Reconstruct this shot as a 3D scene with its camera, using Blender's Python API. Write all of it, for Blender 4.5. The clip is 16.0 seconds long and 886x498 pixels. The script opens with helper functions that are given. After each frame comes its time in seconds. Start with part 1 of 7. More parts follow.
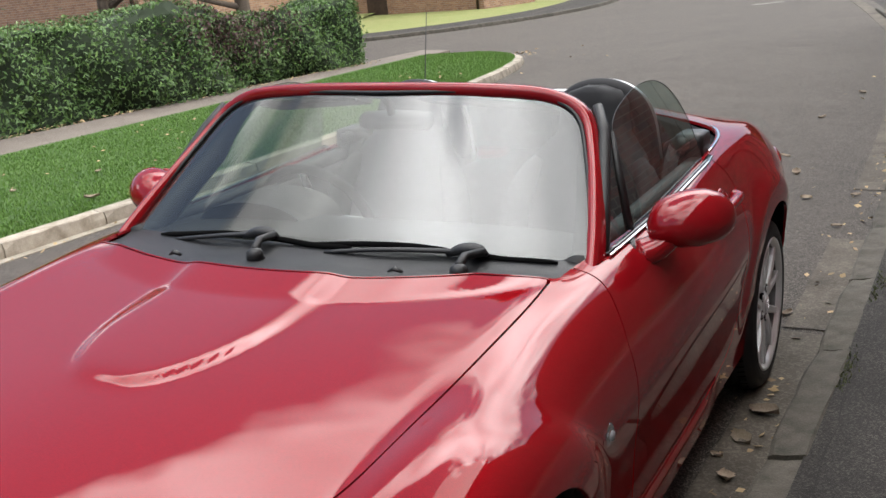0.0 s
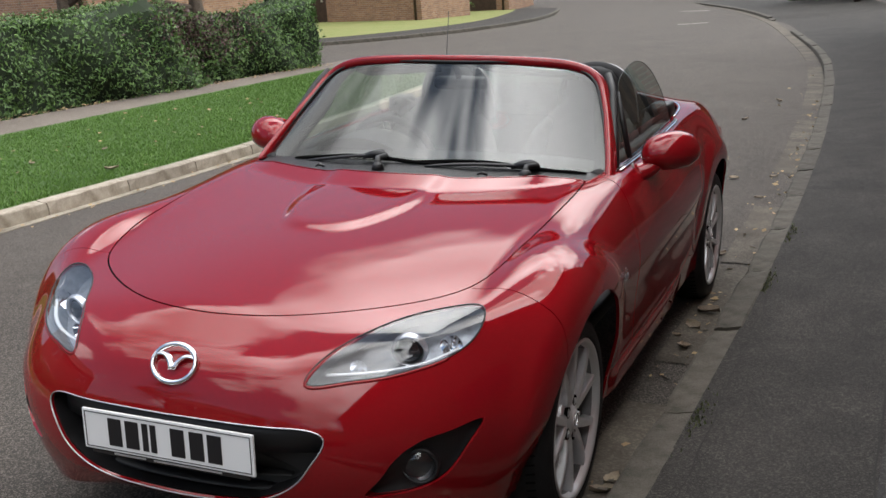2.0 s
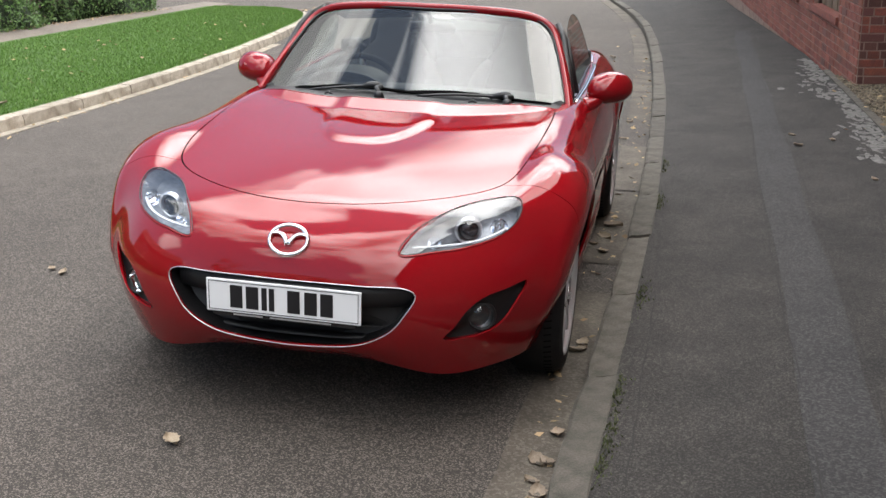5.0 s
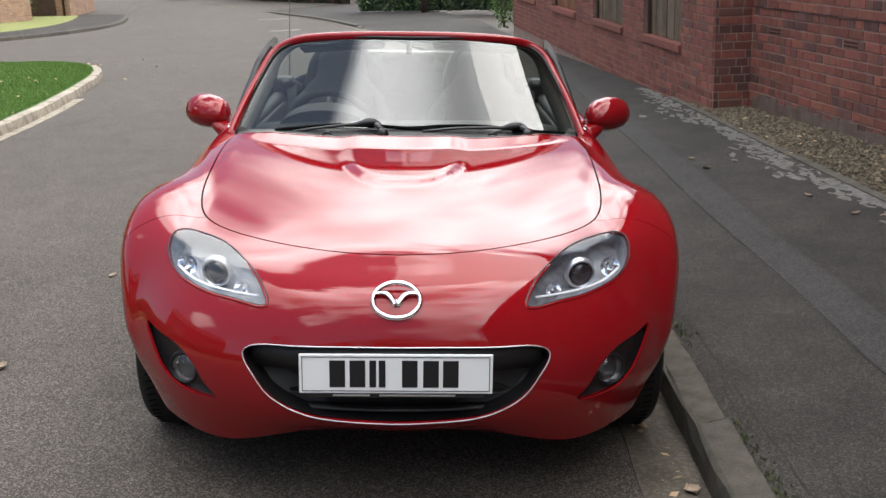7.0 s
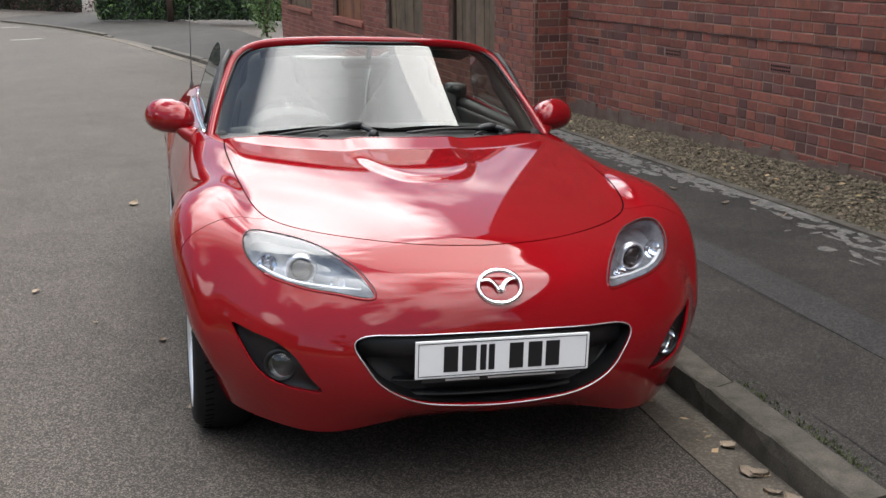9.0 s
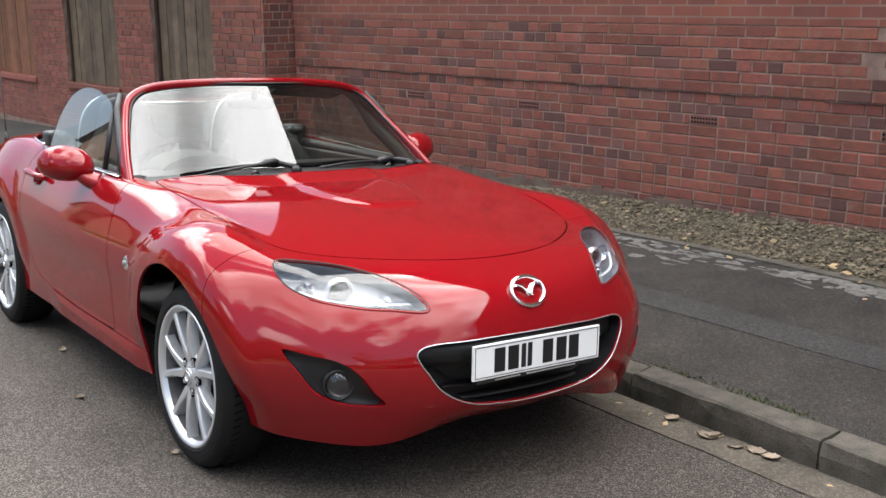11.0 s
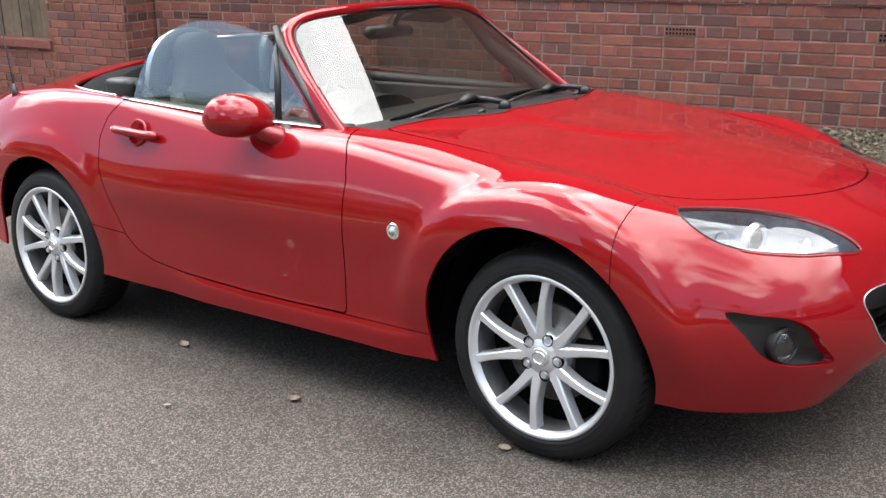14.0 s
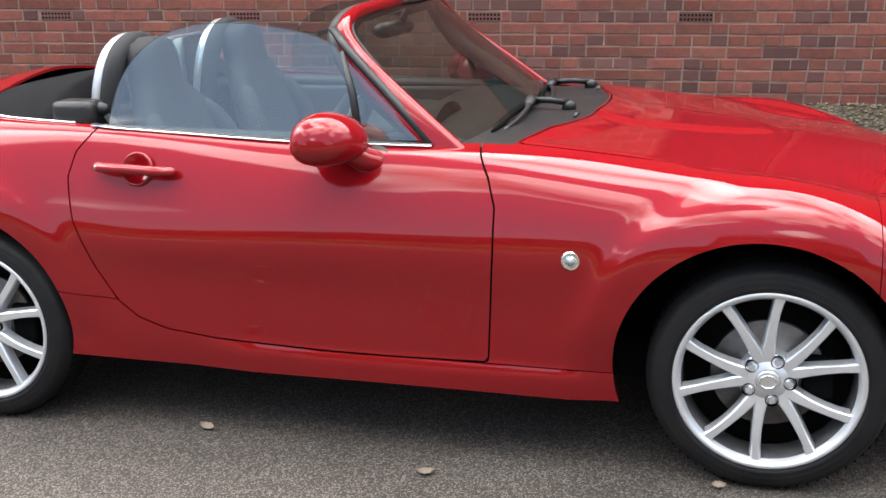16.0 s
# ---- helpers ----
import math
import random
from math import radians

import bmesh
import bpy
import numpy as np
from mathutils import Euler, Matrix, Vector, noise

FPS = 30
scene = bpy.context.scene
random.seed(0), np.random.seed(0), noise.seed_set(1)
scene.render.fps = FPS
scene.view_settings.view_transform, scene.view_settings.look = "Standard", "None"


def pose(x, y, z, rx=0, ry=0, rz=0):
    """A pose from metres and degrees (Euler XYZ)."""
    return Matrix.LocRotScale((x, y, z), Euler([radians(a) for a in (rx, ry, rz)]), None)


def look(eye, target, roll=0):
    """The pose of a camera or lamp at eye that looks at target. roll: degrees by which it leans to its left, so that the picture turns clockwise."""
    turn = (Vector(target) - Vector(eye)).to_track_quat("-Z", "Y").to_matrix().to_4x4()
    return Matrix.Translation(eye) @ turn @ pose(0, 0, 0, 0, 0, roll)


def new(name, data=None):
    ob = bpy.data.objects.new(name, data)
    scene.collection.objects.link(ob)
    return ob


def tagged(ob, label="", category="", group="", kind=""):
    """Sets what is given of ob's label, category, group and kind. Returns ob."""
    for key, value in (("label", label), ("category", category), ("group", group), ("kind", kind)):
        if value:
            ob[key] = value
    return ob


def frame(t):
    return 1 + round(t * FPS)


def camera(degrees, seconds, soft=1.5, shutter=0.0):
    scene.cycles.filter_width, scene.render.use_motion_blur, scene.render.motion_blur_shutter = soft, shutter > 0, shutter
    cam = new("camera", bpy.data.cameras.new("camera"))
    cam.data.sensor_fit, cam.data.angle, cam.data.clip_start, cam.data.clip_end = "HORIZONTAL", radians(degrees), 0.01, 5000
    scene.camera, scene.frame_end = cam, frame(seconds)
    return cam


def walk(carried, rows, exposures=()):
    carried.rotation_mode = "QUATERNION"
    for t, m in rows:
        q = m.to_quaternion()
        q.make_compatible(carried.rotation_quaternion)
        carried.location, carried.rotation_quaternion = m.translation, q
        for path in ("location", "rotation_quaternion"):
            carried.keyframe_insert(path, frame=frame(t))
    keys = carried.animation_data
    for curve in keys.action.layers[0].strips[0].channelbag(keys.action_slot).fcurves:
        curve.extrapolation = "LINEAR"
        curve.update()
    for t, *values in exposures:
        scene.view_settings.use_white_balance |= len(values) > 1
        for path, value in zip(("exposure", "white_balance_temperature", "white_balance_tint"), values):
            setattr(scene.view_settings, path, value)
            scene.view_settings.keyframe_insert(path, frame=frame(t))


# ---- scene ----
cam = camera(44.1, 16.0)
PATH = [
    (0, (1.530, -1.483, 1.593), (0.637, 0.229, 1.069), -3.7),
    (0.5, (1.558, -1.858, 1.566), (0.733, -0.116, 1.032), -3.0),
    (1, (1.638, -2.220, 1.609), (0.765, -0.515, 1.034), -2.5),
    (1.5, (1.614, -2.522, 1.599), (0.815, -0.771, 1.055), -2.0),
    (2, (1.656, -2.870, 1.612), (0.893, -1.092, 1.103), -1.4),
    (2.5, (1.636, -3.164, 1.622), (0.922, -1.360, 1.134), -0.8),
    (3, (1.627, -3.473, 1.633), (1.000, -1.639, 1.140), 0.3),
    (3.5, (1.634, -3.782, 1.631), (1.003, -1.964, 1.084), 0.5),
    (4, (1.518, -3.950, 1.672), (0.946, -2.130, 1.073), 1.5),
    (4.2, (1.458, -3.985, 1.693), (0.924, -2.156, 1.083), 1.8),
    (6.3, (0.476, -3.727, 1.549), (0.334, -1.797, 1.042), 0.8),
    (6.5, (0.341, -3.710, 1.535), (0.252, -1.775, 1.037), 0.9),
    (7, (0.077, -3.569, 1.511), (0.109, -1.632, 1.016), 0.6),
    (7.5, (-0.166, -3.478, 1.494), (0.004, -1.548, 0.995), 0.2),
    (8, (-0.448, -3.484, 1.480), (-0.123, -1.572, 0.992), -0.1),
    (8.5, (-0.649, -3.581, 1.488), (-0.274, -1.681, 0.991), 1.4),
    (9, (-0.967, -3.615, 1.478), (-0.447, -1.741, 1.011), 1.6),
    (9.5, (-1.220, -3.668, 1.463), (-0.574, -1.827, 1.025), 1.7),
    (9.7, (-1.334, -3.655, 1.457), (-0.627, -1.833, 1.030), 1.7),
    (11.8, (-2.698, -3.110, 1.361), (-1.390, -1.654, 0.950), 0.0),
    (12, (-2.809, -3.058, 1.360), (-1.487, -1.625, 0.913), -0.1),
    (12.5, (-3.068, -2.773, 1.388), (-1.692, -1.392, 0.943), -0.3),
    (13, (-3.158, -2.363, 1.399), (-1.758, -1.004, 0.959), -1.6),
    (13.5, (-3.204, -1.993, 1.369), (-1.783, -0.660, 0.917), -1.7),
    (14, (-3.284, -1.551, 1.358), (-1.747, -0.370, 0.867), -0.9),
    (14.5, (-3.301, -1.165, 1.382), (-1.656, -0.143, 0.883), -1.2),
    (15, (-3.417, -0.717, 1.391), (-1.671, 0.127, 0.902), -1.4),
    (15.5, (-3.470, -0.309, 1.404), (-1.666, 0.373, 0.874), -1.3),
    (16, (-3.547, 0.127, 1.397), (-1.684, 0.622, 0.864), -1.4),
]
# the site leans: the road falls away gently and is cambered under the car
CAMBER = pose(0, 0, 0, 0, 2.7, 0)
SITE = pose(0, 0, 0, -1.4, 0, 0)
walk(cam, [(t, SITE @ CAMBER @ look(eye, target, roll)) for t, eye, target, roll in PATH],
     exposures=[(0, -.52), (1.0, -.88), (2.5, -.72), (3.5, -.36), (4.2, -.28), (6.3, -.40), (7.5, -.52), (9.7, -.38), (12.0, .22), (16.0, .36)])

# ---- world, sun, exposure ----
SUN_TURN, SUN_HEIGHT = 40.0, 55.0   # degrees from +y towards +x, and above the horizon


def make_world():
    world = bpy.data.worlds.new("sky")
    scene.world = world
    world.use_nodes = True
    nt = world.node_tree
    nt.nodes.clear()
    out = nt.nodes.new("ShaderNodeOutputWorld")
    bg = nt.nodes.new("ShaderNodeBackground")
    sky = nt.nodes.new("ShaderNodeTexSky")
    sky.sky_type, sky.sun_disc = "NISHITA", False
    sky.sun_elevation, sky.sun_rotation = radians(SUN_HEIGHT), radians(SUN_TURN)
    sky.air_density, sky.dust_density = 1.0, 1.6
    coord = nt.nodes.new("ShaderNodeTexCoord")
    squash = nt.nodes.new("ShaderNodeMapping")
    squash.inputs["Scale"].default_value = (1.0, 1.0, 1.5)
    squash.inputs["Location"].default_value = (-7.90, 13.03, 6.38)
    cloud = nt.nodes.new("ShaderNodeTexNoise")
    cloud.inputs["Scale"].default_value = 1.9
    cloud.inputs["Detail"].default_value = 6
    cloud.inputs["Roughness"].default_value = 0.5
    cloud.inputs["Distortion"].default_value = 0.0
    ramp = nt.nodes.new("ShaderNodeValToRGB")
    ramp.color_ramp.elements[0].position, ramp.color_ramp.elements[1].position = 0.465, 0.53
    tone = nt.nodes.new("ShaderNodeTexNoise")
    tone.inputs["Scale"].default_value = 2.2
    tone.inputs["Detail"].default_value = 6
    tone.inputs["Roughness"].default_value = 0.5
    shade = nt.nodes.new("ShaderNodeMapRange")
    shade.inputs["From Min"].default_value, shade.inputs["From Max"].default_value = 0.34, 0.70
    shade.inputs["To Min"].default_value, shade.inputs["To Max"].default_value = 12.0, 70.0
    white = nt.nodes.new("ShaderNodeCombineColor")
    mix = nt.nodes.new("ShaderNodeMix")
    mix.data_type = "RGBA"
    ln = nt.links.new
    ln(coord.outputs["Generated"], squash.inputs["Vector"])
    ln(squash.outputs[0], cloud.inputs["Vector"])
    ln(squash.outputs[0], tone.inputs["Vector"])
    # cloud cover thickens overhead and thins towards the horizon
    above = nt.nodes.new("ShaderNodeVectorMath")
    above.operation = "DOT_PRODUCT"
    above.inputs[1].default_value = (.35, .10, .93)
    ln(coord.outputs["Generated"], above.inputs[0])
    cover = nt.nodes.new("ShaderNodeMath")
    cover.operation = "MULTIPLY_ADD"
    cover.inputs[1].default_value, cover.inputs[2].default_value = .15, -.086
    ln(above.outputs["Value"], cover.inputs[0])
    thick = nt.nodes.new("ShaderNodeMath")
    thick.operation = "ADD"
    ln(cloud.outputs["Fac"], thick.inputs[0])
    ln(cover.outputs[0], thick.inputs[1])
    ln(thick.outputs[0], ramp.inputs["Fac"])
    ln(tone.outputs["Fac"], shade.inputs["Value"])
    # clouds are brighter towards the veiled sun
    toward = nt.nodes.new("ShaderNodeVectorMath")
    toward.operation = "DOT_PRODUCT"
    e_, a_ = radians(SUN_HEIGHT), radians(SUN_TURN)
    toward.inputs[1].default_value = (math.sin(a_) * math.cos(e_), math.cos(a_) * math.cos(e_), math.sin(e_))
    ln(coord.outputs["Generated"], toward.inputs[0])
    veil = nt.nodes.new("ShaderNodeMapRange")
    veil.inputs["To Min"].default_value, veil.inputs["To Max"].default_value = 0.70, 1.75
    ln(toward.outputs["Value"], veil.inputs["Value"])
    lit = nt.nodes.new("ShaderNodeMath")
    lit.operation = "MULTIPLY"
    ln(shade.outputs[0], lit.inputs[0])
    ln(veil.outputs[0], lit.inputs[1])
    for i in range(3):
        ln(lit.outputs[0], white.inputs[i])
    ln(ramp.outputs["Color"], mix.inputs[0])
    # thin high haze lightens the blue between the clouds
    haze = nt.nodes.new("ShaderNodeMix")
    haze.data_type, haze.blend_type = "RGBA", "ADD"
    haze.inputs[0].default_value = 1.0
    haze.inputs[7].default_value = (3.4, 4.2, 5.6, 1)
    ln(sky.outputs["Color"], haze.inputs[6])
    ln(haze.outputs[2], mix.inputs[6])
    ln(white.outputs[0], mix.inputs[7])
    ln(mix.outputs[2], bg.inputs["Color"])
    bg.inputs["Strength"].default_value = 0.12
    ln(bg.outputs[0], out.inputs[0])


make_world()
sun_data = bpy.data.lights.new("sun", "SUN")
sun_data.energy, sun_data.angle, sun_data.color = 1.5, radians(42.0), (1.0, 0.94, 0.85)
_e, _a = radians(SUN_HEIGHT), radians(SUN_TURN)
sun_way = Vector((math.sin(_a) * math.cos(_e), math.cos(_a) * math.cos(_e), math.sin(_e)))
sun = new("sun", sun_data)
sun.matrix_world = look(sun_way * 60, (0, 0, 0))


# ---- materials ----
def material(name, color, rough=0.6, metal=0.0, coat=0.0, scale=0.0, vary=0.0, bump=0.0, bump_scale=60.0,
             fine=0.0, fine_scale=400.0, tint=None, emit=None, per_object=0.0, island=0.0, rough_vary=0.0, spec=0.5):
    """A surface with broad stains (tint at scale) and a fine grain, both in object space, and relief."""
    m = bpy.data.materials.new(name)
    m.use_nodes = True
    nt = m.node_tree
    b = nt.nodes["Principled BSDF"]
    b.inputs["Base Color"].default_value = (*color, 1)
    b.inputs["Roughness"].default_value = rough
    b.inputs["Metallic"].default_value = metal
    b.inputs["Specular IOR Level"].default_value = spec
    b.inputs["Coat Weight"].default_value = coat
    b.inputs["Coat Roughness"].default_value = 0.03
    ln, last = nt.links.new, None
    coord = nt.nodes.new("ShaderNodeTexCoord")

    def noise_node(s, detail=4, rough_=0.6):
        n = nt.nodes.new("ShaderNodeTexNoise")
        n.inputs["Scale"].default_value, n.inputs["Detail"].default_value, n.inputs["Roughness"].default_value = s, detail, rough_
        ln(coord.outputs["Object"], n.inputs["Vector"])
        return n

    def blend(fac, a, c):
        x = nt.nodes.new("ShaderNodeMix")
        x.data_type = "RGBA"
        ln(fac, x.inputs[0])
        if isinstance(a, tuple):
            x.inputs[6].default_value = (*a, 1)
        else:
            ln(a, x.inputs[6])
        x.inputs[7].default_value = (*c, 1)
        return x.outputs[2]

    def spread(value, low, high, to_low, to_high):
        r = nt.nodes.new("ShaderNodeMapRange")
        ln(value, r.inputs["Value"])
        for k, val in zip(("From Min", "From Max", "To Min", "To Max"), (low, high, to_low, to_high)):
            r.inputs[k].default_value = val
        return r.outputs[0]

    last = tuple(color)
    if scale:
        other = tint or tuple(c * (1 - vary) for c in color)
        last = blend(spread(noise_node(scale, 5).outputs["Fac"], 0.35, 0.68, 0.0, 1.0), last, other)
    if fine:
        h = nt.nodes.new("ShaderNodeHueSaturation")
        ln(spread(noise_node(fine_scale, 3, 0.7).outputs["Fac"], 0.25, 0.75, 1 - fine, 1 + fine), h.inputs["Value"])
        if isinstance(last, tuple):
            h.inputs["Color"].default_value = (*last, 1)
        else:
            ln(last, h.inputs["Color"])
        last = h.outputs[0]
    if per_object or island:
        h = nt.nodes.new("ShaderNodeHueSaturation")
        if per_object:
            rnd = nt.nodes.new("ShaderNodeObjectInfo").outputs["Random"]
        else:
            rnd = nt.nodes.new("ShaderNodeNewGeometry").outputs["Random Per Island"]
        amount = per_object or island
        ln(spread(rnd, 0, 1, 1 - amount, 1 + amount), h.inputs["Value"])
        twist = nt.nodes.new("ShaderNodeMath")
        twist.operation = "FRACT"
        times = nt.nodes.new("ShaderNodeMath")
        times.operation = "MULTIPLY"
        times.inputs[1].default_value = 7.31
        ln(rnd, times.inputs[0])
        ln(times.outputs[0], twist.inputs[0])
        ln(spread(twist.outputs[0], 0, 1, 0.5 - 0.006 * amount / 0.3, 0.5 + 0.006 * amount / 0.3), h.inputs["Hue"])
        if isinstance(last, tuple):
            h.inputs["Color"].default_value = (*last, 1)
        else:
            ln(last, h.inputs["Color"])
        last = h.outputs[0]
    if not isinstance(last, tuple):
        ln(last, b.inputs["Base Color"])
    if rough_vary:
        ln(spread(noise_node(scale * 3 or 8, 4).outputs["Fac"], 0.3, 0.7, rough - rough_vary, min(1.0, rough + rough_vary)), b.inputs["Roughness"])
    if bump:
        bn = nt.nodes.new("ShaderNodeBump")
        bn.inputs["Strength"].default_value = 1.0
        bn.inputs["Distance"].default_value = bump
        ln(noise_node(bump_scale, 6, 0.65).outputs["Fac"], bn.inputs["Height"])
        ln(bn.outputs[0], b.inputs["Normal"])
    if emit:
        b.inputs["Emission Color"].default_value = (*emit[:3], 1)
        b.inputs["Emission Strength"].default_value = emit[3]
    return m


def glass(name, color=(1, 1, 1), rough=0.0, gloss_least=0.08, dust=0.0):
    """Thin pane: clear with a mirror gloss that grows at a slant."""
    m = bpy.data.materials.new(name)
    m.use_nodes = True
    nt = m.node_tree
    nt.nodes.clear()
    out = nt.nodes.new("ShaderNodeOutputMaterial")
    clear = nt.nodes.new("ShaderNodeBsdfTransparent")
    clear.inputs[0].default_value = (*color, 1)
    gloss = nt.nodes.new("ShaderNodeBsdfGlossy")
    gloss.inputs["Roughness"].default_value = rough
    facing = nt.nodes.new("ShaderNodeLayerWeight")
    facing.inputs["Blend"].default_value = 0.5
    steep = nt.nodes.new("ShaderNodeMath")
    steep.operation = "POWER"
    steep.inputs[1].default_value = 4.6
    nt.links.new(facing.outputs["Facing"], steep.inputs[0])
    fres = nt.nodes.new("ShaderNodeMapRange")
    fres.inputs["To Min"].default_value, fres.inputs["To Max"].default_value = gloss_least, 1.0
    nt.links.new(steep.outputs[0], fres.inputs["Value"])
    mix = nt.nodes.new("ShaderNodeMixShader")
    nt.links.new(fres.outputs[0], mix.inputs[0])
    nt.links.new(clear.outputs[0], mix.inputs[1])
    nt.links.new(gloss.outputs[0], mix.inputs[2])
    film = nt.nodes.new("ShaderNodeBsdfDiffuse")
    film.inputs[0].default_value = (0.75, 0.76, 0.74, 1)
    coord = nt.nodes.new("ShaderNodeTexCoord")
    smear = nt.nodes.new("ShaderNodeTexNoise")
    smear.inputs["Scale"].default_value = 4.0
    amount = nt.nodes.new("ShaderNodeMapRange")
    amount.inputs["From Min"].default_value, amount.inputs["From Max"].default_value = 0.3, 0.7
    amount.inputs["To Min"].default_value, amount.inputs["To Max"].default_value = dust * .5, dust * 1.5
    nt.links.new(coord.outputs["Object"], smear.inputs["Vector"])
    nt.links.new(smear.outputs["Fac"], amount.inputs["Value"])
    dusty = nt.nodes.new("ShaderNodeMixShader")
    nt.links.new(amount.outputs[0], dusty.inputs[0])
    nt.links.new(mix.outputs[0], dusty.inputs[1])
    nt.links.new(film.outputs[0], dusty.inputs[2])
    nt.links.new(dusty.outputs[0], out.inputs[0])
    return m


def asphalt(name, base, stone, scale=1.0, least=0.45, blotch=0.12):
    """Rolled tarmac: pale chippings in a dark binder, broad worn patches."""
    m = material(name, base, 0.85, scale=0.45, tint=tuple(c * 0.68 for c in base), bump=0.002, bump_scale=210 * scale, spec=0.3)
    nt = m.node_tree
    b = nt.nodes["Principled BSDF"]
    src = b.inputs["Base Color"].links[0].from_socket
    coord = nt.nodes.new("ShaderNodeTexCoord")
    vor = nt.nodes.new("ShaderNodeTexVoronoi")
    vor.inputs["Scale"].default_value = 95 * scale
    nt.links.new(coord.outputs["Object"], vor.inputs["Vector"])
    bw = nt.nodes.new("ShaderNodeSeparateColor")
    nt.links.new(vor.outputs["Color"], bw.inputs[0])
    pick = nt.nodes.new("ShaderNodeMapRange")
    pick.inputs["From Min"].default_value, pick.inputs["From Max"].default_value = least, 1.0
    pick.inputs["To Min"].default_value, pick.inputs["To Max"].default_value = 0.0, 0.7
    nt.links.new(bw.outputs[0], pick.inputs["Value"])
    mix = nt.nodes.new("ShaderNodeMix")
    mix.data_type = "RGBA"
    nt.links.new(pick.outputs[0], mix.inputs[0])
    nt.links.new(src, mix.inputs[6])
    mix.inputs[7].default_value = (*stone, 1)
    wear = nt.nodes.new("ShaderNodeTexNoise")
    wear.inputs["Scale"].default_value, wear.inputs["Detail"].default_value, wear.inputs["Roughness"].default_value = 2.6, 7, .68
    nt.links.new(coord.outputs["Object"], wear.inputs["Vector"])
    level = nt.nodes.new("ShaderNodeMapRange")
    level.inputs["From Min"].default_value, level.inputs["From Max"].default_value = 0.34, 0.68
    level.inputs["To Min"].default_value, level.inputs["To Max"].default_value = 1 - blotch, 1 + blotch
    nt.links.new(wear.outputs["Fac"], level.inputs["Value"])
    worn = nt.nodes.new("ShaderNodeHueSaturation")
    nt.links.new(mix.outputs[2], worn.inputs["Color"])
    nt.links.new(level.outputs[0], worn.inputs["Value"])
    nt.links.new(worn.outputs[0], b.inputs["Base Color"])
    return m


def car_paint():
    m = bpy.data.materials.new("red_mica_paint")
    m.use_nodes = True
    nt = m.node_tree
    b = nt.nodes["Principled BSDF"]
    b.inputs["Base Color"].default_value = (0.235, 0.0048, 0.0085, 1)
    b.inputs["Metallic"].default_value = 0.14
    b.inputs["Roughness"].default_value = 0.34
    b.inputs["Specular IOR Level"].default_value = 0.0
    b.inputs["Specular Tint"].default_value = (0.6, 0.05, 0.05, 1)
    b.inputs["Coat Weight"].default_value = 1.0
    b.inputs["Coat Roughness"].default_value = 0.035
    b.inputs["Coat IOR"].default_value = 1.52
    coord = nt.nodes.new("ShaderNodeTexCoord")
    flake = nt.nodes.new("ShaderNodeTexVoronoi")
    flake.inputs["Scale"].default_value = 1400
    nt.links.new(coord.outputs["Object"], flake.inputs["Vector"])
    hue = nt.nodes.new("ShaderNodeHueSaturation")
    hue.inputs["Color"].default_value = (0.235, 0.0048, 0.0085, 1)
    rng = nt.nodes.new("ShaderNodeMapRange")
    rng.inputs["To Min"].default_value, rng.inputs["To Max"].default_value = 0.8, 1.2
    sep = nt.nodes.new("ShaderNodeSeparateColor")
    nt.links.new(flake.outputs["Color"], sep.inputs[0])
    nt.links.new(sep.outputs[0], rng.inputs["Value"])
    nt.links.new(rng.outputs[0], hue.inputs["Value"])
    nt.links.new(hue.outputs[0], b.inputs["Base Color"])
    return m


PAINT = car_paint()
BLACK_PLASTIC = material("black_plastic", (0.010, 0.010, 0.011), 0.42, bump=0.0006, bump_scale=700)
GLOSS_BLACK = material("gloss_black", (0.012, 0.012, 0.014), 0.18, coat=0.5)
# near-black: real linings and rubber, also painted shade in gaps, holes and recesses
BLACK_AND_SHADE = material("black_and_shade", (0.004, 0.004, 0.004), 0.95, spec=0.08)
RUBBER = material("tyre_rubber", (0.006, 0.006, 0.007), 0.6, scale=9, tint=(0.013, 0.012, 0.012), bump=0.0006, bump_scale=260, spec=0.25)
ALLOY = material("silver_alloy", (0.68, 0.69, 0.71), 0.30, metal=0.62, fine=0.05, fine_scale=900)
# darker copy of the silver alloy: shade behind the spokes put into its colour
ALLOY_SHADED = material("shaded_alloy", (0.22, 0.22, 0.23), 0.5, metal=0.5, scale=12, tint=(0.12, 0.115, 0.11))
CHROME = material("chrome", (0.85, 0.86, 0.88), 0.08, metal=1.0)
STEEL = material("brake_steel", (0.16, 0.155, 0.15), 0.45, metal=0.8, scale=14, tint=(0.09, 0.075, 0.065))
PANE = glass("pane_glass", (0.60, 0.63, 0.57), gloss_least=.11, dust=.004)
TINTED = glass("side_glass", (0.60, 0.74, 0.70), gloss_least=.20, dust=.004)
LENS = glass("lamp_lens", (0.95, 0.97, 1.0), gloss_least=.09)
LAMP_SILVER = material("lamp_reflector", (0.40, 0.42, 0.45), 0.38, metal=0.35, scale=30, tint=(0.22, 0.23, 0.25))
LEATHER = material("black_cloth", (0.013, 0.013, 0.015), 0.75, fine=0.05, fine_scale=900)
DASH = material("dash_vinyl", (0.017, 0.017, 0.018), 0.55, bump=0.0006, bump_scale=1200)
SILVER = material("satin_silver", (0.7, 0.7, 0.72), 0.3, metal=0.8)
PLATE_WHITE = material("plate_white", (0.82, 0.83, 0.84), 0.3, coat=0.3)
INK = material("plate_ink", (0.012, 0.012, 0.014), 0.35)
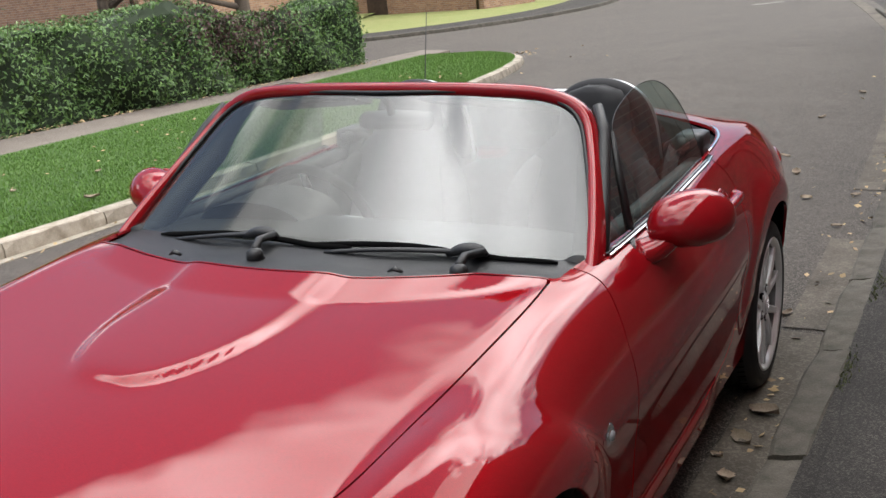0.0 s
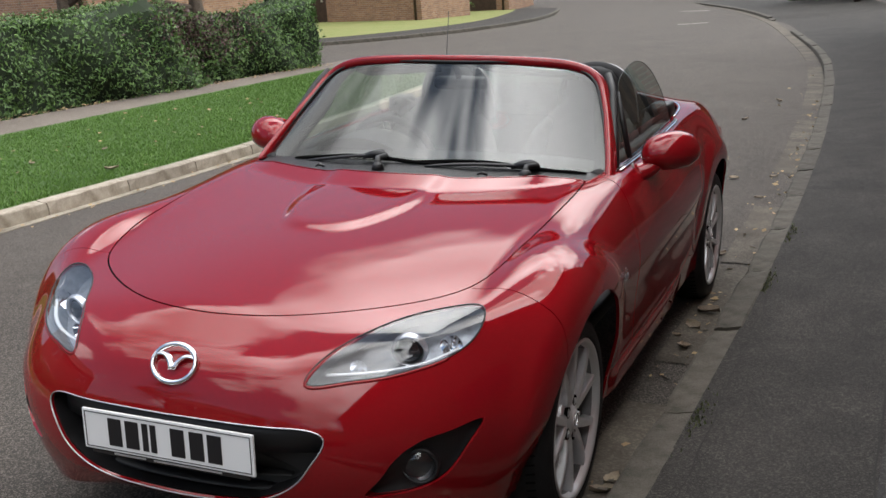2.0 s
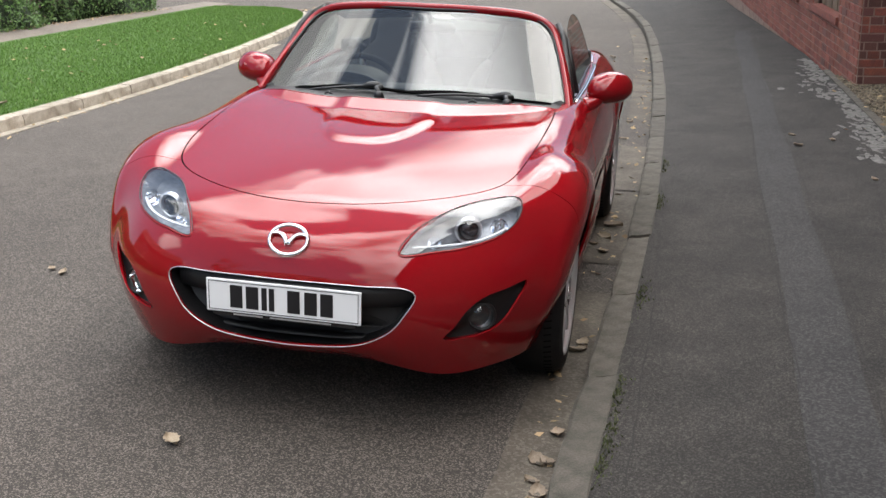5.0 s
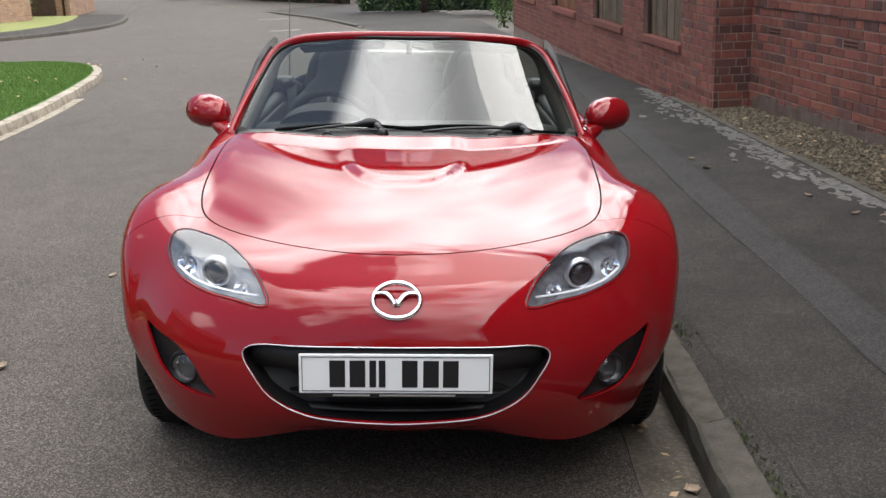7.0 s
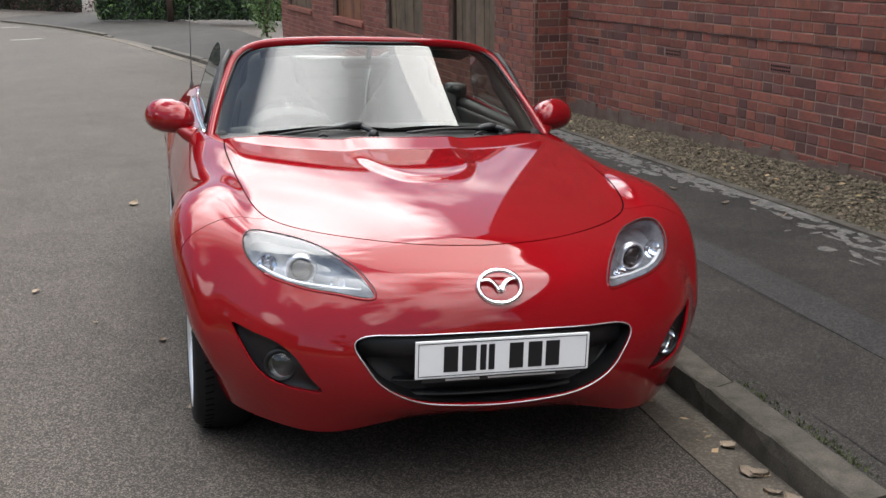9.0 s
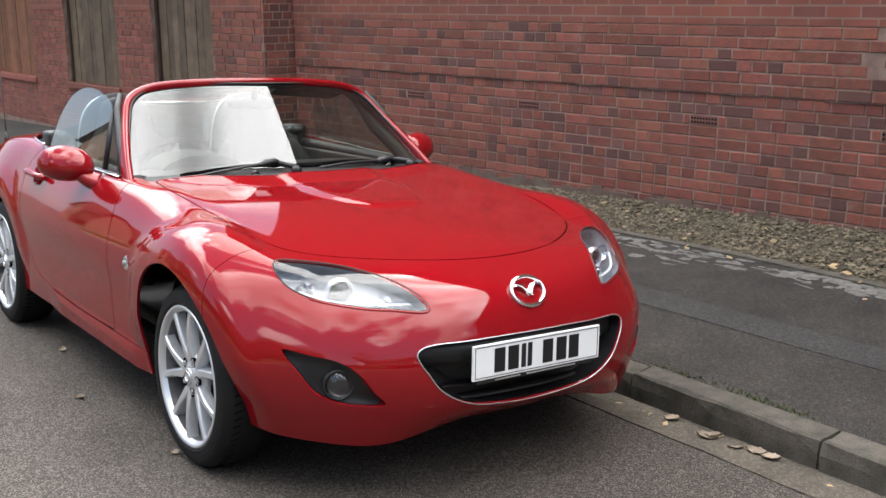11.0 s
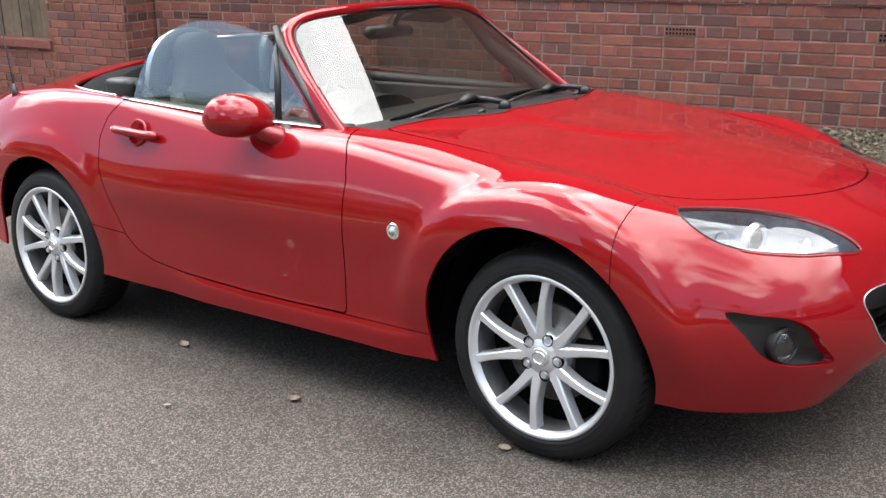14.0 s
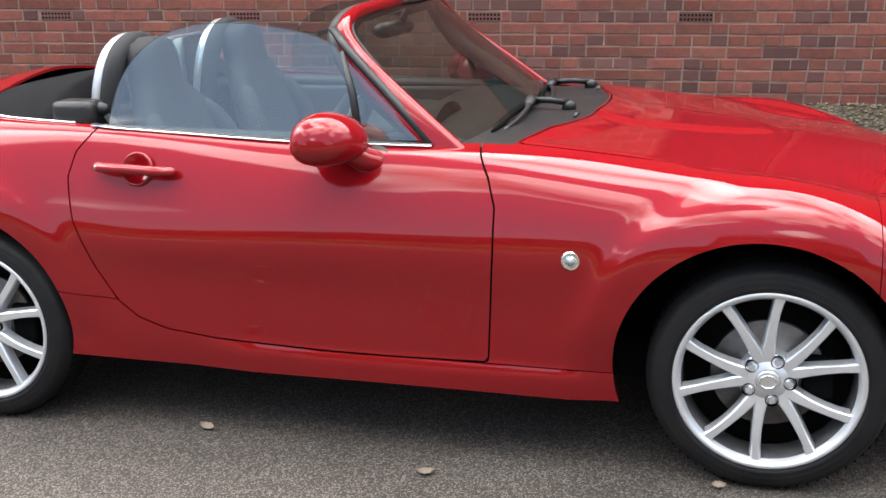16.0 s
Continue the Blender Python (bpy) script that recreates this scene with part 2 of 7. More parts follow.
SOFT_TOP = material("folded_hood_cloth", (0.007, 0.007, 0.008), 0.9, fine=0.3, fine_scale=1200, bump=0.0008, bump_scale=900, spec=0.12)

ROAD = asphalt("road_tarmac", (0.050, 0.043, 0.037), (0.238, 0.204, 0.174), 2.4, 0.52)
PATH_TARMAC = asphalt("pavement_tarmac", (0.027, 0.024, 0.021), (0.094, 0.084, 0.074), 2.3, 0.55, 0.32)
KERB = material("kerb_concrete", (0.098, 0.085, 0.069), 0.9, scale=9, tint=(0.043, 0.040, 0.029), bump=0.003, bump_scale=90, fine=0.4, fine_scale=170, per_object=0.14)
KERB_LIGHT = material("pale_kerb_concrete", (0.37, 0.325, 0.265), 0.9, scale=7, tint=(0.19, 0.16, 0.12), bump=0.003, bump_scale=90, fine=0.3, fine_scale=150, per_object=0.14)
CHANNEL = asphalt("gutter_concrete", (0.098, 0.083, 0.066), (0.160, 0.138, 0.112), 1.3, blotch=0.4)
GRASS_SOIL = material("turf", (0.042, 0.094, 0.014), 0.95, scale=1.3, tint=(0.066, 0.128, 0.021), fine=0.35, fine_scale=180, bump=0.02, bump_scale=60)
GRASS_BLADE = material("grass_blades", (0.084, 0.172, 0.023), 0.7, island=0.28)
def bloomed(m, color, scale, low, high):
    """Adds pale salts in drifting patches over a surface."""
    nt = m.node_tree
    b = nt.nodes["Principled BSDF"]
    src = b.inputs["Base Color"].links[0].from_socket
    place = nt.nodes.new("ShaderNodeTexCoord")
    drift = nt.nodes.new("ShaderNodeTexNoise")
    drift.inputs["Scale"].default_value, drift.inputs["Detail"].default_value, drift.inputs["Roughness"].default_value = scale, 8, 0.72
    amount = nt.nodes.new("ShaderNodeMapRange")
    amount.inputs["From Min"].default_value, amount.inputs["From Max"].default_value = low, high
    amount.inputs["To Max"].default_value = 0.75
    mix = nt.nodes.new("ShaderNodeMix")
    mix.data_type = "RGBA"
    mix.inputs[7].default_value = (*color, 1)
    nt.links.new(place.outputs["Object"], drift.inputs["Vector"])
    nt.links.new(drift.outputs["Fac"], amount.inputs["Value"])
    nt.links.new(amount.outputs[0], mix.inputs[0])
    nt.links.new(src, mix.inputs[6])
    nt.links.new(mix.outputs[2], b.inputs["Base Color"])
    return m


BRICK = bloomed(material("red_brick", (0.265, 0.080, 0.053), 0.9, scale=20, tint=(0.165, 0.064, 0.050), bump=0.005, bump_scale=60, fine=0.3, fine_scale=130, per_object=0.26), (.36, .22, .17), 5.0, .56, .80)
BRICK_FAR = bloomed(material("red_brick_rest", (0.265, 0.080, 0.053), 0.9, scale=20, tint=(0.165, 0.064, 0.050), bump=0.005, bump_scale=60, fine=0.3, fine_scale=130, island=0.26), (.36, .22, .17), 5.0, .56, .80)
MORTAR = material("mortar", (0.35, 0.25, 0.20), 0.95, scale=6, tint=(0.20, 0.12, 0.095), bump=0.004, bump_scale=120, fine=0.15, fine_scale=150)


def brick_wall(name, a, b, mortar, length=.225, course=.075):
    """Brickwork that stays too far off to part its bricks: courses, tone from brick to brick, joints in relief."""
    m = bpy.data.materials.new(name)
    m.use_nodes = True
    nt = m.node_tree
    p = nt.nodes["Principled BSDF"]
    p.inputs["Roughness"].default_value = 0.9
    coord = nt.nodes.new("ShaderNodeTexCoord")
    sep, com = nt.nodes.new("ShaderNodeSeparateXYZ"), nt.nodes.new("ShaderNodeCombineXYZ")
    add = nt.nodes.new("ShaderNodeMath")
    tex = nt.nodes.new("ShaderNodeTexBrick")
    tex.inputs["Color1"].default_value, tex.inputs["Color2"].default_value, tex.inputs["Mortar"].default_value = (*a, 1), (*b, 1), (*mortar, 1)
    tex.inputs["Scale"].default_value = 1.0
    tex.inputs["Mortar Size"].default_value = 0.006
    tex.inputs["Brick Width"].default_value, tex.inputs["Row Height"].default_value = length, course
    ln = nt.links.new
    ln(coord.outputs["Object"], sep.inputs[0])
    ln(sep.outputs[0], add.inputs[0])
    ln(sep.outputs[1], add.inputs[1])
    ln(add.outputs[0], com.inputs[0])
    ln(sep.outputs[2], com.inputs[1])
    ln(com.outputs[0], tex.inputs["Vector"])
    noise_ = nt.nodes.new("ShaderNodeTexNoise")
    noise_.inputs["Scale"].default_value = 3.0
    ln(coord.outputs["Object"], noise_.inputs["Vector"])
    hue = nt.nodes.new("ShaderNodeHueSaturation")
    rng = nt.nodes.new("ShaderNodeMapRange")
    rng.inputs["To Min"].default_value, rng.inputs["To Max"].default_value = .7, 1.3
    ln(noise_.outputs["Fac"], rng.inputs["Value"])
    ln(rng.outputs[0], hue.inputs["Value"])
    ln(tex.outputs["Color"], hue.inputs["Color"])
    ln(hue.outputs[0], p.inputs["Base Color"])
    bump = nt.nodes.new("ShaderNodeBump")
    bump.inputs["Distance"].default_value = .006
    bump.invert = True
    ln(tex.outputs["Fac"], bump.inputs["Height"])
    ln(bump.outputs[0], p.inputs["Normal"])
    return m


BRICK_DARK = material("burnt_brick", (0.140, 0.060, 0.049), 0.85, scale=11, tint=(0.16, 0.07, 0.058), bump=0.004, bump_scale=70, fine=0.2, fine_scale=190, per_object=0.3)
RED_COURSES = brick_wall("red_brickwork", (.255, .080, .053), (.18, .064, .05), (.25, .155, .12))
BUFF_COURSES = brick_wall("buff_brickwork", (.34, .20, .12), (.24, .13, .085), (.32, .28, .23))
BOARDS = material("weathered_boards", (0.16, 0.115, 0.075), 0.85, scale=5, tint=(0.09, 0.062, 0.04), bump=0.003, bump_scale=40, fine=0.2, fine_scale=120, per_object=0.25)
BOARDS_RED = material("stained_boards", (0.24, 0.10, 0.045), 0.75, scale=5, tint=(0.15, 0.06, 0.03), bump=0.003, bump_scale=40, fine=0.2, fine_scale=120, per_object=0.2)
ROOF_TILE = material("roof_tiles", (0.13, 0.075, 0.055), 0.9, scale=2, tint=(0.08, 0.055, 0.045), fine=0.3, fine_scale=30, bump=0.02, bump_scale=14)
WHITE_PAINT = material("white_paint", (0.78, 0.78, 0.76), 0.5, scale=2, tint=(0.68, 0.68, 0.65))
DARK_GLASS = material("window_glass", (0.02, 0.025, 0.03), 0.1, spec=0.25)
DARK_WOOD = material("dark_stained_wood", (0.035, 0.02, 0.014), 0.6, scale=6, tint=(0.06, 0.035, 0.025))
SOIL = material("gravel_soil", (0.10, 0.078, 0.052), 0.95, scale=4, tint=(0.06, 0.055, 0.03), bump=0.012, bump_scale=50, fine=0.3, fine_scale=120)
PEBBLE = material("gravel", (0.135, 0.108, 0.072), 0.85, island=0.6)
LIME = material("lime_stain", (0.19, 0.18, 0.165), 0.9, scale=22, tint=(0.075, 0.07, 0.064), fine=0.3, fine_scale=90)
LEAF_DEAD = material("dead_leaf", (0.31, 0.25, 0.185), 0.75, scale=20, tint=(0.20, 0.15, 0.10), per_object=0.3)
LEAF_LITTER = material("leaf_litter", (0.34, 0.24, 0.13), 0.8, island=0.45)
HEDGE_LEAF = material("hedge_leaves", (0.075, 0.145, 0.036), 0.55, island=0.32)
HEDGE_TIP = material("hedge_young_leaves", (0.11, 0.195, 0.045), 0.55, island=0.3)
HEDGE_DARK = material("purple_hedge_leaves", (0.07, 0.032, 0.030), 0.55, island=0.4)
# shade between the leaves, put into a dark sheet's colour
HEDGE_SHADE = material("hedge_inner_shade", (0.018, 0.030, 0.012), 0.95)
TWIG = material("twigs", (0.07, 0.05, 0.035), 0.9)
BARK = material("bark", (0.13, 0.10, 0.075), 0.9, scale=7, tint=(0.07, 0.055, 0.04), bump=0.02, bump_scale=25)
FAR_LEAF = material("conifer_leaves", (0.022, 0.042, 0.018), 0.6, island=0.4)
# sunshine on the far lawn is put into this pale base colour
LAWN_SUNLIT = material("pale_lawn", (0.17, 0.20, 0.055), 0.95, scale=1.2, tint=(0.22, 0.22, 0.08), fine=0.25, fine_scale=90, bump=0.01, bump_scale=60)
PATH_GREY = asphalt("footpath_tarmac", (0.15, 0.125, 0.105), (0.25, 0.22, 0.19), 1.2)
PATCH = asphalt("patch_tarmac", (0.034, 0.032, 0.031), (0.085, 0.08, 0.076), 1.6)
CRACK = material("crack_dark", (0.02, 0.018, 0.016), 0.95)
ROAD_WHITE = material("road_marking", (0.62, 0.60, 0.55), 0.8, scale=9, tint=(0.35, 0.33, 0.30))
FOOTING = material("cement_footing", (0.165, 0.125, 0.10), 0.95, scale=7, tint=(0.12, 0.07, 0.055), bump=0.006, bump_scale=60, fine=0.25, fine_scale=110)
SLATE = material("damp_course", (0.055, 0.032, 0.026), 0.9, scale=12, tint=(0.10, 0.05, 0.04))
WEED = material("weed_leaves", (0.068, 0.082, 0.026), 0.7, island=0.5)
from mathutils.bvhtree import BVHTree



# ---- mesh tools ----
def part(name, bm, mat, parent, label="", smooth=True):
    """Links a bmesh as one mesh object under a thing or a part."""
    me = bpy.data.meshes.new(name)
    bm.to_mesh(me)
    bm.free()
    ob = new(name, me)
    me.materials.append(mat)
    if smooth:
        me.polygons.foreach_set("use_smooth", [True] * len(me.polygons))
    if parent is not None:
        ob.parent = parent
    if label:
        ob["label"] = label
    return ob


def mesh_part(name, verts, faces, mat, parent, label="", smooth=False):
    me = bpy.data.meshes.new(name)
    me.from_pydata([tuple(v) for v in verts], [], [tuple(f) for f in faces])
    me.update()
    me.materials.append(mat)
    if smooth:
        me.polygons.foreach_set("use_smooth", [True] * len(me.polygons))
    ob = new(name, me)
    if parent is not None:
        ob.parent = parent
    if label:
        ob["label"] = label
    return ob


def quads(name, corners, mat, parent, label="", shadow=True):
    """Many loose faces (n, k, 3) as one mesh."""
    corners = np.asarray(corners, dtype=np.float32)
    n, k = corners.shape[:2]
    me = bpy.data.meshes.new(name)
    me.vertices.add(n * k)
    me.loops.add(n * k)
    me.polygons.add(n)
    me.vertices.foreach_set("co", corners.ravel())
    me.loops.foreach_set("vertex_index", np.arange(n * k, dtype=np.int32))
    me.polygons.foreach_set("loop_start", np.arange(0, n * k, k, dtype=np.int32))
    me.update(calc_edges=True)
    me.materials.append(mat)
    ob = new(name, me)
    if parent is not None:
        ob.parent = parent
    if label:
        ob["label"] = label
    return ob


def thing(name, m, label, category, group="", kind=""):
    ob = new(name)
    ob.empty_display_size = 0.2
    ob.matrix_world = m
    return tagged(ob, label, category, group, kind)


def box(bm, lo, hi, bevel=0.0, m=None):
    lo, hi = Vector(lo), Vector(hi)
    made = bmesh.ops.create_cube(bm, size=1.0, matrix=Matrix.Translation((lo + hi) / 2) @ Matrix.Diagonal((*(hi - lo), 1)))
    vs = made["verts"]
    if bevel:
        edges = list({e for v in vs for e in v.link_edges})
        vs = list({v for f in bmesh.ops.bevel(bm, geom=edges, offset=bevel, segments=2, affect="EDGES", profile=0.6)["faces"] for v in f.verts} | {v for v in vs if v.is_valid})
    if m is not None:
        bmesh.ops.transform(bm, matrix=m, verts=[v for v in vs if v.is_valid])
    return vs


def cylinder(bm, a, b, r0, r1=None, n=16, cap=True):
    a, b = Vector(a), Vector(b)
    turn = (b - a).to_track_quat("Z", "Y").to_matrix().to_4x4()
    return bmesh.ops.create_cone(bm, cap_ends=cap, segments=n, radius1=r0, radius2=r0 if r1 is None else r1, depth=(b - a).length,
                                 matrix=Matrix.Translation((a + b) / 2) @ turn)["verts"]


def spline(points, n, closed=False):
    """A smooth curve (natural or closed cubic by chord length) through a few points, as n samples."""
    p = np.asarray(points, float)
    if closed:
        p = np.vstack([p[-3:], p, p[:3]])
    d = np.r_[0, np.cumsum(np.maximum(1e-6, np.linalg.norm(np.diff(p, axis=0), axis=1)) ** 0.7)]
    lo, hi = (d[3], d[-3]) if closed else (d[0], d[-1])
    return cubic(d, p, np.linspace(lo, hi, n, endpoint=not closed))


def cubic(x, y, at):
    """Natural cubic spline through rows y at x, taken at the values at."""
    x, y, at = np.asarray(x, float), np.asarray(y, float), np.asarray(at, float)
    n, h = len(x), np.diff(x)
    a = np.eye(n)
    rhs = np.zeros_like(y)
    for i in range(1, n - 1):
        a[i, i - 1:i + 2] = h[i - 1], 2 * (h[i - 1] + h[i]), h[i]
        rhs[i] = 3 * ((y[i + 1] - y[i]) / h[i] - (y[i] - y[i - 1]) / h[i - 1])
    c = np.linalg.solve(a, rhs.reshape(n, -1)).reshape(rhs.shape)
    i = np.clip(np.searchsorted(x, at) - 1, 0, n - 2)
    shape = (-1,) + (1,) * (y.ndim - 1)
    dx, hh = (at - x[i]).reshape(shape), h[i].reshape(shape)
    b = (y[i + 1] - y[i]) / hh - hh * (2 * c[i] + c[i + 1]) / 3
    return y[i] + b * dx + c[i] * dx ** 2 + (c[i + 1] - c[i]) / (3 * hh) * dx ** 3


def tube(bm, points, radius, n=8, squash=1.0, cap=True):
    """Sweeps a round or flattened section along points; radius may be one number or one a point."""
    pts = [Vector(p) for p in points]
    rad = radius if hasattr(radius, "__len__") else [radius] * len(pts)
    rings, side = [], None
    for i, p in enumerate(pts):
        t = (pts[min(i + 1, len(pts) - 1)] - pts[max(i - 1, 0)]).normalized()
        if side is None:
            side = t.cross(Vector((0, 0, 1)))
            side = side if side.length > 0.1 else t.cross(Vector((1, 0, 0)))
        side = (side - t * side.dot(t)).normalized()
        up = t.cross(side)
        rings.append([bm.verts.new(p + (side * math.cos(2 * math.pi * k / n) + up * squash * math.sin(2 * math.pi * k / n)) * rad[i]) for k in range(n)])
    for a, b in zip(rings, rings[1:]):
        for k in range(n):
            bm.faces.new((a[k], a[(k + 1) % n], b[(k + 1) % n], b[k]))
    if cap:
        bm.faces.new(rings[0][::-1])
        bm.faces.new(rings[-1])


def lathe(bm, profile, n=48, m=None, closed=False):
    """Turns a profile of (radius, along) about the local x axis."""
    rings = []
    for r, a in profile:
        rings.append([bm.verts.new((a, r * math.cos(2 * math.pi * k / n), r * math.sin(2 * math.pi * k / n))) for k in range(n)])
    pairs = list(zip(rings, rings[1:])) + ([(rings[-1], rings[0])] if closed else [])
    for a, b in pairs:
        for k in range(n):
            bm.faces.new((a[k], a[(k + 1) % n], b[(k + 1) % n], b[k]))
    if m is not None:
        bmesh.ops.transform(bm, matrix=m, verts=[v for ring in rings for v in ring])
    return rings


def outline_distance(loop, pts):
    """Signed distance (inside negative) of 2D points to a closed outline."""
    loop, pts = np.asarray(loop, float), np.asarray(pts, float)
    a, b = loop, np.roll(loop, -1, axis=0)
    best = np.full(len(pts), 1e9)
    inside = np.zeros(len(pts), bool)
    for p, q in zip(a, b):
        e = q - p
        w = pts - p
        k = np.clip((w @ e) / (e @ e + 1e-12), 0, 1)
        best = np.minimum(best, np.linalg.norm(w - k[:, None] * e, axis=1))
        cross = (p[1] > pts[:, 1]) != (q[1] > pts[:, 1])
        with np.errstate(divide="ignore", invalid="ignore"):
            xs = p[0] + (pts[:, 1] - p[1]) * e[0] / e[1]
        inside ^= cross & (pts[:, 0] < xs)
    return np.where(inside, -best, best)


def iso_cut(bm, values):
    """Cuts the faces of bm along the zero line of a function of the vertices, so that no face straddles it."""
    bm.verts.ensure_lookup_table()
    pts = np.array([v.co[:] for v in bm.verts])
    raw = values(pts)
    raw = np.where(np.abs(raw) < 2e-5, 2e-5, raw)
    val = {v: s for v, s in zip(bm.verts, raw)}
    for e in list(bm.edges):
        a, b = e.verts
        if val[a] * val[b] < 0:
            _, v = bmesh.utils.edge_split(e, a, val[a] / (val[a] - val[b]))
            val[v] = 0.0
    for f in list(bm.faces):
        zero = [v for v in f.verts if val[v] == 0.0]
        if len(zero) == 2 and not any(set(e.verts) == set(zero) for e in f.edges):
            bmesh.utils.face_split(f, zero[0], zero[1])
    return {f: sum(val[v] for v in f.verts) for f in bm.faces}


def take(bm, faces):
    """A new bmesh of the given faces, which leave bm."""
    out, seen = bmesh.new(), {}
    for f in faces:
        vs = []
        for v in f.verts:
            if v not in seen:
                seen[v] = out.verts.new(v.co)
            vs.append(seen[v])
        try:
            out.faces.new(vs)
        except ValueError:
            pass
    bmesh.ops.delete(bm, geom=list(faces), context="FACES")
    return out


def split_off(bm, values):
    """Cuts along values = 0 and takes away the part where they are negative."""
    side = iso_cut(bm, values)
    return take(bm, [f for f, s in side.items() if s < 0])


# ---- the car's shell ----
# guide lines of one half, from the nose round the flank to the tail: (x, y, z) at seventeen stations
SILL = [(0, -.768, .240), (.25, -.757, .236), (.45, -.712, .190), (.605, -.615, .187), (.720, -.465, .195), (.762, -.33, .205), (.81, 0, .2), (.812, .36, .195), (.812, .7, .20), (.812, 1.25, .205),
        (.812, 1.85, .21), (.815, 2.1, .215), (.815, 2.4, .22), (.80, 2.75, .25), (.68, 2.97, .27), (.4, 3.06, .28), (0, 3.09, .28)]
LOWER = [(0, -.838, .30), (.25, -.825, .30), (.45, -.77, .30), (.632, -.648, .30), (.765, -.475, .31), (.802, -.33, .32), (.83, 0, .32), (.828, .36, .30), (.826, .7, .305), (.826, 1.25, .31),
         (.824, 1.85, .32), (.820, 2.1, .33), (.822, 2.4, .33), (.79, 2.75, .35), (.68, 3.0, .37), (.42, 3.1, .38), (0, 3.13, .38)]
WAIST = [(0, -.855, .45), (.25, -.842, .45), (.45, -.785, .46), (.645, -.655, .47), (.778, -.48, .48), (.842, -.32, .50), (.868, 0, .52), (.845, .36, .48), (.84, .7, .47), (.84, 1.25, .48),
         (.836, 1.85, .50), (.832, 2.1, .52), (.834, 2.4, .53), (.80, 2.75, .53), (.69, 3.02, .54), (.43, 3.11, .54), (0, 3.14, .54)]
FLANK = [(0, -.795, .622), (.24, -.778, .618), (.42, -.71, .622), (.59, -.585, .63), (.725, -.43, .645), (.826, -.27, .685), (.858, 0, .715), (.850, .36, .66), (.848, .7, .655), (.85, 1.25, .66),
         (.836, 1.85, .67), (.826, 2.1, .71), (.828, 2.4, .73), (.795, 2.75, .71), (.69, 2.97, .70), (.43, 3.05, .71), (0, 3.08, .72)]
SHOULDER = [(0, -.705, .678), (.22, -.69, .678), (.40, -.62, .685), (.545, -.51, .695), (.655, -.385, .715), (.735, -.21, .762), (.765, 0, .795), (.785, .36, .785), (.785, .7, .81), (.775, 1.25, .83),
            (.760, 1.85, .86), (.750, 2.1, .87), (.742, 2.4, .875), (.70, 2.75, .85), (.62, 2.93, .82), (.36, 3.02, .83), (0, 3.05, .84)]
BELT = [(0, -.62, .711), (.18, -.60, .713), (.33, -.53, .718), (.46, -.42, .727), (.56, -.28, .742), (.62, -.12, .772), (.66, .08, .800), (.675, .38, .838), (.69, .72, .860), (.70, 1.25, .862),
        (.69, 1.85, .895), (.68, 2.1, .905), (.66, 2.4, .91), (.60, 2.75, .88), (.5, 2.88, .865), (.28, 2.95, .865), (0, 2.98, .87)]
MIDDLE = [(0, -.52, .738), (.10, -.50, .74), (.19, -.42, .752), (.26, -.3, .768), (.30, -.15, .788), (.33, 0, .805), (.34, .15, .822), (.34, .4, .846), (.34, .72, .872), (.35, 1.25, .885),
          (.35, 1.85, .9), (.35, 2.1, .925), (.34, 2.4, .952), (.3, 2.7, .930), (.22, 2.82, .885), (.12, 2.88, .88), (0, 2.9, .88)]
SPINE = [(0, -.44, .754), (0, -.38, .763), (0, -.3, .775), (0, -.2, .787), (0, -.1, .799), (0, .03, .813), (0, .17, .828), (0, .42, .852), (0, .72, .877), (0, 1.25, .89),
         (0, 1.85, .90), (0, 2.1, .935), (0, 2.4, .982), (0, 2.60, .972), (0, 2.75, .925), (0, 2.82, .89), (0, 2.86, .885)]
HUB_Z, FRONT_ARCH, REAR_ARCH, REAR_AXLE = 0.306, 0.365, 0.348, 2.33
WHEEL_Y, WHEEL_Z = (-.03, 2.30), .290


def shell_points(nu=320, nv=212):
    """The whole skin as a grid, stations by nu round the plan and nv over the section from sill to sill."""
    rails = np.array([SILL, LOWER, WAIST, FLANK, SHOULDER, BELT, MIDDLE, SPINE], float)
    ahead = rails[..., 1] < -.2
    rails[..., 1] = np.where(ahead, -.2 + (rails[..., 1] + .2) * .975, rails[..., 1])
    flip = np.array([-1, 1, 1])
    full = np.concatenate([rails, rails[-2::-1] * flip])
    n = len(rails)
    # mirrored stations before the nose and behind the tail keep the skin smooth over the middle
    far = np.concatenate([full[::-1][:, 2:0:-1] * 1.0, full, full[::-1][:, -2:-4:-1] * 1.0], axis=1)
    along = np.r_[0, np.cumsum(np.linalg.norm(np.diff(far[[2, 3, 4]].mean(0), axis=0), axis=1) ** 0.8)]
    at_u = np.linspace(along[2], along[-3], nu)
    across = np.r_[0, np.cumsum(np.array([.11, .15, .17, .13, .12, .28, .28]))]
    across = np.r_[across, 2 * across[-1] - across[-2::-1]]
    at_v = np.linspace(0, across[-1], nv)
    by_u = cubic(along, far.transpose(1, 0, 2), at_u)
    return cubic(across, by_u.transpose(1, 0, 2), at_v).transpose(1, 0, 2)


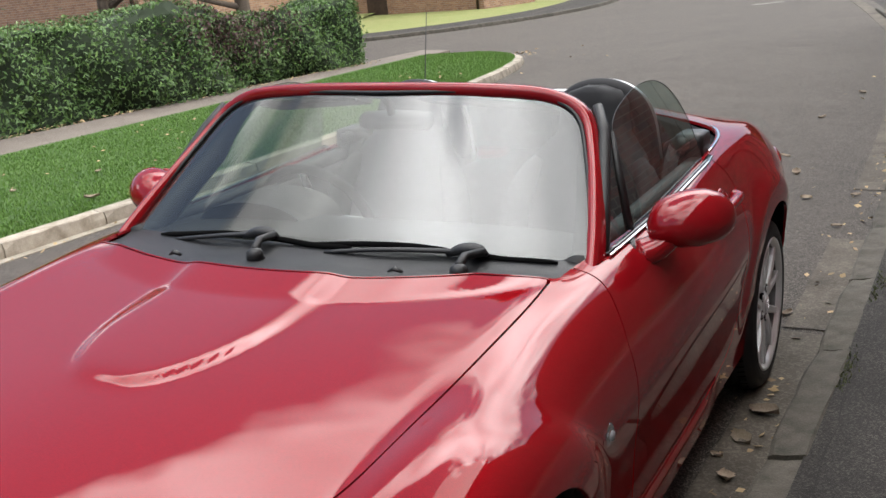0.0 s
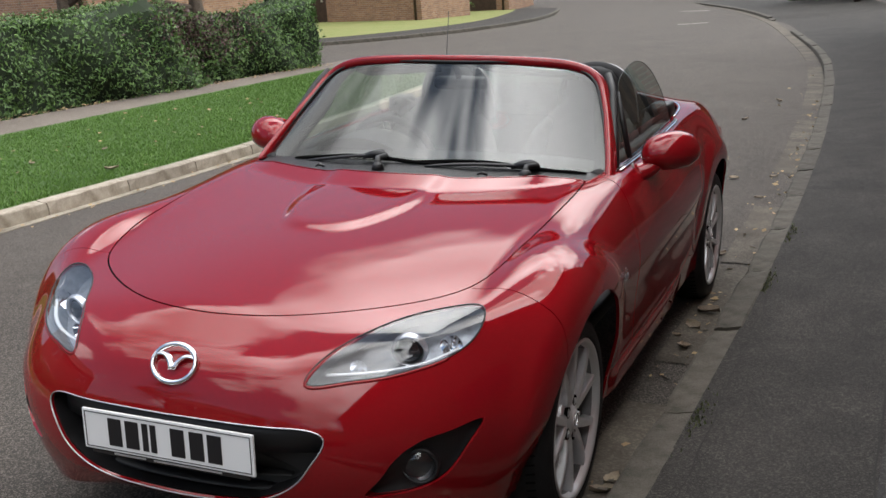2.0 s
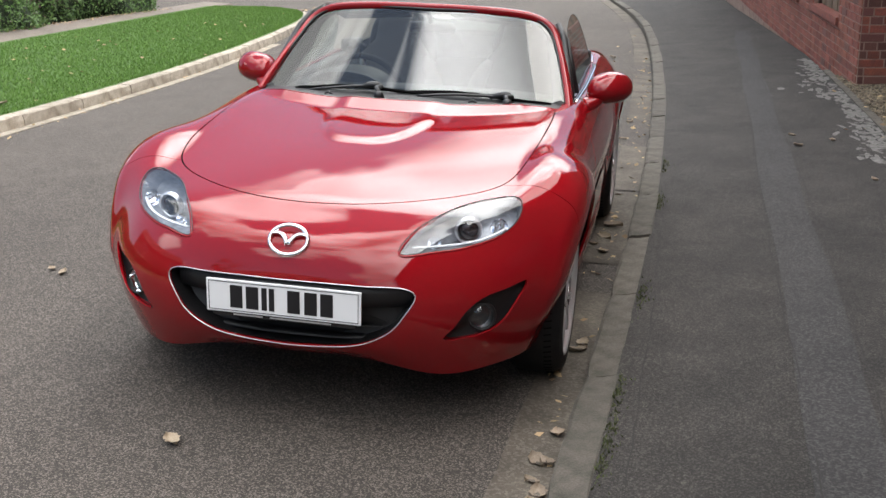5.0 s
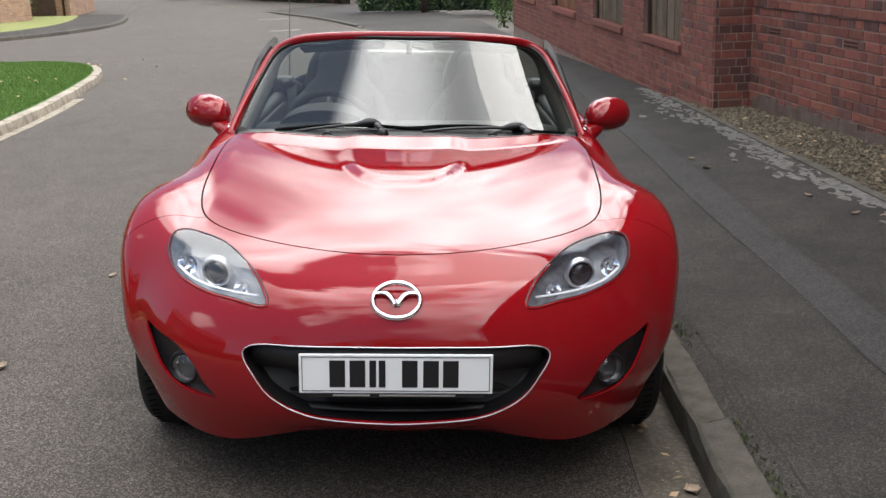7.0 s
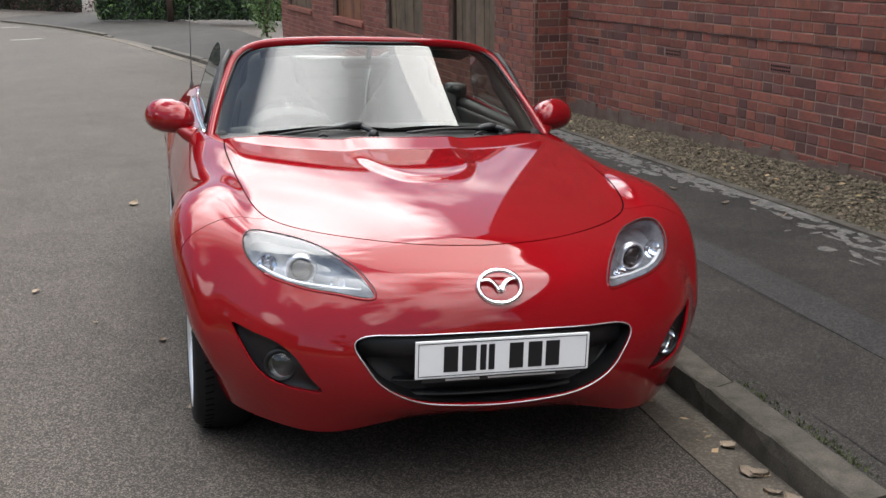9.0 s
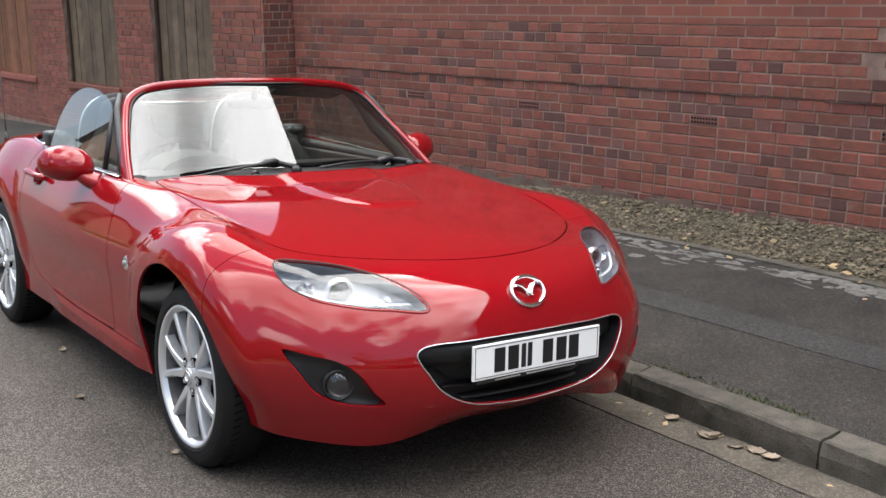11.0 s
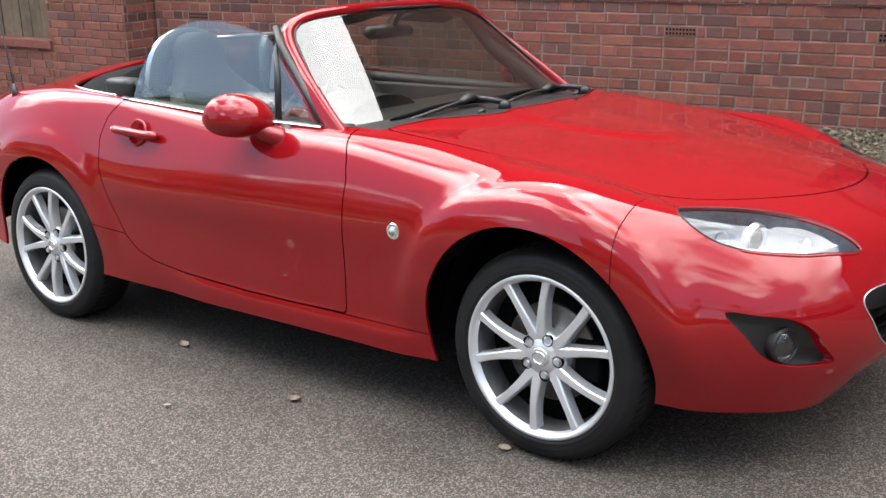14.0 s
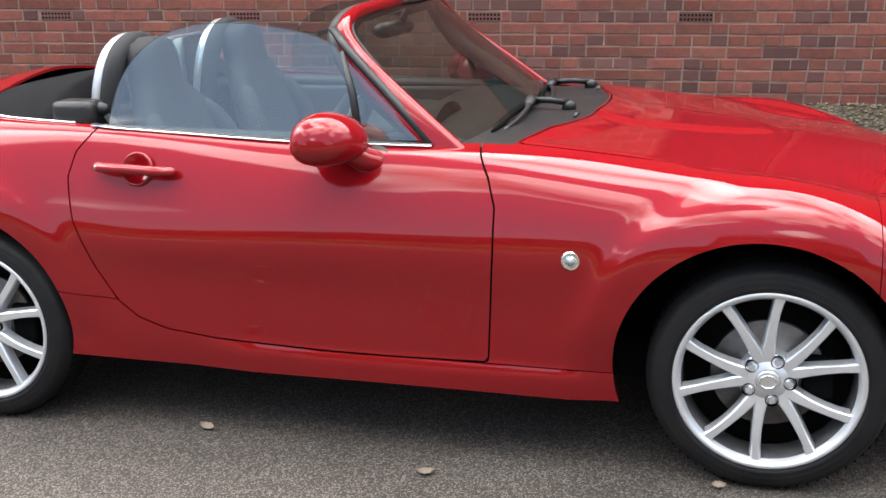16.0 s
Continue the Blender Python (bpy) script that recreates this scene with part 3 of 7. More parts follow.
def fair_hood(p):
    """Lays the hood on one even, low-order surface, so that it mirrors without ripples."""
    x, y, z = p[..., 0], p[..., 1], p[..., 2]

    def terms(x_, y_):
        q = (y_ - .05) / .6
        return np.stack([x_ ** i * q ** j for i in (0, 2, 4) for j in range(4)], -1)

    zone = (np.abs(x) < .66) & (y > -.60) & (y < .74) & (z > .68)
    k = np.linalg.lstsq(terms(x[zone], y[zone]), z[zone], rcond=None)[0]
    even = terms(x, np.clip(y, -.7, .9)) @ k
    soft = lambda v, a, c: np.clip((v - a) / (c - a), 0, 1) ** 2 * (3 - 2 * np.clip((v - a) / (c - a), 0, 1))
    w = soft(-np.abs(x), -.70, -.60) * soft(y, -.66, -.50) * soft(-y, -.86, -.72) * (z > .66)
    q = p.copy()
    q[..., 2] = z * (1 - w) + even * w
    return q


def dress(p):
    """Flared arches with a crest above, and the raised middle of the hood, added to skin points along their normals."""
    du, dv = np.gradient(p, axis=0), np.gradient(p, axis=1)
    out = np.cross(du, dv)
    out /= np.linalg.norm(out, axis=-1, keepdims=True) + 1e-9
    out *= np.where((out * (p - np.array([0, 1.1, .4]))).sum(-1, keepdims=True) < 0, -1, 1)
    x, y, z = p[..., 0], p[..., 1], p[..., 2]
    lift = np.zeros_like(x)
    for y0, r, push in ((0.0, .470, .024), (REAR_AXLE, .448, .018)):
        d = np.hypot(y - y0, z - HUB_Z)
        lift += push / (1 + np.exp((d - r) / .015)) * np.clip((z - .28) / .15, 0, 1) * np.clip((np.abs(x) - .64) / .07, 0, 1)
    # stepped-out side skirt below the doors
    line = np.interp(y, [.2, .7, 1.168, 1.5, 1.66, 1.75, 1.9], [.272, .275, .278, .293, .312, .342, .40])
    lift += .013 / (1 + np.exp((z - line) / .007)) * np.clip((y - .38) / .1, 0, 1) * np.clip((1.60 - y) / .2, 0, 1) * (np.abs(x) > .6)
    q = p + out * lift[..., None]
    # raised middle of the hood, rounded towards the nose
    half = .188 + .035 * np.clip((y + .10) / .9, 0, 1)
    rise = 1 / (1 + np.exp((np.abs(x) - half) / .013))
    front = 1 / (1 + np.exp(-(y - (-.045 + .20 * np.minimum(1.2, np.abs(x) / .19) ** 3)) / .0125))
    q[..., 2] += .0115 * rise * front * ((y > -.3) & (y < 1.2) & (z > .7))
    # the hood's rear edge kicks up before the wipers
    crease, rear = .36 + .55 * x * x, hood_rear(x)
    up = np.clip((y - crease) / np.maximum(.04, rear - crease), 0, 1.3)
    q[..., 2] += .020 * up * np.clip((.66 - np.abs(x)) / .14, 0, 1) * ((y < 1.2) & (z > .7))
    return q


def shell_mesh():
    p = dress(fair_hood(shell_points()))
    nu, nv = p.shape[:2]
    bm = bmesh.new()
    grid = [[bm.verts.new(p[i, j]) for j in range(nv)] for i in range(nu)]
    for i in range(nu - 1):
        for j in range(nv - 1):
            bm.faces.new((grid[i][j], grid[i + 1][j], grid[i + 1][j + 1], grid[i][j + 1]))
    bmesh.ops.remove_doubles(bm, verts=bm.verts, dist=2e-4)
    bmesh.ops.recalc_face_normals(bm, faces=bm.faces)
    top = max(bm.faces, key=lambda f: f.calc_center_median().z)
    if top.normal.z < 0:
        bmesh.ops.reverse_faces(bm, faces=bm.faces)
    return bm


# ---- the car: panels ----
# the body rides a little above and behind its axles
car = thing("sports_car", CAMBER @ pose(0, .03, .018), "shiny red two-seat convertible, roof folded down, beside the kerb", "car")

HEAD_LOOP = spline([(.683, .715), (.623, .72), (.53, .712), (.45, .695), (.395, .668), (.364, .637), (.353, .608), (.437, .606), (.508, .61), (.586, .62), (.641, .633), (.678, .656), (.692, .69)], 60, True)
_half = [(0, .511), (.148, .511), (.30, .508), (.395, .500), (.419, .483), (.415, .458), (.394, .425), (.363, .38), (.318, .343), (.242, .309), (.151, .293), (.06, .285)]
GRILLE_LOOP = spline(_half + [(0, .283)] + [(-x, z) for x, z in _half[:0:-1]], 110, True)
FOG_LOOP = spline([(.74, .487), (.69, .478), (.64, .468), (.60, .448), (.563, .41), (.53, .362), (.503, .330), (.554, .325), (.611, .331), (.659, .35), (.692, .385), (.722, .44)], 60, True)
_hood = [(.15, -.597), (.30, -.540), (.43, -.454), (.54, -.356), (.615, -.245), (.652, -.08), (.665, .08), (.675, .3), (.677, .5), (.669, .64)]
def hood_rear(x):
    """The hood's rear edge, bowed forward in the middle."""
    return .472 + .388 * x * x


HOOD_LOOP = spline([(0, -.612)] + _hood, 50).tolist() + [(x, hood_rear(x)) for x in np.linspace(.66, -.66, 23)] + [(-x, y) for x, y in spline([(0, -.612)] + _hood, 50)[:0:-1]]
DOOR_LOOP = [(.76, 1.0), (.742, .865), (.70, .79), (.678, .72), (.680, .60), (.69, .45), (.70, .287), (.95, .284), (1.168, .286), (1.5, .301), (1.66, .320), (1.75, .352), (1.81, .40), (1.87, .50), (1.925, .64), (1.947, .76), (1.93, .83), (1.873, .90), (1.86, 1.0)]
COCKPIT = spline([(.684, .76), (.70, 1.0), (.706, 1.4), (.698, 1.85), (.684, 2.08), (.655, 2.26), (.575, 2.39), (.36, 2.46), (0, 2.485)], 60)
COCKPIT_LOOP = COCKPIT.tolist() + [(-x, y) for x, y in COCKPIT[-2::-1]] + [(x, hood_rear(x) + .006) for x in np.linspace(-.68, .68, 25)]
BOOT_LOOP = spline([(0, 2.56), (.3, 2.55), (.5, 2.55), (.56, 2.62), (.54, 2.78), (.46, 2.88), (.25, 2.96), (0, 2.985)], 40)
BOOT_LOOP = BOOT_LOOP.tolist() + [(-x, y) for x, y in BOOT_LOOP[-2:0:-1]]


def front_xz(loop, side, where):
    return lambda p: np.where(where(p), outline_distance(loop, np.stack([p[:, 0] * side, p[:, 2]], 1)), .05)


def plan_xy(loop, where):
    return lambda p: np.where(where(p), outline_distance(loop, p[:, :2]), .05)


def wheel_arch(y0, r):
    return lambda p: np.where(np.abs(p[:, 0]) > .5, np.hypot(p[:, 1] - y0, p[:, 2] - HUB_Z) - r, 1.0)


def panel(name, bm, label="", parent=None):
    return part(name, bm, PAINT, parent or car, label)


def with_gap(bm, values, gap=.0026):
    """Takes the inside of a shut line away as a panel of its own and opens a fine gap round it."""
    inner = split_off(bm, lambda p: values(p) + gap)
    split_off(bm, lambda p: values(p) - gap).free()
    return inner


def turned_in(bm, depth):
    """Gives a panel a rolled-in edge along its border."""
    bm.normal_update()
    edges = [e for e in bm.edges if e.is_boundary]
    made = bmesh.ops.extrude_edge_only(bm, edges=edges)["geom"]
    verts = [g for g in made if isinstance(g, bmesh.types.BMVert)]
    for v in verts:
        near = [e.other_vert(v) for e in v.link_edges if e.other_vert(v) not in verts]
        n = near[0].normal if near else v.normal
        v.co -= n * depth
    bmesh.ops.split_edges(bm, edges=[e for e in edges if e.is_valid])
    return bm


def offset_copy(bm, d):
    out = bm.copy()
    out.normal_update()
    for v in out.verts:
        v.co += v.normal * d
    return out


def tinted_rim(loop3, radius, name, mat, parent, label="", n=6):
    bm_ = bmesh.new()
    pts = [tuple(p) for p in loop3]
    tube(bm_, pts + [pts[0], pts[1]], radius, n, cap=False)
    return part(name, bm_, mat, parent, label)


def on_skin(tree, x, z):
    """The point of the nose skin behind (x, z)."""
    hit = tree.ray_cast(Vector((x, -2, z)), Vector((0, 1, 0)))[0]
    return hit if hit else Vector((x, -.6, z))


skin = shell_mesh()
SKIN = BVHTree.FromBMesh(skin)
SKIN_TOP = lambda x, y: SKIN.ray_cast(Vector((x, y, 2)), Vector((0, 0, -1)))[0]
nose = lambda p: (p[:, 1] < -.2)
for y0, r in ((0.0, FRONT_ARCH), (REAR_AXLE, REAR_ARCH)):
    split_off(skin, wheel_arch(y0, r)).free()
split_off(skin, plan_xy(COCKPIT_LOOP, lambda p: p[:, 2] > .7)).free()
split_off(skin, front_xz(GRILLE_LOOP, 1, nose)).free()
lens_bm = {s: split_off(skin, front_xz(HEAD_LOOP, s, lambda p, s=s: nose(p) & (p[:, 0] * s > 0))) for s in (1, -1)}
bezel_bm = {s: split_off(skin, front_xz(FOG_LOOP, s, lambda p, s=s: nose(p) & (p[:, 0] * s > 0))) for s in (1, -1)}
# added black shell, no real part: it paints the shade in the panel gaps
part("inner_liner", offset_copy(skin, -.011), BLACK_AND_SHADE, car, "black shell added behind the panels to darken their gaps")
hood_bm = with_gap(skin, plan_xy(HOOD_LOOP, lambda p: (p[:, 2] > .66) & (p[:, 1] < 1.0)))
hood = panel("hood", turned_in(hood_bm, .008))
door_bm = {s: with_gap(skin, lambda p, s=s: np.where((p[:, 0] * s > .55), outline_distance(DOOR_LOOP, p[:, 1:]), .05)) for s in (1, -1)}
boot_bm = with_gap(skin, plan_xy(BOOT_LOOP, lambda p: (p[:, 2] > .75) & (p[:, 1] > 2)))
panel("boot_lid", turned_in(boot_bm, .008))
skirt_line = lambda p: np.where((p[:, 1] > .2) & (p[:, 1] < 2.2) & (p[:, 2] < .6), p[:, 2] - np.interp(p[:, 1], [.2, .7, 1.168, 1.5, 1.66, 1.75, 1.81, 2.1], [.279, .283, .286, .301, .320, .352, .402, .428]), .05)
for s in (1, -1):
    panel("side_skirt", turned_in(with_gap(skin, lambda p, s=s: np.where(p[:, 0] * s > .5, skirt_line(p), .05), .0015), .008))
panel("front_bumper", turned_in(with_gap(skin, lambda p: np.where(p[:, 1] < .1, p[:, 1] + .272, .3), .0012), .008))
panel("rear_bumper", turned_in(with_gap(skin, lambda p: np.where(p[:, 2] < .66, 2.62 - p[:, 1], .3), .0012), .008))


def islands(bm):
    """The connected sheets of a mesh."""
    left, out = set(bm.faces), []
    while left:
        todo, sheet = [left.pop()], []
        while todo:
            f = todo.pop()
            sheet.append(f)
            for e in f.edges:
                for o in e.link_faces:
                    if o in left:
                        left.remove(o)
                        todo.append(o)
        out.append(sheet)
    return out


for sheet in islands(skin):
    piece = take(skin, sheet)
    if len(piece.faces) > 60:
        panel("body_side", turned_in(piece, .010))
    else:
        piece.free()
doors = {s: panel("door", turned_in(door_bm[s], .008)) for s in (1, -1)}

# floor and wheel housings
bm = bmesh.new()
box(bm, (-.58, -.52, .17), (.58, 2.85, .30), .03)
part("underbody", bm, BLACK_AND_SHADE, car)
for s in (1, -1):
    for y0, r in ((0.0, FRONT_ARCH), (REAR_AXLE, REAR_ARCH)):
        bm = bmesh.new()
        rings = [[bm.verts.new((s * xx, y0 + (r + .012) * math.cos(a), HUB_Z + (r + .012) * math.sin(a))) for a in np.linspace(-.2, math.pi + .2, 40)] for xx in (.50, .62, .74)]
        for a, b in zip(rings, rings[1:]):
            for k in range(39):
                bm.faces.new((a[k], a[k + 1], b[k + 1], b[k]))
        bm.faces.new(rings[0])
        part("wheel_housing", bm, BLACK_AND_SHADE, car)

# ---- nose: lamps, grille, plate, badge ----
for s in (1, -1):
    rim = [on_skin(SKIN, s * x, z) for x, z in HEAD_LOOP]
    back = [p + Vector((-s * .024, .054, -.052)) for p in rim]
    bm = bmesh.new()
    va, vb = [bm.verts.new(p + Vector((0, .002, 0))) for p in rim], [bm.verts.new(p) for p in back]
    for k in range(len(va)):
        bm.faces.new((va[k], va[(k + 1) % len(va)], vb[(k + 1) % len(va)], vb[k]))
    mid = bm.verts.new(sum(back, Vector()) / len(back) + Vector((0, .012, -.012)))
    for k in range(len(vb)):
        bm.faces.new((vb[k], vb[(k + 1) % len(vb)], mid))
    bmesh.ops.recalc_face_normals(bm, faces=bm.faces)
    lamp = part("headlight", bm, LAMP_SILVER, car, "clear headlight with a round projector and silver inside", smooth=False)
    c = on_skin(SKIN, s * .552, .674) + Vector((-s * .018, .040, -.042))
    aim = Matrix.Translation(c) @ pose(0, 0, 0, 0, 0, -90 + s * 12) @ pose(0, 0, 0, 0, 8, 0)
    bm = bmesh.new()
    lathe(bm, [(.047, .020), (.046, .004), (.042, .000), (.039, .001), (.036, .010), (.034, .03)], 40, aim @ pose(0, 0, 0, 0, 0, 180))
    part("projector_ring", bm, SILVER, lamp, "bright ring round the projector")
    bm = bmesh.new()
    lathe(bm, [(.0345, .022), (.032, .010), (.025, .001), (.013, -.004), (.001, -.006)], 32, aim @ pose(0, 0, 0, 0, 0, 180))
    part("projector_lens", bm, GLOSS_BLACK, lamp, "dark glassy projector lens")
    for k, (x, z, r) in enumerate(((.455, .648, .022), (.640, .675, .030))):
        c2 = on_skin(SKIN, s * x, z) + Vector((-s * .014, .030, -.034))
        bm = bmesh.new()
        lathe(bm, [(r, -.004), (r * .9, .002), (r * .5, .018), (.004, .024), (.004, .008), (.001, .006)], 24, Matrix.Translation(c2) @ pose(0, 0, 0, 0, 0, 90 + s * 10))
        part("bulb_bowl", bm, CHROME, lamp)
    bm = bmesh.new()
    pts = spline([on_skin(SKIN, s * x, z) + Vector((0, .018, -.020)) for x, z in ((.385, .632), (.45, .632), (.53, .634), (.60, .642), (.65, .66))], 24)
    tube(bm, pts, .006, 6, .5)
    part("side_lamp_strip", bm, PLATE_WHITE, lamp)
    bm = bmesh.new()
    low_rim = [rim[k] + Vector((0, -.001, -.006)) for k in range(18, 52)]
    tube(bm, low_rim, [.002] + [.0065] * (len(low_rim) - 2) + [.002], 8, .8)
    part("lamp_lip", bm, PAINT, lamp, "red moulded lip below the lens")
    part("lens", lens_bm[s], LENS, lamp, "clear outer lens").visible_shadow = False
    tinted_rim([p + Vector((0, -.0005, 0)) for p in rim], .0022, "seal", BLACK_PLASTIC, lamp)

    bez = offset_copy(bezel_bm[s], 0)
    for v in bez.verts:
        d = outline_distance(FOG_LOOP, np.array([[v.co.x * s, v.co.z]]))[0]
        v.co.y += .028 + .014 * min(1.0, max(0.0, -d / .02))
    fog = part("fog_light", bez, BLACK_PLASTIC, car, "round clear fog light in a black surround")
    lip = [on_skin(SKIN, s * x, z) for x, z in FOG_LOOP]
    bm = bmesh.new()
    va, vb = [bm.verts.new(p) for p in lip], [bm.verts.new(p + Vector((0, .034, 0))) for p in lip]
    for k in range(len(va)):
        bm.faces.new((va[k], va[(k + 1) % len(va)], vb[(k + 1) % len(va)], vb[k]))
    part("fog_recess", bm, PAINT, fog, "red returned edge round the fog light")
    c = on_skin(SKIN, s * .612, .385) + Vector((0, .030, 0))
    aim = Matrix.Translation(c) @ pose(0, 0, 0, 0, 0, 90 + s * 22)
    bm = bmesh.new()
    lathe(bm, [(.052, .04), (.050, .006), (.044, -.004), (.040, .002), (.039, .02)], 32, aim)
    part("fog_ring", bm, BLACK_PLASTIC, fog)
    bm = bmesh.new()
    lathe(bm, [(.039, .004), (.036, .012), (.024, .03), (.010, .036), (.008, .014), (.001, .010)], 28, aim)
    part("fog_reflector", bm, CHROME, fog)
    bm = bmesh.new()
    lathe(bm, [(.0395, .004), (.030, -.004), (.015, -.008), (.001, -.009)], 28, aim)
    part("fog_lens", bm, LENS, fog).visible_shadow = False

rim3 = [on_skin(SKIN, x * .999, z) for x, z in GRILLE_LOOP]
bm = bmesh.new()
a_, b_ = [bm.verts.new(p) for p in rim3], [bm.verts.new((p.x * .97, p.y + .085, .395 + (p.z - .395) * .95)) for p in rim3]
for k in range(len(a_)):
    bm.faces.new((a_[k], a_[(k + 1) % len(a_)], b_[(k + 1) % len(a_)], b_[k]))
bm.faces.new(b_)
grille = part("grille", bm, BLACK_PLASTIC, car, "wide black smiling grille with a thin bright rim", smooth=False)
tinted_rim([p + Vector((0, -.001, 0)) for p in rim3], .0019, "grille_trim", SILVER, grille, "thin bright trim round the grille", 8)
for z0, z1, dy in ((.425, .507, .014), (.300, .318, .05), (.345, .358, .05)):
    xs = np.linspace(-.40 if z0 > .4 else -.30, .40 if z0 > .4 else .30, 24)
    bm = bmesh.new()
    row = []
    for x in xs:
        y = -.829 + .075 * (abs(x) / .4) ** 2.4 + dy
        row.append([bm.verts.new(q) for q in ((x, y + .03, z0), (x, y, z0 + .006), (x, y - .002, (z0 + z1) / 2), (x, y, z1 - .004), (x, y + .03, z1))])
    for a, b in zip(row, row[1:]):
        for k in range(4):
            bm.faces.new((a[k], b[k], b[k + 1], a[k + 1]))
    part("grille_bar", bm, BLACK_PLASTIC, grille)

# number plate: its characters are plain bars
plate = part("number_plate", (lambda b: (box(b, (-.26, -.842, .386), (.26, -.834, .497), .003), b)[1])(bmesh.new()), PLATE_WHITE, car, "white number plate with plain dark bars", smooth=False)
bm = bmesh.new()
for x0, x1, z0, z1 in ((-.252, .252, .4885, .4905), (-.252, .252, .3925, .3945), (-.252, -.250, .3925, .4905), (.250, .252, .3925, .4905)):
    box(bm, (x0, -.8432, z0), (x1, -.8422, z1))
part("plate_border", bm, INK, plate, smooth=False)
for x in (-.157, -.103, -.062, -.037, .037, .094, .147):
    bm = bmesh.new()
    w = .009 if x in (-.062, -.037) else .021
    box(bm, (x - w, -.8437, .404), (x + w, -.8423, .480), .001)
    part("plate_bar", bm, INK, plate, smooth=False)
bm = bmesh.new()
box(bm, (-.24, -.837, .372), (.24, -.826, .386), .002)
holder = part("plate_holder", bm, GLOSS_BLACK, plate, "black strip with pale lettering bars", smooth=False)
for x0, x1 in ((-.17, -.07), (-.045, .16)):
    bm = bmesh.new()
    box(bm, (x0, -.8385, .3765), (x1, -.837, .3815))
    part("lettering_bar", bm, SILVER, holder, smooth=False)
part("plate_bracket", (lambda b: (box(b, (-.2, -.836, .40), (.2, -.785, .48), .004), b)[1])(bmesh.new()), BLACK_PLASTIC, plate)

# round badge on the nose: an oval ring with a plain wing shape
c = SKIN.ray_cast(Vector((0, -2, .627)), Vector((0, 1, 0)))[0]
seat_ = Matrix.Translation(c + Vector((0, -.004, .002))) @ pose(0, 0, 0, -32, 0, 0)
bm = bmesh.new()
tube(bm, [seat_ @ Vector((.064 * math.sin(a), 0, .049 * math.cos(a))) for a in np.linspace(0, 2 * math.pi, 50)], .0072, 8, 1.0, cap=False)
badge = part("nose_badge", bm, CHROME, car, "chrome oval emblem on the nose")
for s in (1, -1):
    bm = bmesh.new()
    tube(bm, [seat_ @ Vector(q) for q in spline([(0, -.001, -.014), (s * .016, -.002, .010), (s * .034, -.002, .021), (s * .060, -.001, .018)], 12)], np.linspace(.011, .006, 12), 8, .6)
    part("emblem_wing", bm, CHROME, badge)

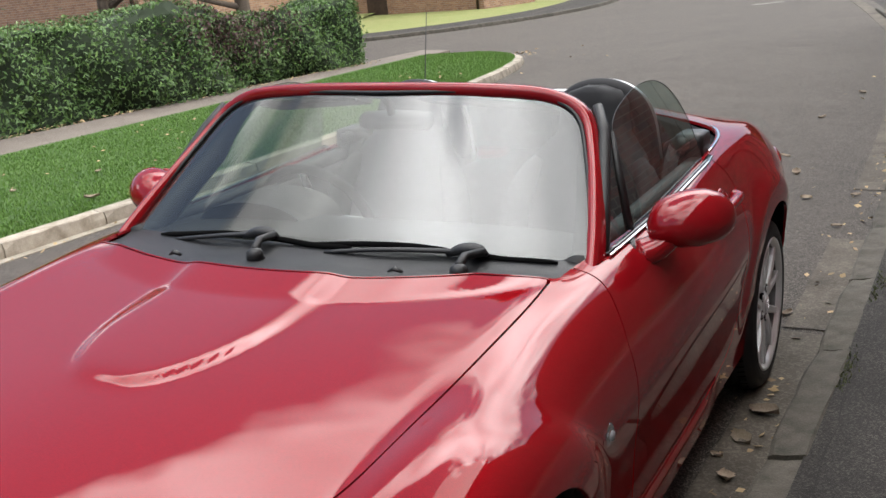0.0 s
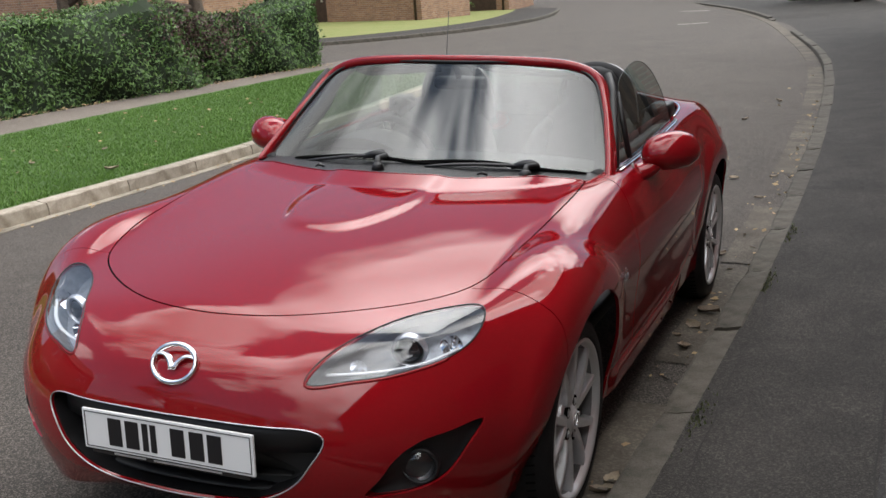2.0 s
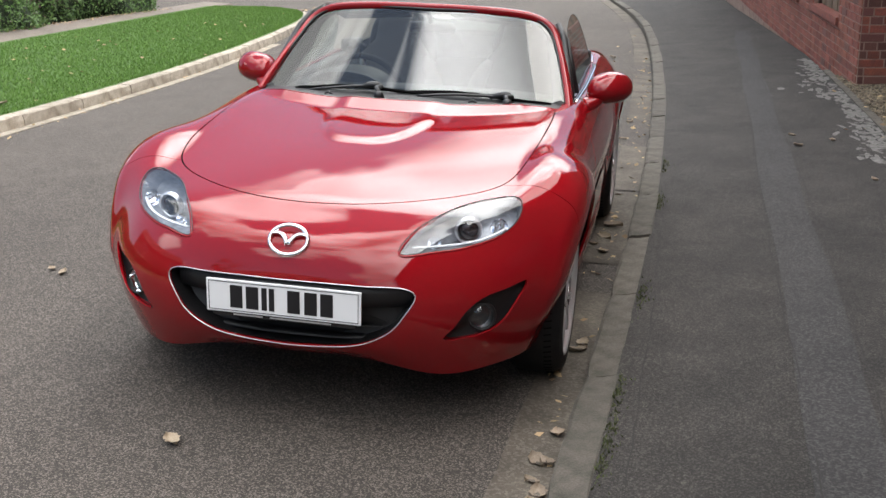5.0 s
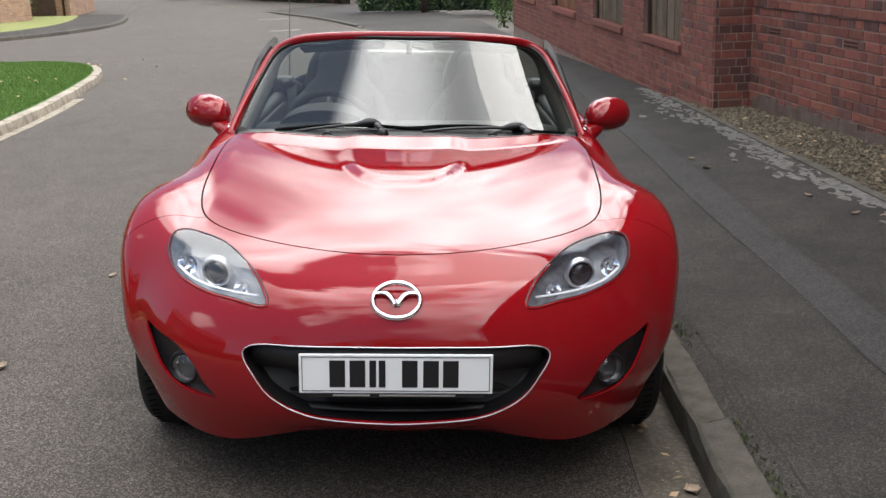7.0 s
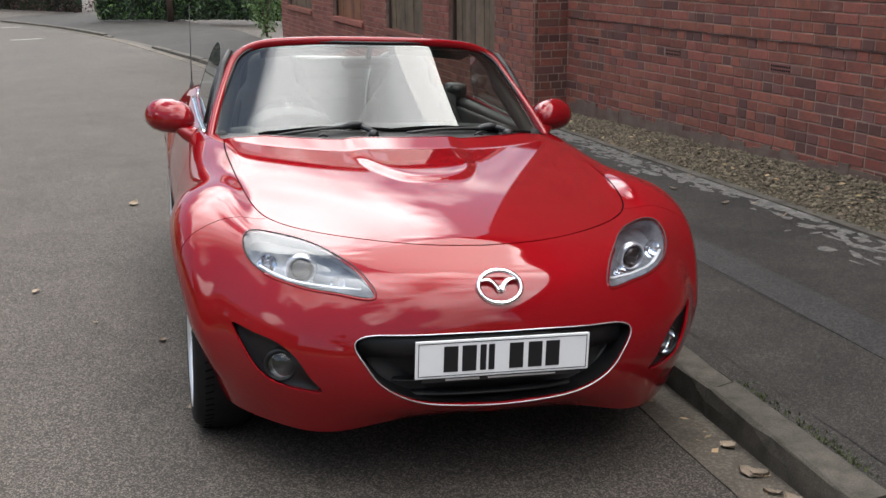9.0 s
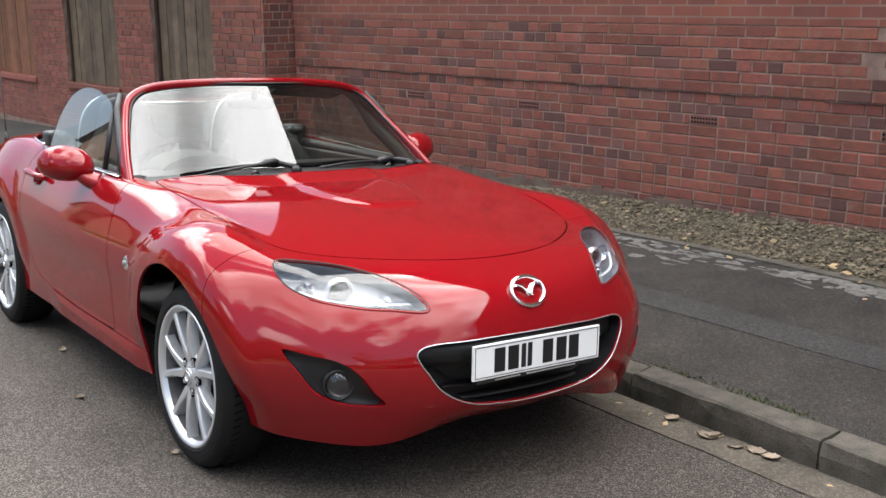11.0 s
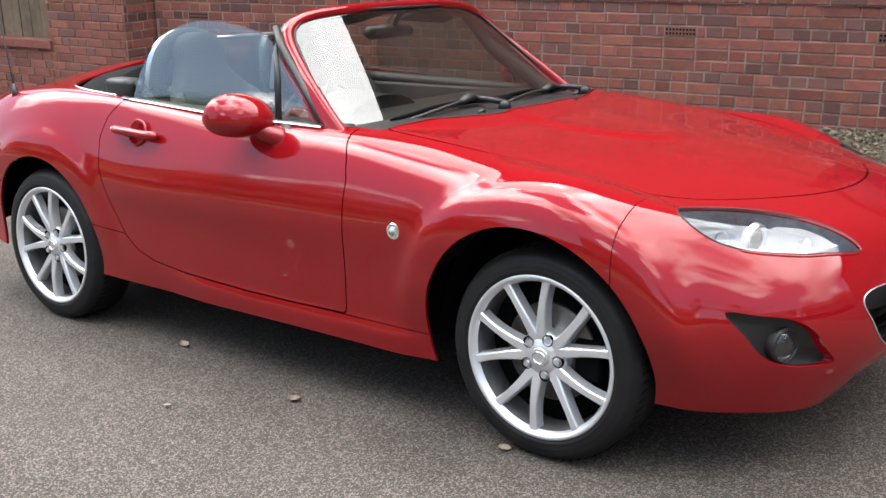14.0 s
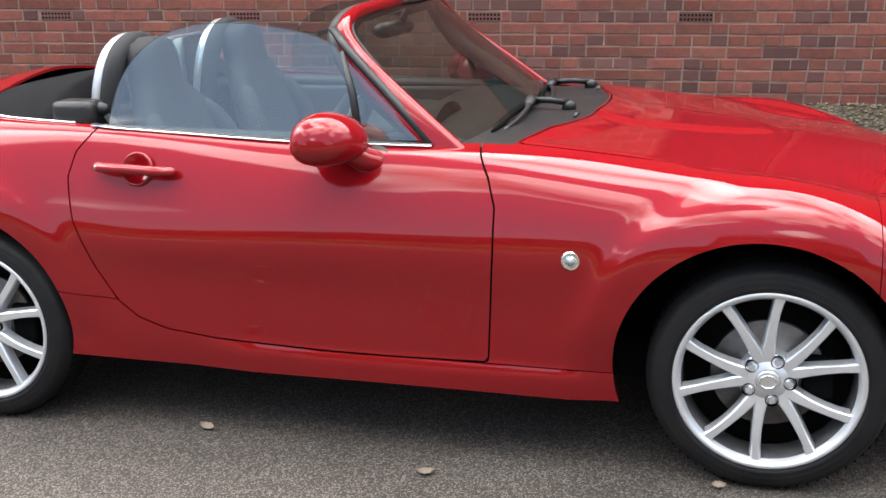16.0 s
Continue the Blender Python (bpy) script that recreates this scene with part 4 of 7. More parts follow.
# ---- wheels ----
def make_wheel(x, y, side):
    hub = new("wheel")
    hub.parent = car
    hub["label"] = "ten-spoke silver alloy wheel with a black tyre"
    hub.matrix_basis = pose(x, y, WHEEL_Z) @ (pose(0, 0, 0, 0, 0, 0) if side > 0 else pose(0, 0, 0, 0, 0, 180))
    # local x points outwards from the car
    bm_ = bmesh.new()
    R = .311
    lathe(bm_, [(.233, -.014), (.240, -.003), (.247, .000), (.252, .0022), (.255, .0008), (.262, .001), (.272, .0005), (.276, -.002), (.279, -.0015), (.290, -.008), (.297, -.016), (.304, -.030), (R - .001, -.042), (R, -.100), (R - .001, -.160), (.304, -.172), (.285, -.196), (.25, -.205), (.233, -.195)], 80)
    part("tyre", bm_, RUBBER, hub, "black low-profile tyre")
    grooves = bmesh.new()
    for a in np.linspace(0, 2 * math.pi, 73)[:-1]:
        m = pose(0, 0, 0, math.degrees(a))
        box(grooves, (-.062, -.0022, R - .0015), (-.034, .0022, R + .0006), 0, m @ pose(0, 0, 0, 0, 0, 14))
    part("tread_block", grooves, BLACK_AND_SHADE, hub, smooth=False)
    bm_ = bmesh.new()
    lathe(bm_, [(.239, -.008), (.2405, -.003), (.237, .0008), (.229, -.001), (.224, -.009), (.218, -.020)], 80)
    rim = part("rim", bm_, ALLOY, hub, "silver alloy rim")
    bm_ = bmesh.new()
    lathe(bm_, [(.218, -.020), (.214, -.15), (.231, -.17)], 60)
    part("rim_barrel", bm_, ALLOY_SHADED, rim)
    for k in range(5):
        axis = 103 + 72 * k
        for w in (-1, 1):
            bm_ = bmesh.new()
            rows = []
            for q in np.linspace(0, 1, 9):
                r = .040 + (.230 - .040) * q
                ang = math.radians(axis + w * (9 + 9 * q ** .8))
                wide = (.0085 * (1 - q) ** 2 + .0098 + .0045 * q ** 5)
                face = -.022 + .010 * q + .006 * math.sin(math.pi * q)
                cy, cz = r * math.cos(ang), r * math.sin(ang)
                ty, tz = -math.sin(ang), math.cos(ang)
                ring = [(face - .034, -wide * 1.25), (face - .004, -wide), (face, -wide * .72), (face, wide * .72), (face - .004, wide), (face - .034, wide * 1.25)]
                rows.append([bm_.verts.new((a, cy + ty * b, cz + tz * b)) for a, b in ring])
            for a, b in zip(rows, rows[1:]):
                for i in range(6):
                    bm_.faces.new((a[i], a[(i + 1) % 6], b[(i + 1) % 6], b[i]))
            bm_.faces.new(rows[0])
            bm_.faces.new(rows[-1][::-1])
            bmesh.ops.recalc_face_normals(bm_, faces=bm_.faces)
            part("spoke", bm_, ALLOY, rim, smooth=False)
    bm_ = bmesh.new()
    lathe(bm_, [(.078, -.060), (.075, -.034), (.066, -.024), (.040, -.018), (.033, -.013), (.0305, -.013)], 40)
    part("hub_plate", bm_, ALLOY, rim)
    bm_ = bmesh.new()
    lathe(bm_, [(.030, -.016), (.029, -.010), (.024, -.0085), (.001, -.0085)], 32)
    cap_ = part("centre_cap", bm_, SILVER, rim, "round centre cap with a plain oval ring")
    bm_ = bmesh.new()
    tube(bm_, [(-.0075, .021 * math.sin(a), .017 * math.cos(a)) for a in np.linspace(0, 2 * math.pi, 30)], .0022, 6, 1.0, False)
    part("cap_ring", bm_, CHROME, rim)
    for k in range(5):
        a = math.radians(67 + 72 * k)
        bm_ = bmesh.new()
        cylinder(bm_, (-.035, .055 * math.cos(a), .055 * math.sin(a)), (-.014, .055 * math.cos(a), .055 * math.sin(a)), .0100, .0088, 6)
        part("wheel_nut", bm_, SILVER, rim, smooth=False)
        # near-black ring paints the shade of the recess round each nut
        bm_ = bmesh.new()
        lathe(bm_, [(.0165, -.028), (.0170, -.0178), (.0150, -.0172), (.0135, -.028)], 20, Matrix.Translation((0, .055 * math.cos(a), .055 * math.sin(a))))
        part("nut_seat", bm_, BLACK_AND_SHADE, rim)
    bm_ = bmesh.new()
    lathe(bm_, [(.145, -.085), (.145, -.075), (.142, -.073), (.09, -.073), (.085, -.062), (.001, -.060)], 48)
    part("brake_disc", bm_, STEEL, hub, "worn steel brake disc")
    bm_ = bmesh.new()
    box(bm_, (-.12, .085, -.06), (-.055, .165, .06), .012)
    part("brake_caliper", bm_, BLACK_AND_SHADE, hub)
    bm_ = bmesh.new()
    cylinder(bm_, (-.10, 0, 0), (-.098, 0, 0), .212, .212, 40)
    part("brake_shield", bm_, BLACK_AND_SHADE, hub)
    return hub


for s in (1, -1):
    for y in WHEEL_Y:
        make_wheel(s * .842, y, s)

# ---- windscreen ----
ARCH_HALF = [(.722, .742, .800), (.701, .839, .876), (.673, .937, .953), (.642, 1.028, 1.024), (.610, 1.106, 1.089), (.573, 1.158, 1.146), (.500, 1.170, 1.188), (.371, 1.148, 1.210), (.2, 1.122, 1.219)]
ARCH = spline(ARCH_HALF + [(0, 1.114, 1.221)] + [(-x, y, z) for x, y, z in ARCH_HALF[::-1]], 90)
bm = bmesh.new()
n_arch = len(ARCH)
rows = []
for i, p in enumerate(ARCH):
    t = Vector(ARCH[min(i + 1, n_arch - 1)] - ARCH[max(i - 1, 0)]).normalized()
    inward = Vector((-p[0] * .9, .05, 1.02 - p[2] - .25)).normalized()
    inward = (inward - t * inward.dot(t)).normalized()
    ahead = t.cross(inward)
    if ahead.y > 0:
        ahead = -ahead
    w = .019
    deep = .019 + .022 * min(1.0, max(0.0, (1.19 - p[2]) / .15))
    p = p - np.array(ahead) * (deep - .022)
    ring = []
    for k in range(12):
        a = 2 * math.pi * k / 12
        ca, sa = math.cos(a), math.sin(a)
        ring.append(bm.verts.new(Vector(p) + inward * w * ca * abs(ca) ** -.25 * .95 + ahead * (deep * sa * abs(sa) ** -.25 if abs(sa) > 1e-6 else 0) if abs(ca) > 1e-6 else Vector(p) + ahead * deep * sa))
    rows.append(ring)
for a, b in zip(rows, rows[1:]):
    for k in range(12):
        bm.faces.new((a[k], a[(k + 1) % 12], b[(k + 1) % 12], b[k]))
bm.faces.new(rows[0])
bm.faces.new(rows[-1])
bmesh.ops.recalc_face_normals(bm, faces=bm.faces)
frame_part = part("windscreen_frame", bm, PAINT, car, "red windscreen frame and pillars")
# black lining behind the frame, wide on the pillars
bm = bmesh.new()
rows = []
for i, p in enumerate(ARCH):
    t = Vector(ARCH[min(i + 1, n_arch - 1)] - ARCH[max(i - 1, 0)]).normalized()
    inward = Vector((-p[0] * .9, .05, 1.02 - p[2] - .25)).normalized()
    inward = (inward - t * inward.dot(t)).normalized()
    back = t.cross(inward)
    if back.y < 0:
        back = -back
    side = min(1.0, max(0.0, (1.19 - p[2]) / .12))
    c = Vector(p) + inward * (.016 + .020 * side) + back * (.028 + .014 * side)
    rows.append([bm.verts.new(c + inward * (.020 + .020 * side) * math.cos(a) + back * (.020 + .014 * side) * math.sin(a)) for a in np.linspace(0, 2 * math.pi, 11)[:-1]])
for a, b in zip(rows, rows[1:]):
    for k in range(10):
        bm.faces.new((a[k], a[(k + 1) % 10], b[(k + 1) % 10], b[k]))
bmesh.ops.recalc_face_normals(bm, faces=bm.faces)
part("pillar_lining", bm, DASH, frame_part, "black inner lining of the windscreen frame")


def header_point(a):
    """The arch above the foot of the glass: along the header across most of the width, then down the pillar."""
    i = (1 - (a * .5 + .5)) * (n_arch - 1)
    j = min(int(i), n_arch - 2)
    return Vector(ARCH[j] + (ARCH[j + 1] - ARCH[j]) * (i - j))


def screen_terms(x, z):
    q = z - .872
    return np.stack([np.ones_like(x), x ** 2, x ** 4, q, q ** 2, x ** 2 * q], -1)


_a = np.linspace(-1, 1, 41)
_x, _z = np.r_[ARCH[8:-8, 0], .680 * _a], np.r_[ARCH[8:-8, 2], .872 - .022 * _a ** 2]
SCREEN = np.linalg.lstsq(screen_terms(_x, _z), np.r_[ARCH[8:-8, 1], .708 + .075 * _a ** 2 + .03 * _a ** 4], rcond=None)[0]


def windscreen_point(a, b):
    """a runs from pillar to pillar (-1 to 1), b from the base to the header; the pane is one even, bowed surface."""
    low = Vector((.680 * a, 0, .872 - .022 * a * a))
    high = header_point(a)
    high = high + (Vector((0, .96, 1.03)) - high).normalized() * .012
    p = low.lerp(high, b)
    p.y = float(screen_terms(np.array(p.x), np.array(p.z)) @ SCREEN) - .006
    return p


bm = bmesh.new()
g = [[bm.verts.new(windscreen_point(a, b)) for a in np.linspace(-1, 1, 61)] for b in np.linspace(0, 1, 25)]
for r0, r1 in zip(g, g[1:]):
    for k in range(60):
        bm.faces.new((r0[k], r0[k + 1], r1[k + 1], r1[k]))
screen = part("windscreen", bm, PANE, car, "curved clear windscreen reflecting the sky")
screen.visible_shadow = False
bm = bmesh.new()
cols_, rows_ = np.r_[-1, -.975, -.95, np.linspace(-.9, .9, 25), .95, .975, 1], np.r_[0, .035, .07, .12, np.linspace(.2, .9, 10), .965, 1]
g = [[bm.verts.new(windscreen_point(a, b) + Vector((0, .0035, -.0025))) for a in cols_] for b in rows_]
for j in range(len(rows_) - 1):
    for k in range(len(cols_) - 1):
        am, bm_mid = abs(cols_[k] + cols_[k + 1]) / 2, (rows_[j] + rows_[j + 1]) / 2
        if am > .95 or bm_mid < .07 or bm_mid > .965 or (am > .90 and bm_mid < .12):
            bm.faces.new((g[j][k], g[j][k + 1], g[j + 1][k + 1], g[j + 1][k]))
for v in [v for v in bm.verts if not v.link_faces]:
    bm.verts.remove(v)
part("black_border", bm, BLACK_AND_SHADE, screen, "black printed border round the glass")
edge = [windscreen_point(a, 1) + Vector((0, -.004, .002)) for a in np.linspace(-1, 1, 80)]
bm = bmesh.new()
tube(bm, edge, .0055, 6)
part("windscreen_seal", bm, BLACK_PLASTIC, screen, "black rubber seal")

# black cowl between hood and glass, wipers
bm = bmesh.new()
g = []
for q in np.linspace(0, 1, 9):
    row = []
    for a in np.linspace(-1, 1, 31):
        back = windscreen_point(a, 0) + Vector((0, .02, .010))
        fore = SKIN_TOP(.672 * a, hood_rear(.672 * a) + .002)
        p = fore.lerp(back, q)
        p.z -= .010 * math.sin(math.pi * q) + .006 * (1 - q)
        row.append(bm.verts.new(p))
    g.append(row)
for r0, r1 in zip(g, g[1:]):
    for k in range(30):
        bm.faces.new((r0[k], r0[k + 1], r1[k + 1], r1[k]))
part("cowl_panel", bm, BLACK_PLASTIC, car, "black plastic cowl below the windscreen")
for px, tip, far in ((-.14, -.52, .12), (.42, .0, .63)):
    # the arm leads from its hooded knuckle down to the cowl; the blade rests along the foot of the glass
    knuckle = windscreen_point(px / .675, .045) + Vector((0, -.018, .012))
    bm = bmesh.new()
    tube(bm, spline([knuckle + Vector((.02, .004, .002)), knuckle + Vector((-.04, -.006, .002)), windscreen_point((px + tip) / 2 / .675, .02) + Vector((0, -.03, .012)), windscreen_point(tip / .675, .0) + Vector((.06, -.030, .004))], 16), np.linspace(.0095, .007, 16), 8, .75)
    wiper = part("wiper", bm, BLACK_PLASTIC, car, "black wiper resting along the foot of the windscreen")
    bm = bmesh.new()
    tube(bm, [windscreen_point((tip * (1 - q) + far * q) / .675, .012 + .05 * math.sin(math.pi * min(1, q * 1.2)) * .7) + Vector((0, -.010, .008)) for q in np.linspace(0, 1, 22)], [.003] + [.0062] * 20 + [.003], 6, 1.3)
    part("wiper_blade", bm, BLACK_AND_SHADE, wiper)
    bm = bmesh.new()
    tube(bm, spline([knuckle + Vector((-.06, -.004, -.006)), knuckle + Vector((-.025, -.004, .006)), knuckle + Vector((.025, -.002, .008)), knuckle + Vector((.045, .0, -.004))], 10), [.008, .011, .015, .018, .019, .019, .018, .016, .012, .006], 10, .8)
    part("wiper_knuckle", bm, BLACK_PLASTIC, wiper)
    bm = bmesh.new()
    tube(bm, [(px + .05, .590, .868), (px + .05, .588, .892), (px + .05, .588, .900)], [.024, .020, .009], 12)
    tube(bm, [Vector((px + .05, .590, .893)), knuckle.lerp(Vector((px + .05, .590, .893)), .5) + Vector((0, 0, .008)), knuckle + Vector((.035, -.002, .004))], [.012, .010, .011], 8)
    part("wiper_pivot", bm, BLACK_PLASTIC, wiper)
for x in (-.30, .33):
    bm = bmesh.new()
    tube(bm, [SKIN_TOP(x + dx, hood_rear(x) + .03 + dy) + Vector((0, 0, dz)) for dx, dy, dz in ((-.018, .004, -.004), (0, 0, .006), (.018, .004, -.004))], [.005, .011, .005], 8, .6)
    part("washer_nozzle", bm, BLACK_PLASTIC, car)

# ---- doors: glass, mirror, handle, side lamp ----
GLASS_LOOP = [(1.86, .87), (1.838, .99), (1.805, 1.060), (1.74, 1.127), (1.65, 1.167), (1.54, 1.183), (1.42, 1.180), (1.30, 1.163), (1.20, 1.137), (1.148, 1.10), (1.085, .87)]


def side_x(z):
    return .715 - .10 * max(0.0, (z - .86) / .35) ** 1.15


for s in (1, -1):
    door = doors[s]
    top = spline(GLASS_LOOP, 60)
    bm = bmesh.new()
    levels = [[bm.verts.new((s * side_x(z), y, z)) for y, z in ((1.47 + (y - 1.47) * q + (min(1.86, max(1.085, y)) - 1.47) * (1 - q), .862 + (z - .862) * q) for y, z in top)] for q in np.linspace(0, 1, 9)]
    for lower, upper in zip(levels, levels[1:]):
        for k in range(len(top) - 1):
            bm.faces.new((lower[k], lower[k + 1], upper[k + 1], upper[k]))
    pane = part("side_glass", bm, TINTED, door, "raised frameless side window")
    pane.visible_shadow = False
    bm = bmesh.new()
    tube(bm, [(s * side_x(z), y, z) for y, z in top[4:-4]], .0012, 5)
    part("glass_edge", bm, BLACK_PLASTIC, pane)
    # fixed quarter light and its post
    bm = bmesh.new()
    tri = [(.90, .872), (1.07, .872), (1.135, 1.088)]
    bm.faces.new([bm.verts.new((s * (side_x(z) + .001), y, z)) for y, z in tri])
    q = part("quarter_glass", bm, TINTED, door, "small fixed front quarter window", smooth=False)
    q.visible_shadow = False
    bm = bmesh.new()
    tube(bm, [(s * side_x(.868), 1.078, .868), (s * side_x(1.0), 1.108, 1.0), (s * side_x(1.10), 1.142, 1.105)], [.013, .012, .007], 8, .8)
    part("divider_post", bm, BLACK_PLASTIC, door)
    bm = bmesh.new()
    tube(bm, [(s * side_x(.866), .875, .860), (s * (side_x(.97) - .01), .985, .972), (s * (side_x(1.10) - .015), 1.13, 1.108), (s * .60, 1.185, 1.165)], [.014, .016, .016, .014], 8, .8)
    part("pillar_seal", bm, BLACK_PLASTIC, door, "black rubber seal along the pillar")
    bm = bmesh.new()
    tube(bm, [(s * np.interp(y, [.86, 1.3, 1.86, 1.93], [.722, .726, .722, .715]), y, np.interp(y, [.86, 1.3, 1.86, 1.93], [.862, .868, .897, .903])) for y in np.linspace(.87, 1.90, 16)], .0075, 6, .7)
    part("belt_moulding", bm, GLOSS_BLACK, door, "thin dark belt moulding with a bright edge")
    bm = bmesh.new()
    tube(bm, [(s * np.interp(y, [.86, 1.3, 1.86, 1.93], [.731, .735, .731, .722]), y, np.interp(y, [.86, 1.3, 1.86, 1.93], [.860, .866, .895, .901])) for y in np.linspace(.87, 1.90, 16)], .0055, 8, .6)
    part("belt_bright_edge", bm, CHROME, door)
    # inner trim
    bm = bmesh.new()
    tube(bm, [(s * .665, y, .845 + .02 * (y - .8)) for y in np.linspace(.80, 1.92, 10)], .032, 10, .8)
    box(bm, (min(s * .62, s * .66), .80, .42), (max(s * .62, s * .66), 1.92, .85), .015)
    part("door_trim", bm, DASH, door, "black padded inner door trim")
    bm = bmesh.new()
    tube(bm, spline([(s * .615, 1.02, .755), (s * .585, 1.06, .76), (s * .585, 1.22, .765), (s * .615, 1.27, .76)], 16), .010, 8)
    part("inner_handle", bm, SILVER, door)

    # mirror
    bm = bmesh.new()
    prof = [(.0, .004), (.06, .052), (.16, .074), (.34, .088), (.55, .092), (.75, .082), (.9, .06), (1.0, .012)]
    rings = []
    for q_, r in prof:
        x = .758 + .204 * q_
        cx = Vector((s * x, 1.125 - .03 * (1 - q_) + .03 * q_, .890 - .012 * (1 - q_)))
        r = r * 1.06
        ring = []
        for k in range(20):
            a = 2 * math.pi * k / 20
            dy, dz = math.cos(a) * r * (.98 if math.cos(a) < 0 else .70), math.sin(a) * r * (.86 if math.sin(a) > 0 else .62)
            ring.append(bm.verts.new(cx + Vector((0, dy, dz))))
        rings.append(ring)
    for a, b in zip(rings, rings[1:]):
        for k in range(20):
            bm.faces.new((a[k], a[(k + 1) % 20], b[(k + 1) % 20], b[k]))
    bm.faces.new(rings[0])
    bm.faces.new(rings[-1])
    bmesh.ops.recalc_face_normals(bm, faces=bm.faces)
    bmesh.ops.subdivide_edges(bm, edges=bm.edges, cuts=1, smooth=.8, use_grid_fill=True)
    mirror = part("door_mirror", bm, PAINT, door, "rounded red door mirror on a short stalk")
    bm = bmesh.new()
    tube(bm, spline([(s * .752, 1.035, .818), (s * .785, 1.055, .832), (s * .808, 1.075, .850), (s * .825, 1.10, .868)], 12), np.linspace(.052, .038, 12), 14, .72)
    part("mirror_stalk", bm, PAINT, mirror)
    bm = bmesh.new()
    tube(bm, [(s * .740, 1.028, .817), (s * .756, 1.032, .825)], [.060, .056], 16, .75)
    part("mirror_foot", bm, BLACK_PLASTIC, mirror)
    bm = bmesh.new()
    face = [bm.verts.new((s * (.875 + .084 * math.cos(a)), 1.19 - .02 * math.cos(a), .896 + .058 * math.sin(a))) for a in np.linspace(0, 2 * math.pi, 25)[:-1]]
    bm.faces.new(face)
    part("mirror_glass", bm, CHROME, mirror, "mirror glass", smooth=False)

    # handle: a bar across a round cup
    hx = .806
    bm = bmesh.new()
    lathe(bm, [(.050, -.004), (.047, .0030), (.042, .0015), (.033, -.008), (.001, -.012)], 28, Matrix.Translation((s * (hx + .003), 1.72, .790)) @ (pose(0, 0, 0, 0, -16, 0) if s > 0 else pose(0, 0, 0, 0, 16, 0) @ pose(0, 0, 0, 0, 0, 180)))
    cup = part("handle_cup", bm, PAINT, door)
    bm = bmesh.new()
    tube(bm, spline([(s * (hx + .002), 1.845, .795), (s * (hx + .018), 1.825, .795), (s * (hx + .026), 1.72, .793), (s * (hx + .020), 1.62, .788), (s * (hx + .004), 1.598, .786)], 18), [.012] + [.0185] * 16 + [.012], 12, .8)
    bar = part("door_handle", bm, PAINT, door, "red pull handle across a round recess")
    bm = bmesh.new()
    lathe(bm, [(.0075, -.004), (.0075, .003), (.005, .004), (.001, .0035)], 16, Matrix.Translation((s * (hx + .029), 1.832, .796)) @ (Matrix() if s > 0 else pose(0, 0, 0, 0, 0, 180)))
    part("key_lock", bm, CHROME, bar)
    bm = bmesh.new()
    lathe(bm, [(.026, -.004), (.026, .004), (.021, .008), (.019, .006), (.014, .010), (.001, .011)], 28, Matrix.Translation((s * .848, .474, .591)) @ (pose(0, 0, 0, 0, 0, -4) if s > 0 else pose(0, 0, 0, 0, 0, 184)))
    lampb = part("side_repeater", bm, CHROME, car, "round silver side lamp with a clear centre")
    bm = bmesh.new()
    lathe(bm, [(.012, .008), (.010, .014), (.001, .0155)], 20, Matrix.Translation((s * .848, .474, .591)) @ (Matrix() if s > 0 else pose(0, 0, 0, 0, 0, 180)))
    part("repeater_lens", bm, LAMP_SILVER, lampb)

# ---- cabin ----
bm = bmesh.new()
box(bm, (-.66, .70, .28), (.66, 2.2, .34), .01)
box(bm, (-.13, .9, .3), (.13, 2.1, .58), .05)
part("cabin_floor", bm, DASH, car, "black cabin floor and tunnel")
bm = bmesh.new()
g = []
for y, z in ((.74, .80), (.80, .865), (.90, .882), (1.02, .875), (1.10, .845), (1.13, .78), (1.12, .66), (1.05, .55)):
    g.append([bm.verts.new((x, y + .04 * (x / .66) ** 2, z - .03 * (x / .66) ** 4)) for x in np.linspace(-.66, .66, 21)])
for r0, r1 in zip(g, g[1:]):
    for k in range(20):
        bm.faces.new((r0[k], r0[k + 1], r1[k + 1], r1[k]))
dash = part("dashboard", bm, DASH, car, "black dashboard with a hooded instrument binnacle")
bm = bmesh.new()
rows = []
for q in np.linspace(0, 1, 6):
    rows.append([bm.verts.new((-.35 + .185 * math.cos(a), .92 + .20 * q, .85 + (.075 + .01 * q) * math.sin(a))) for a in np.linspace(0, math.pi, 20)])
for a, b in zip(rows, rows[1:]):
    for k in range(19):
        bm.faces.new((a[k], a[k + 1], b[k + 1], b[k]))
bm.faces.new(rows[0])
part("binnacle", bm, DASH, dash)
for x in (-.55, .55, -.08, .10):
    bm = bmesh.new()
    lathe(bm, [(.045, 0), (.044, .008), (.036, .008), (.034, -.004), (.001, -.006)], 24, Matrix.Translation((x, 1.135, .79)) @ pose(0, 0, 0, 0, 0, 90))
    part("air_vent", bm, GLOSS_BLACK, dash)
wheel_at = Matrix.Translation((-.35, 1.27, .80)) @ pose(0, 0, 0, -66, 0, 0)
bm = bmesh.new()
tube(bm, [wheel_at @ Vector((.183 * math.cos(a), .183 * math.sin(a), 0)) for a in np.linspace(0, 2 * math.pi, 49)], .0155, 10, 1, False)
steer = part("steering_wheel", bm, LEATHER, car, "black three-spoke steering wheel")
bm = bmesh.new()
tube(bm, [wheel_at @ Vector((0, 0, -.03)), wheel_at @ Vector((0, 0, .03))], [.075, .06], 24)
part("wheel_boss", bm, DASH, steer)
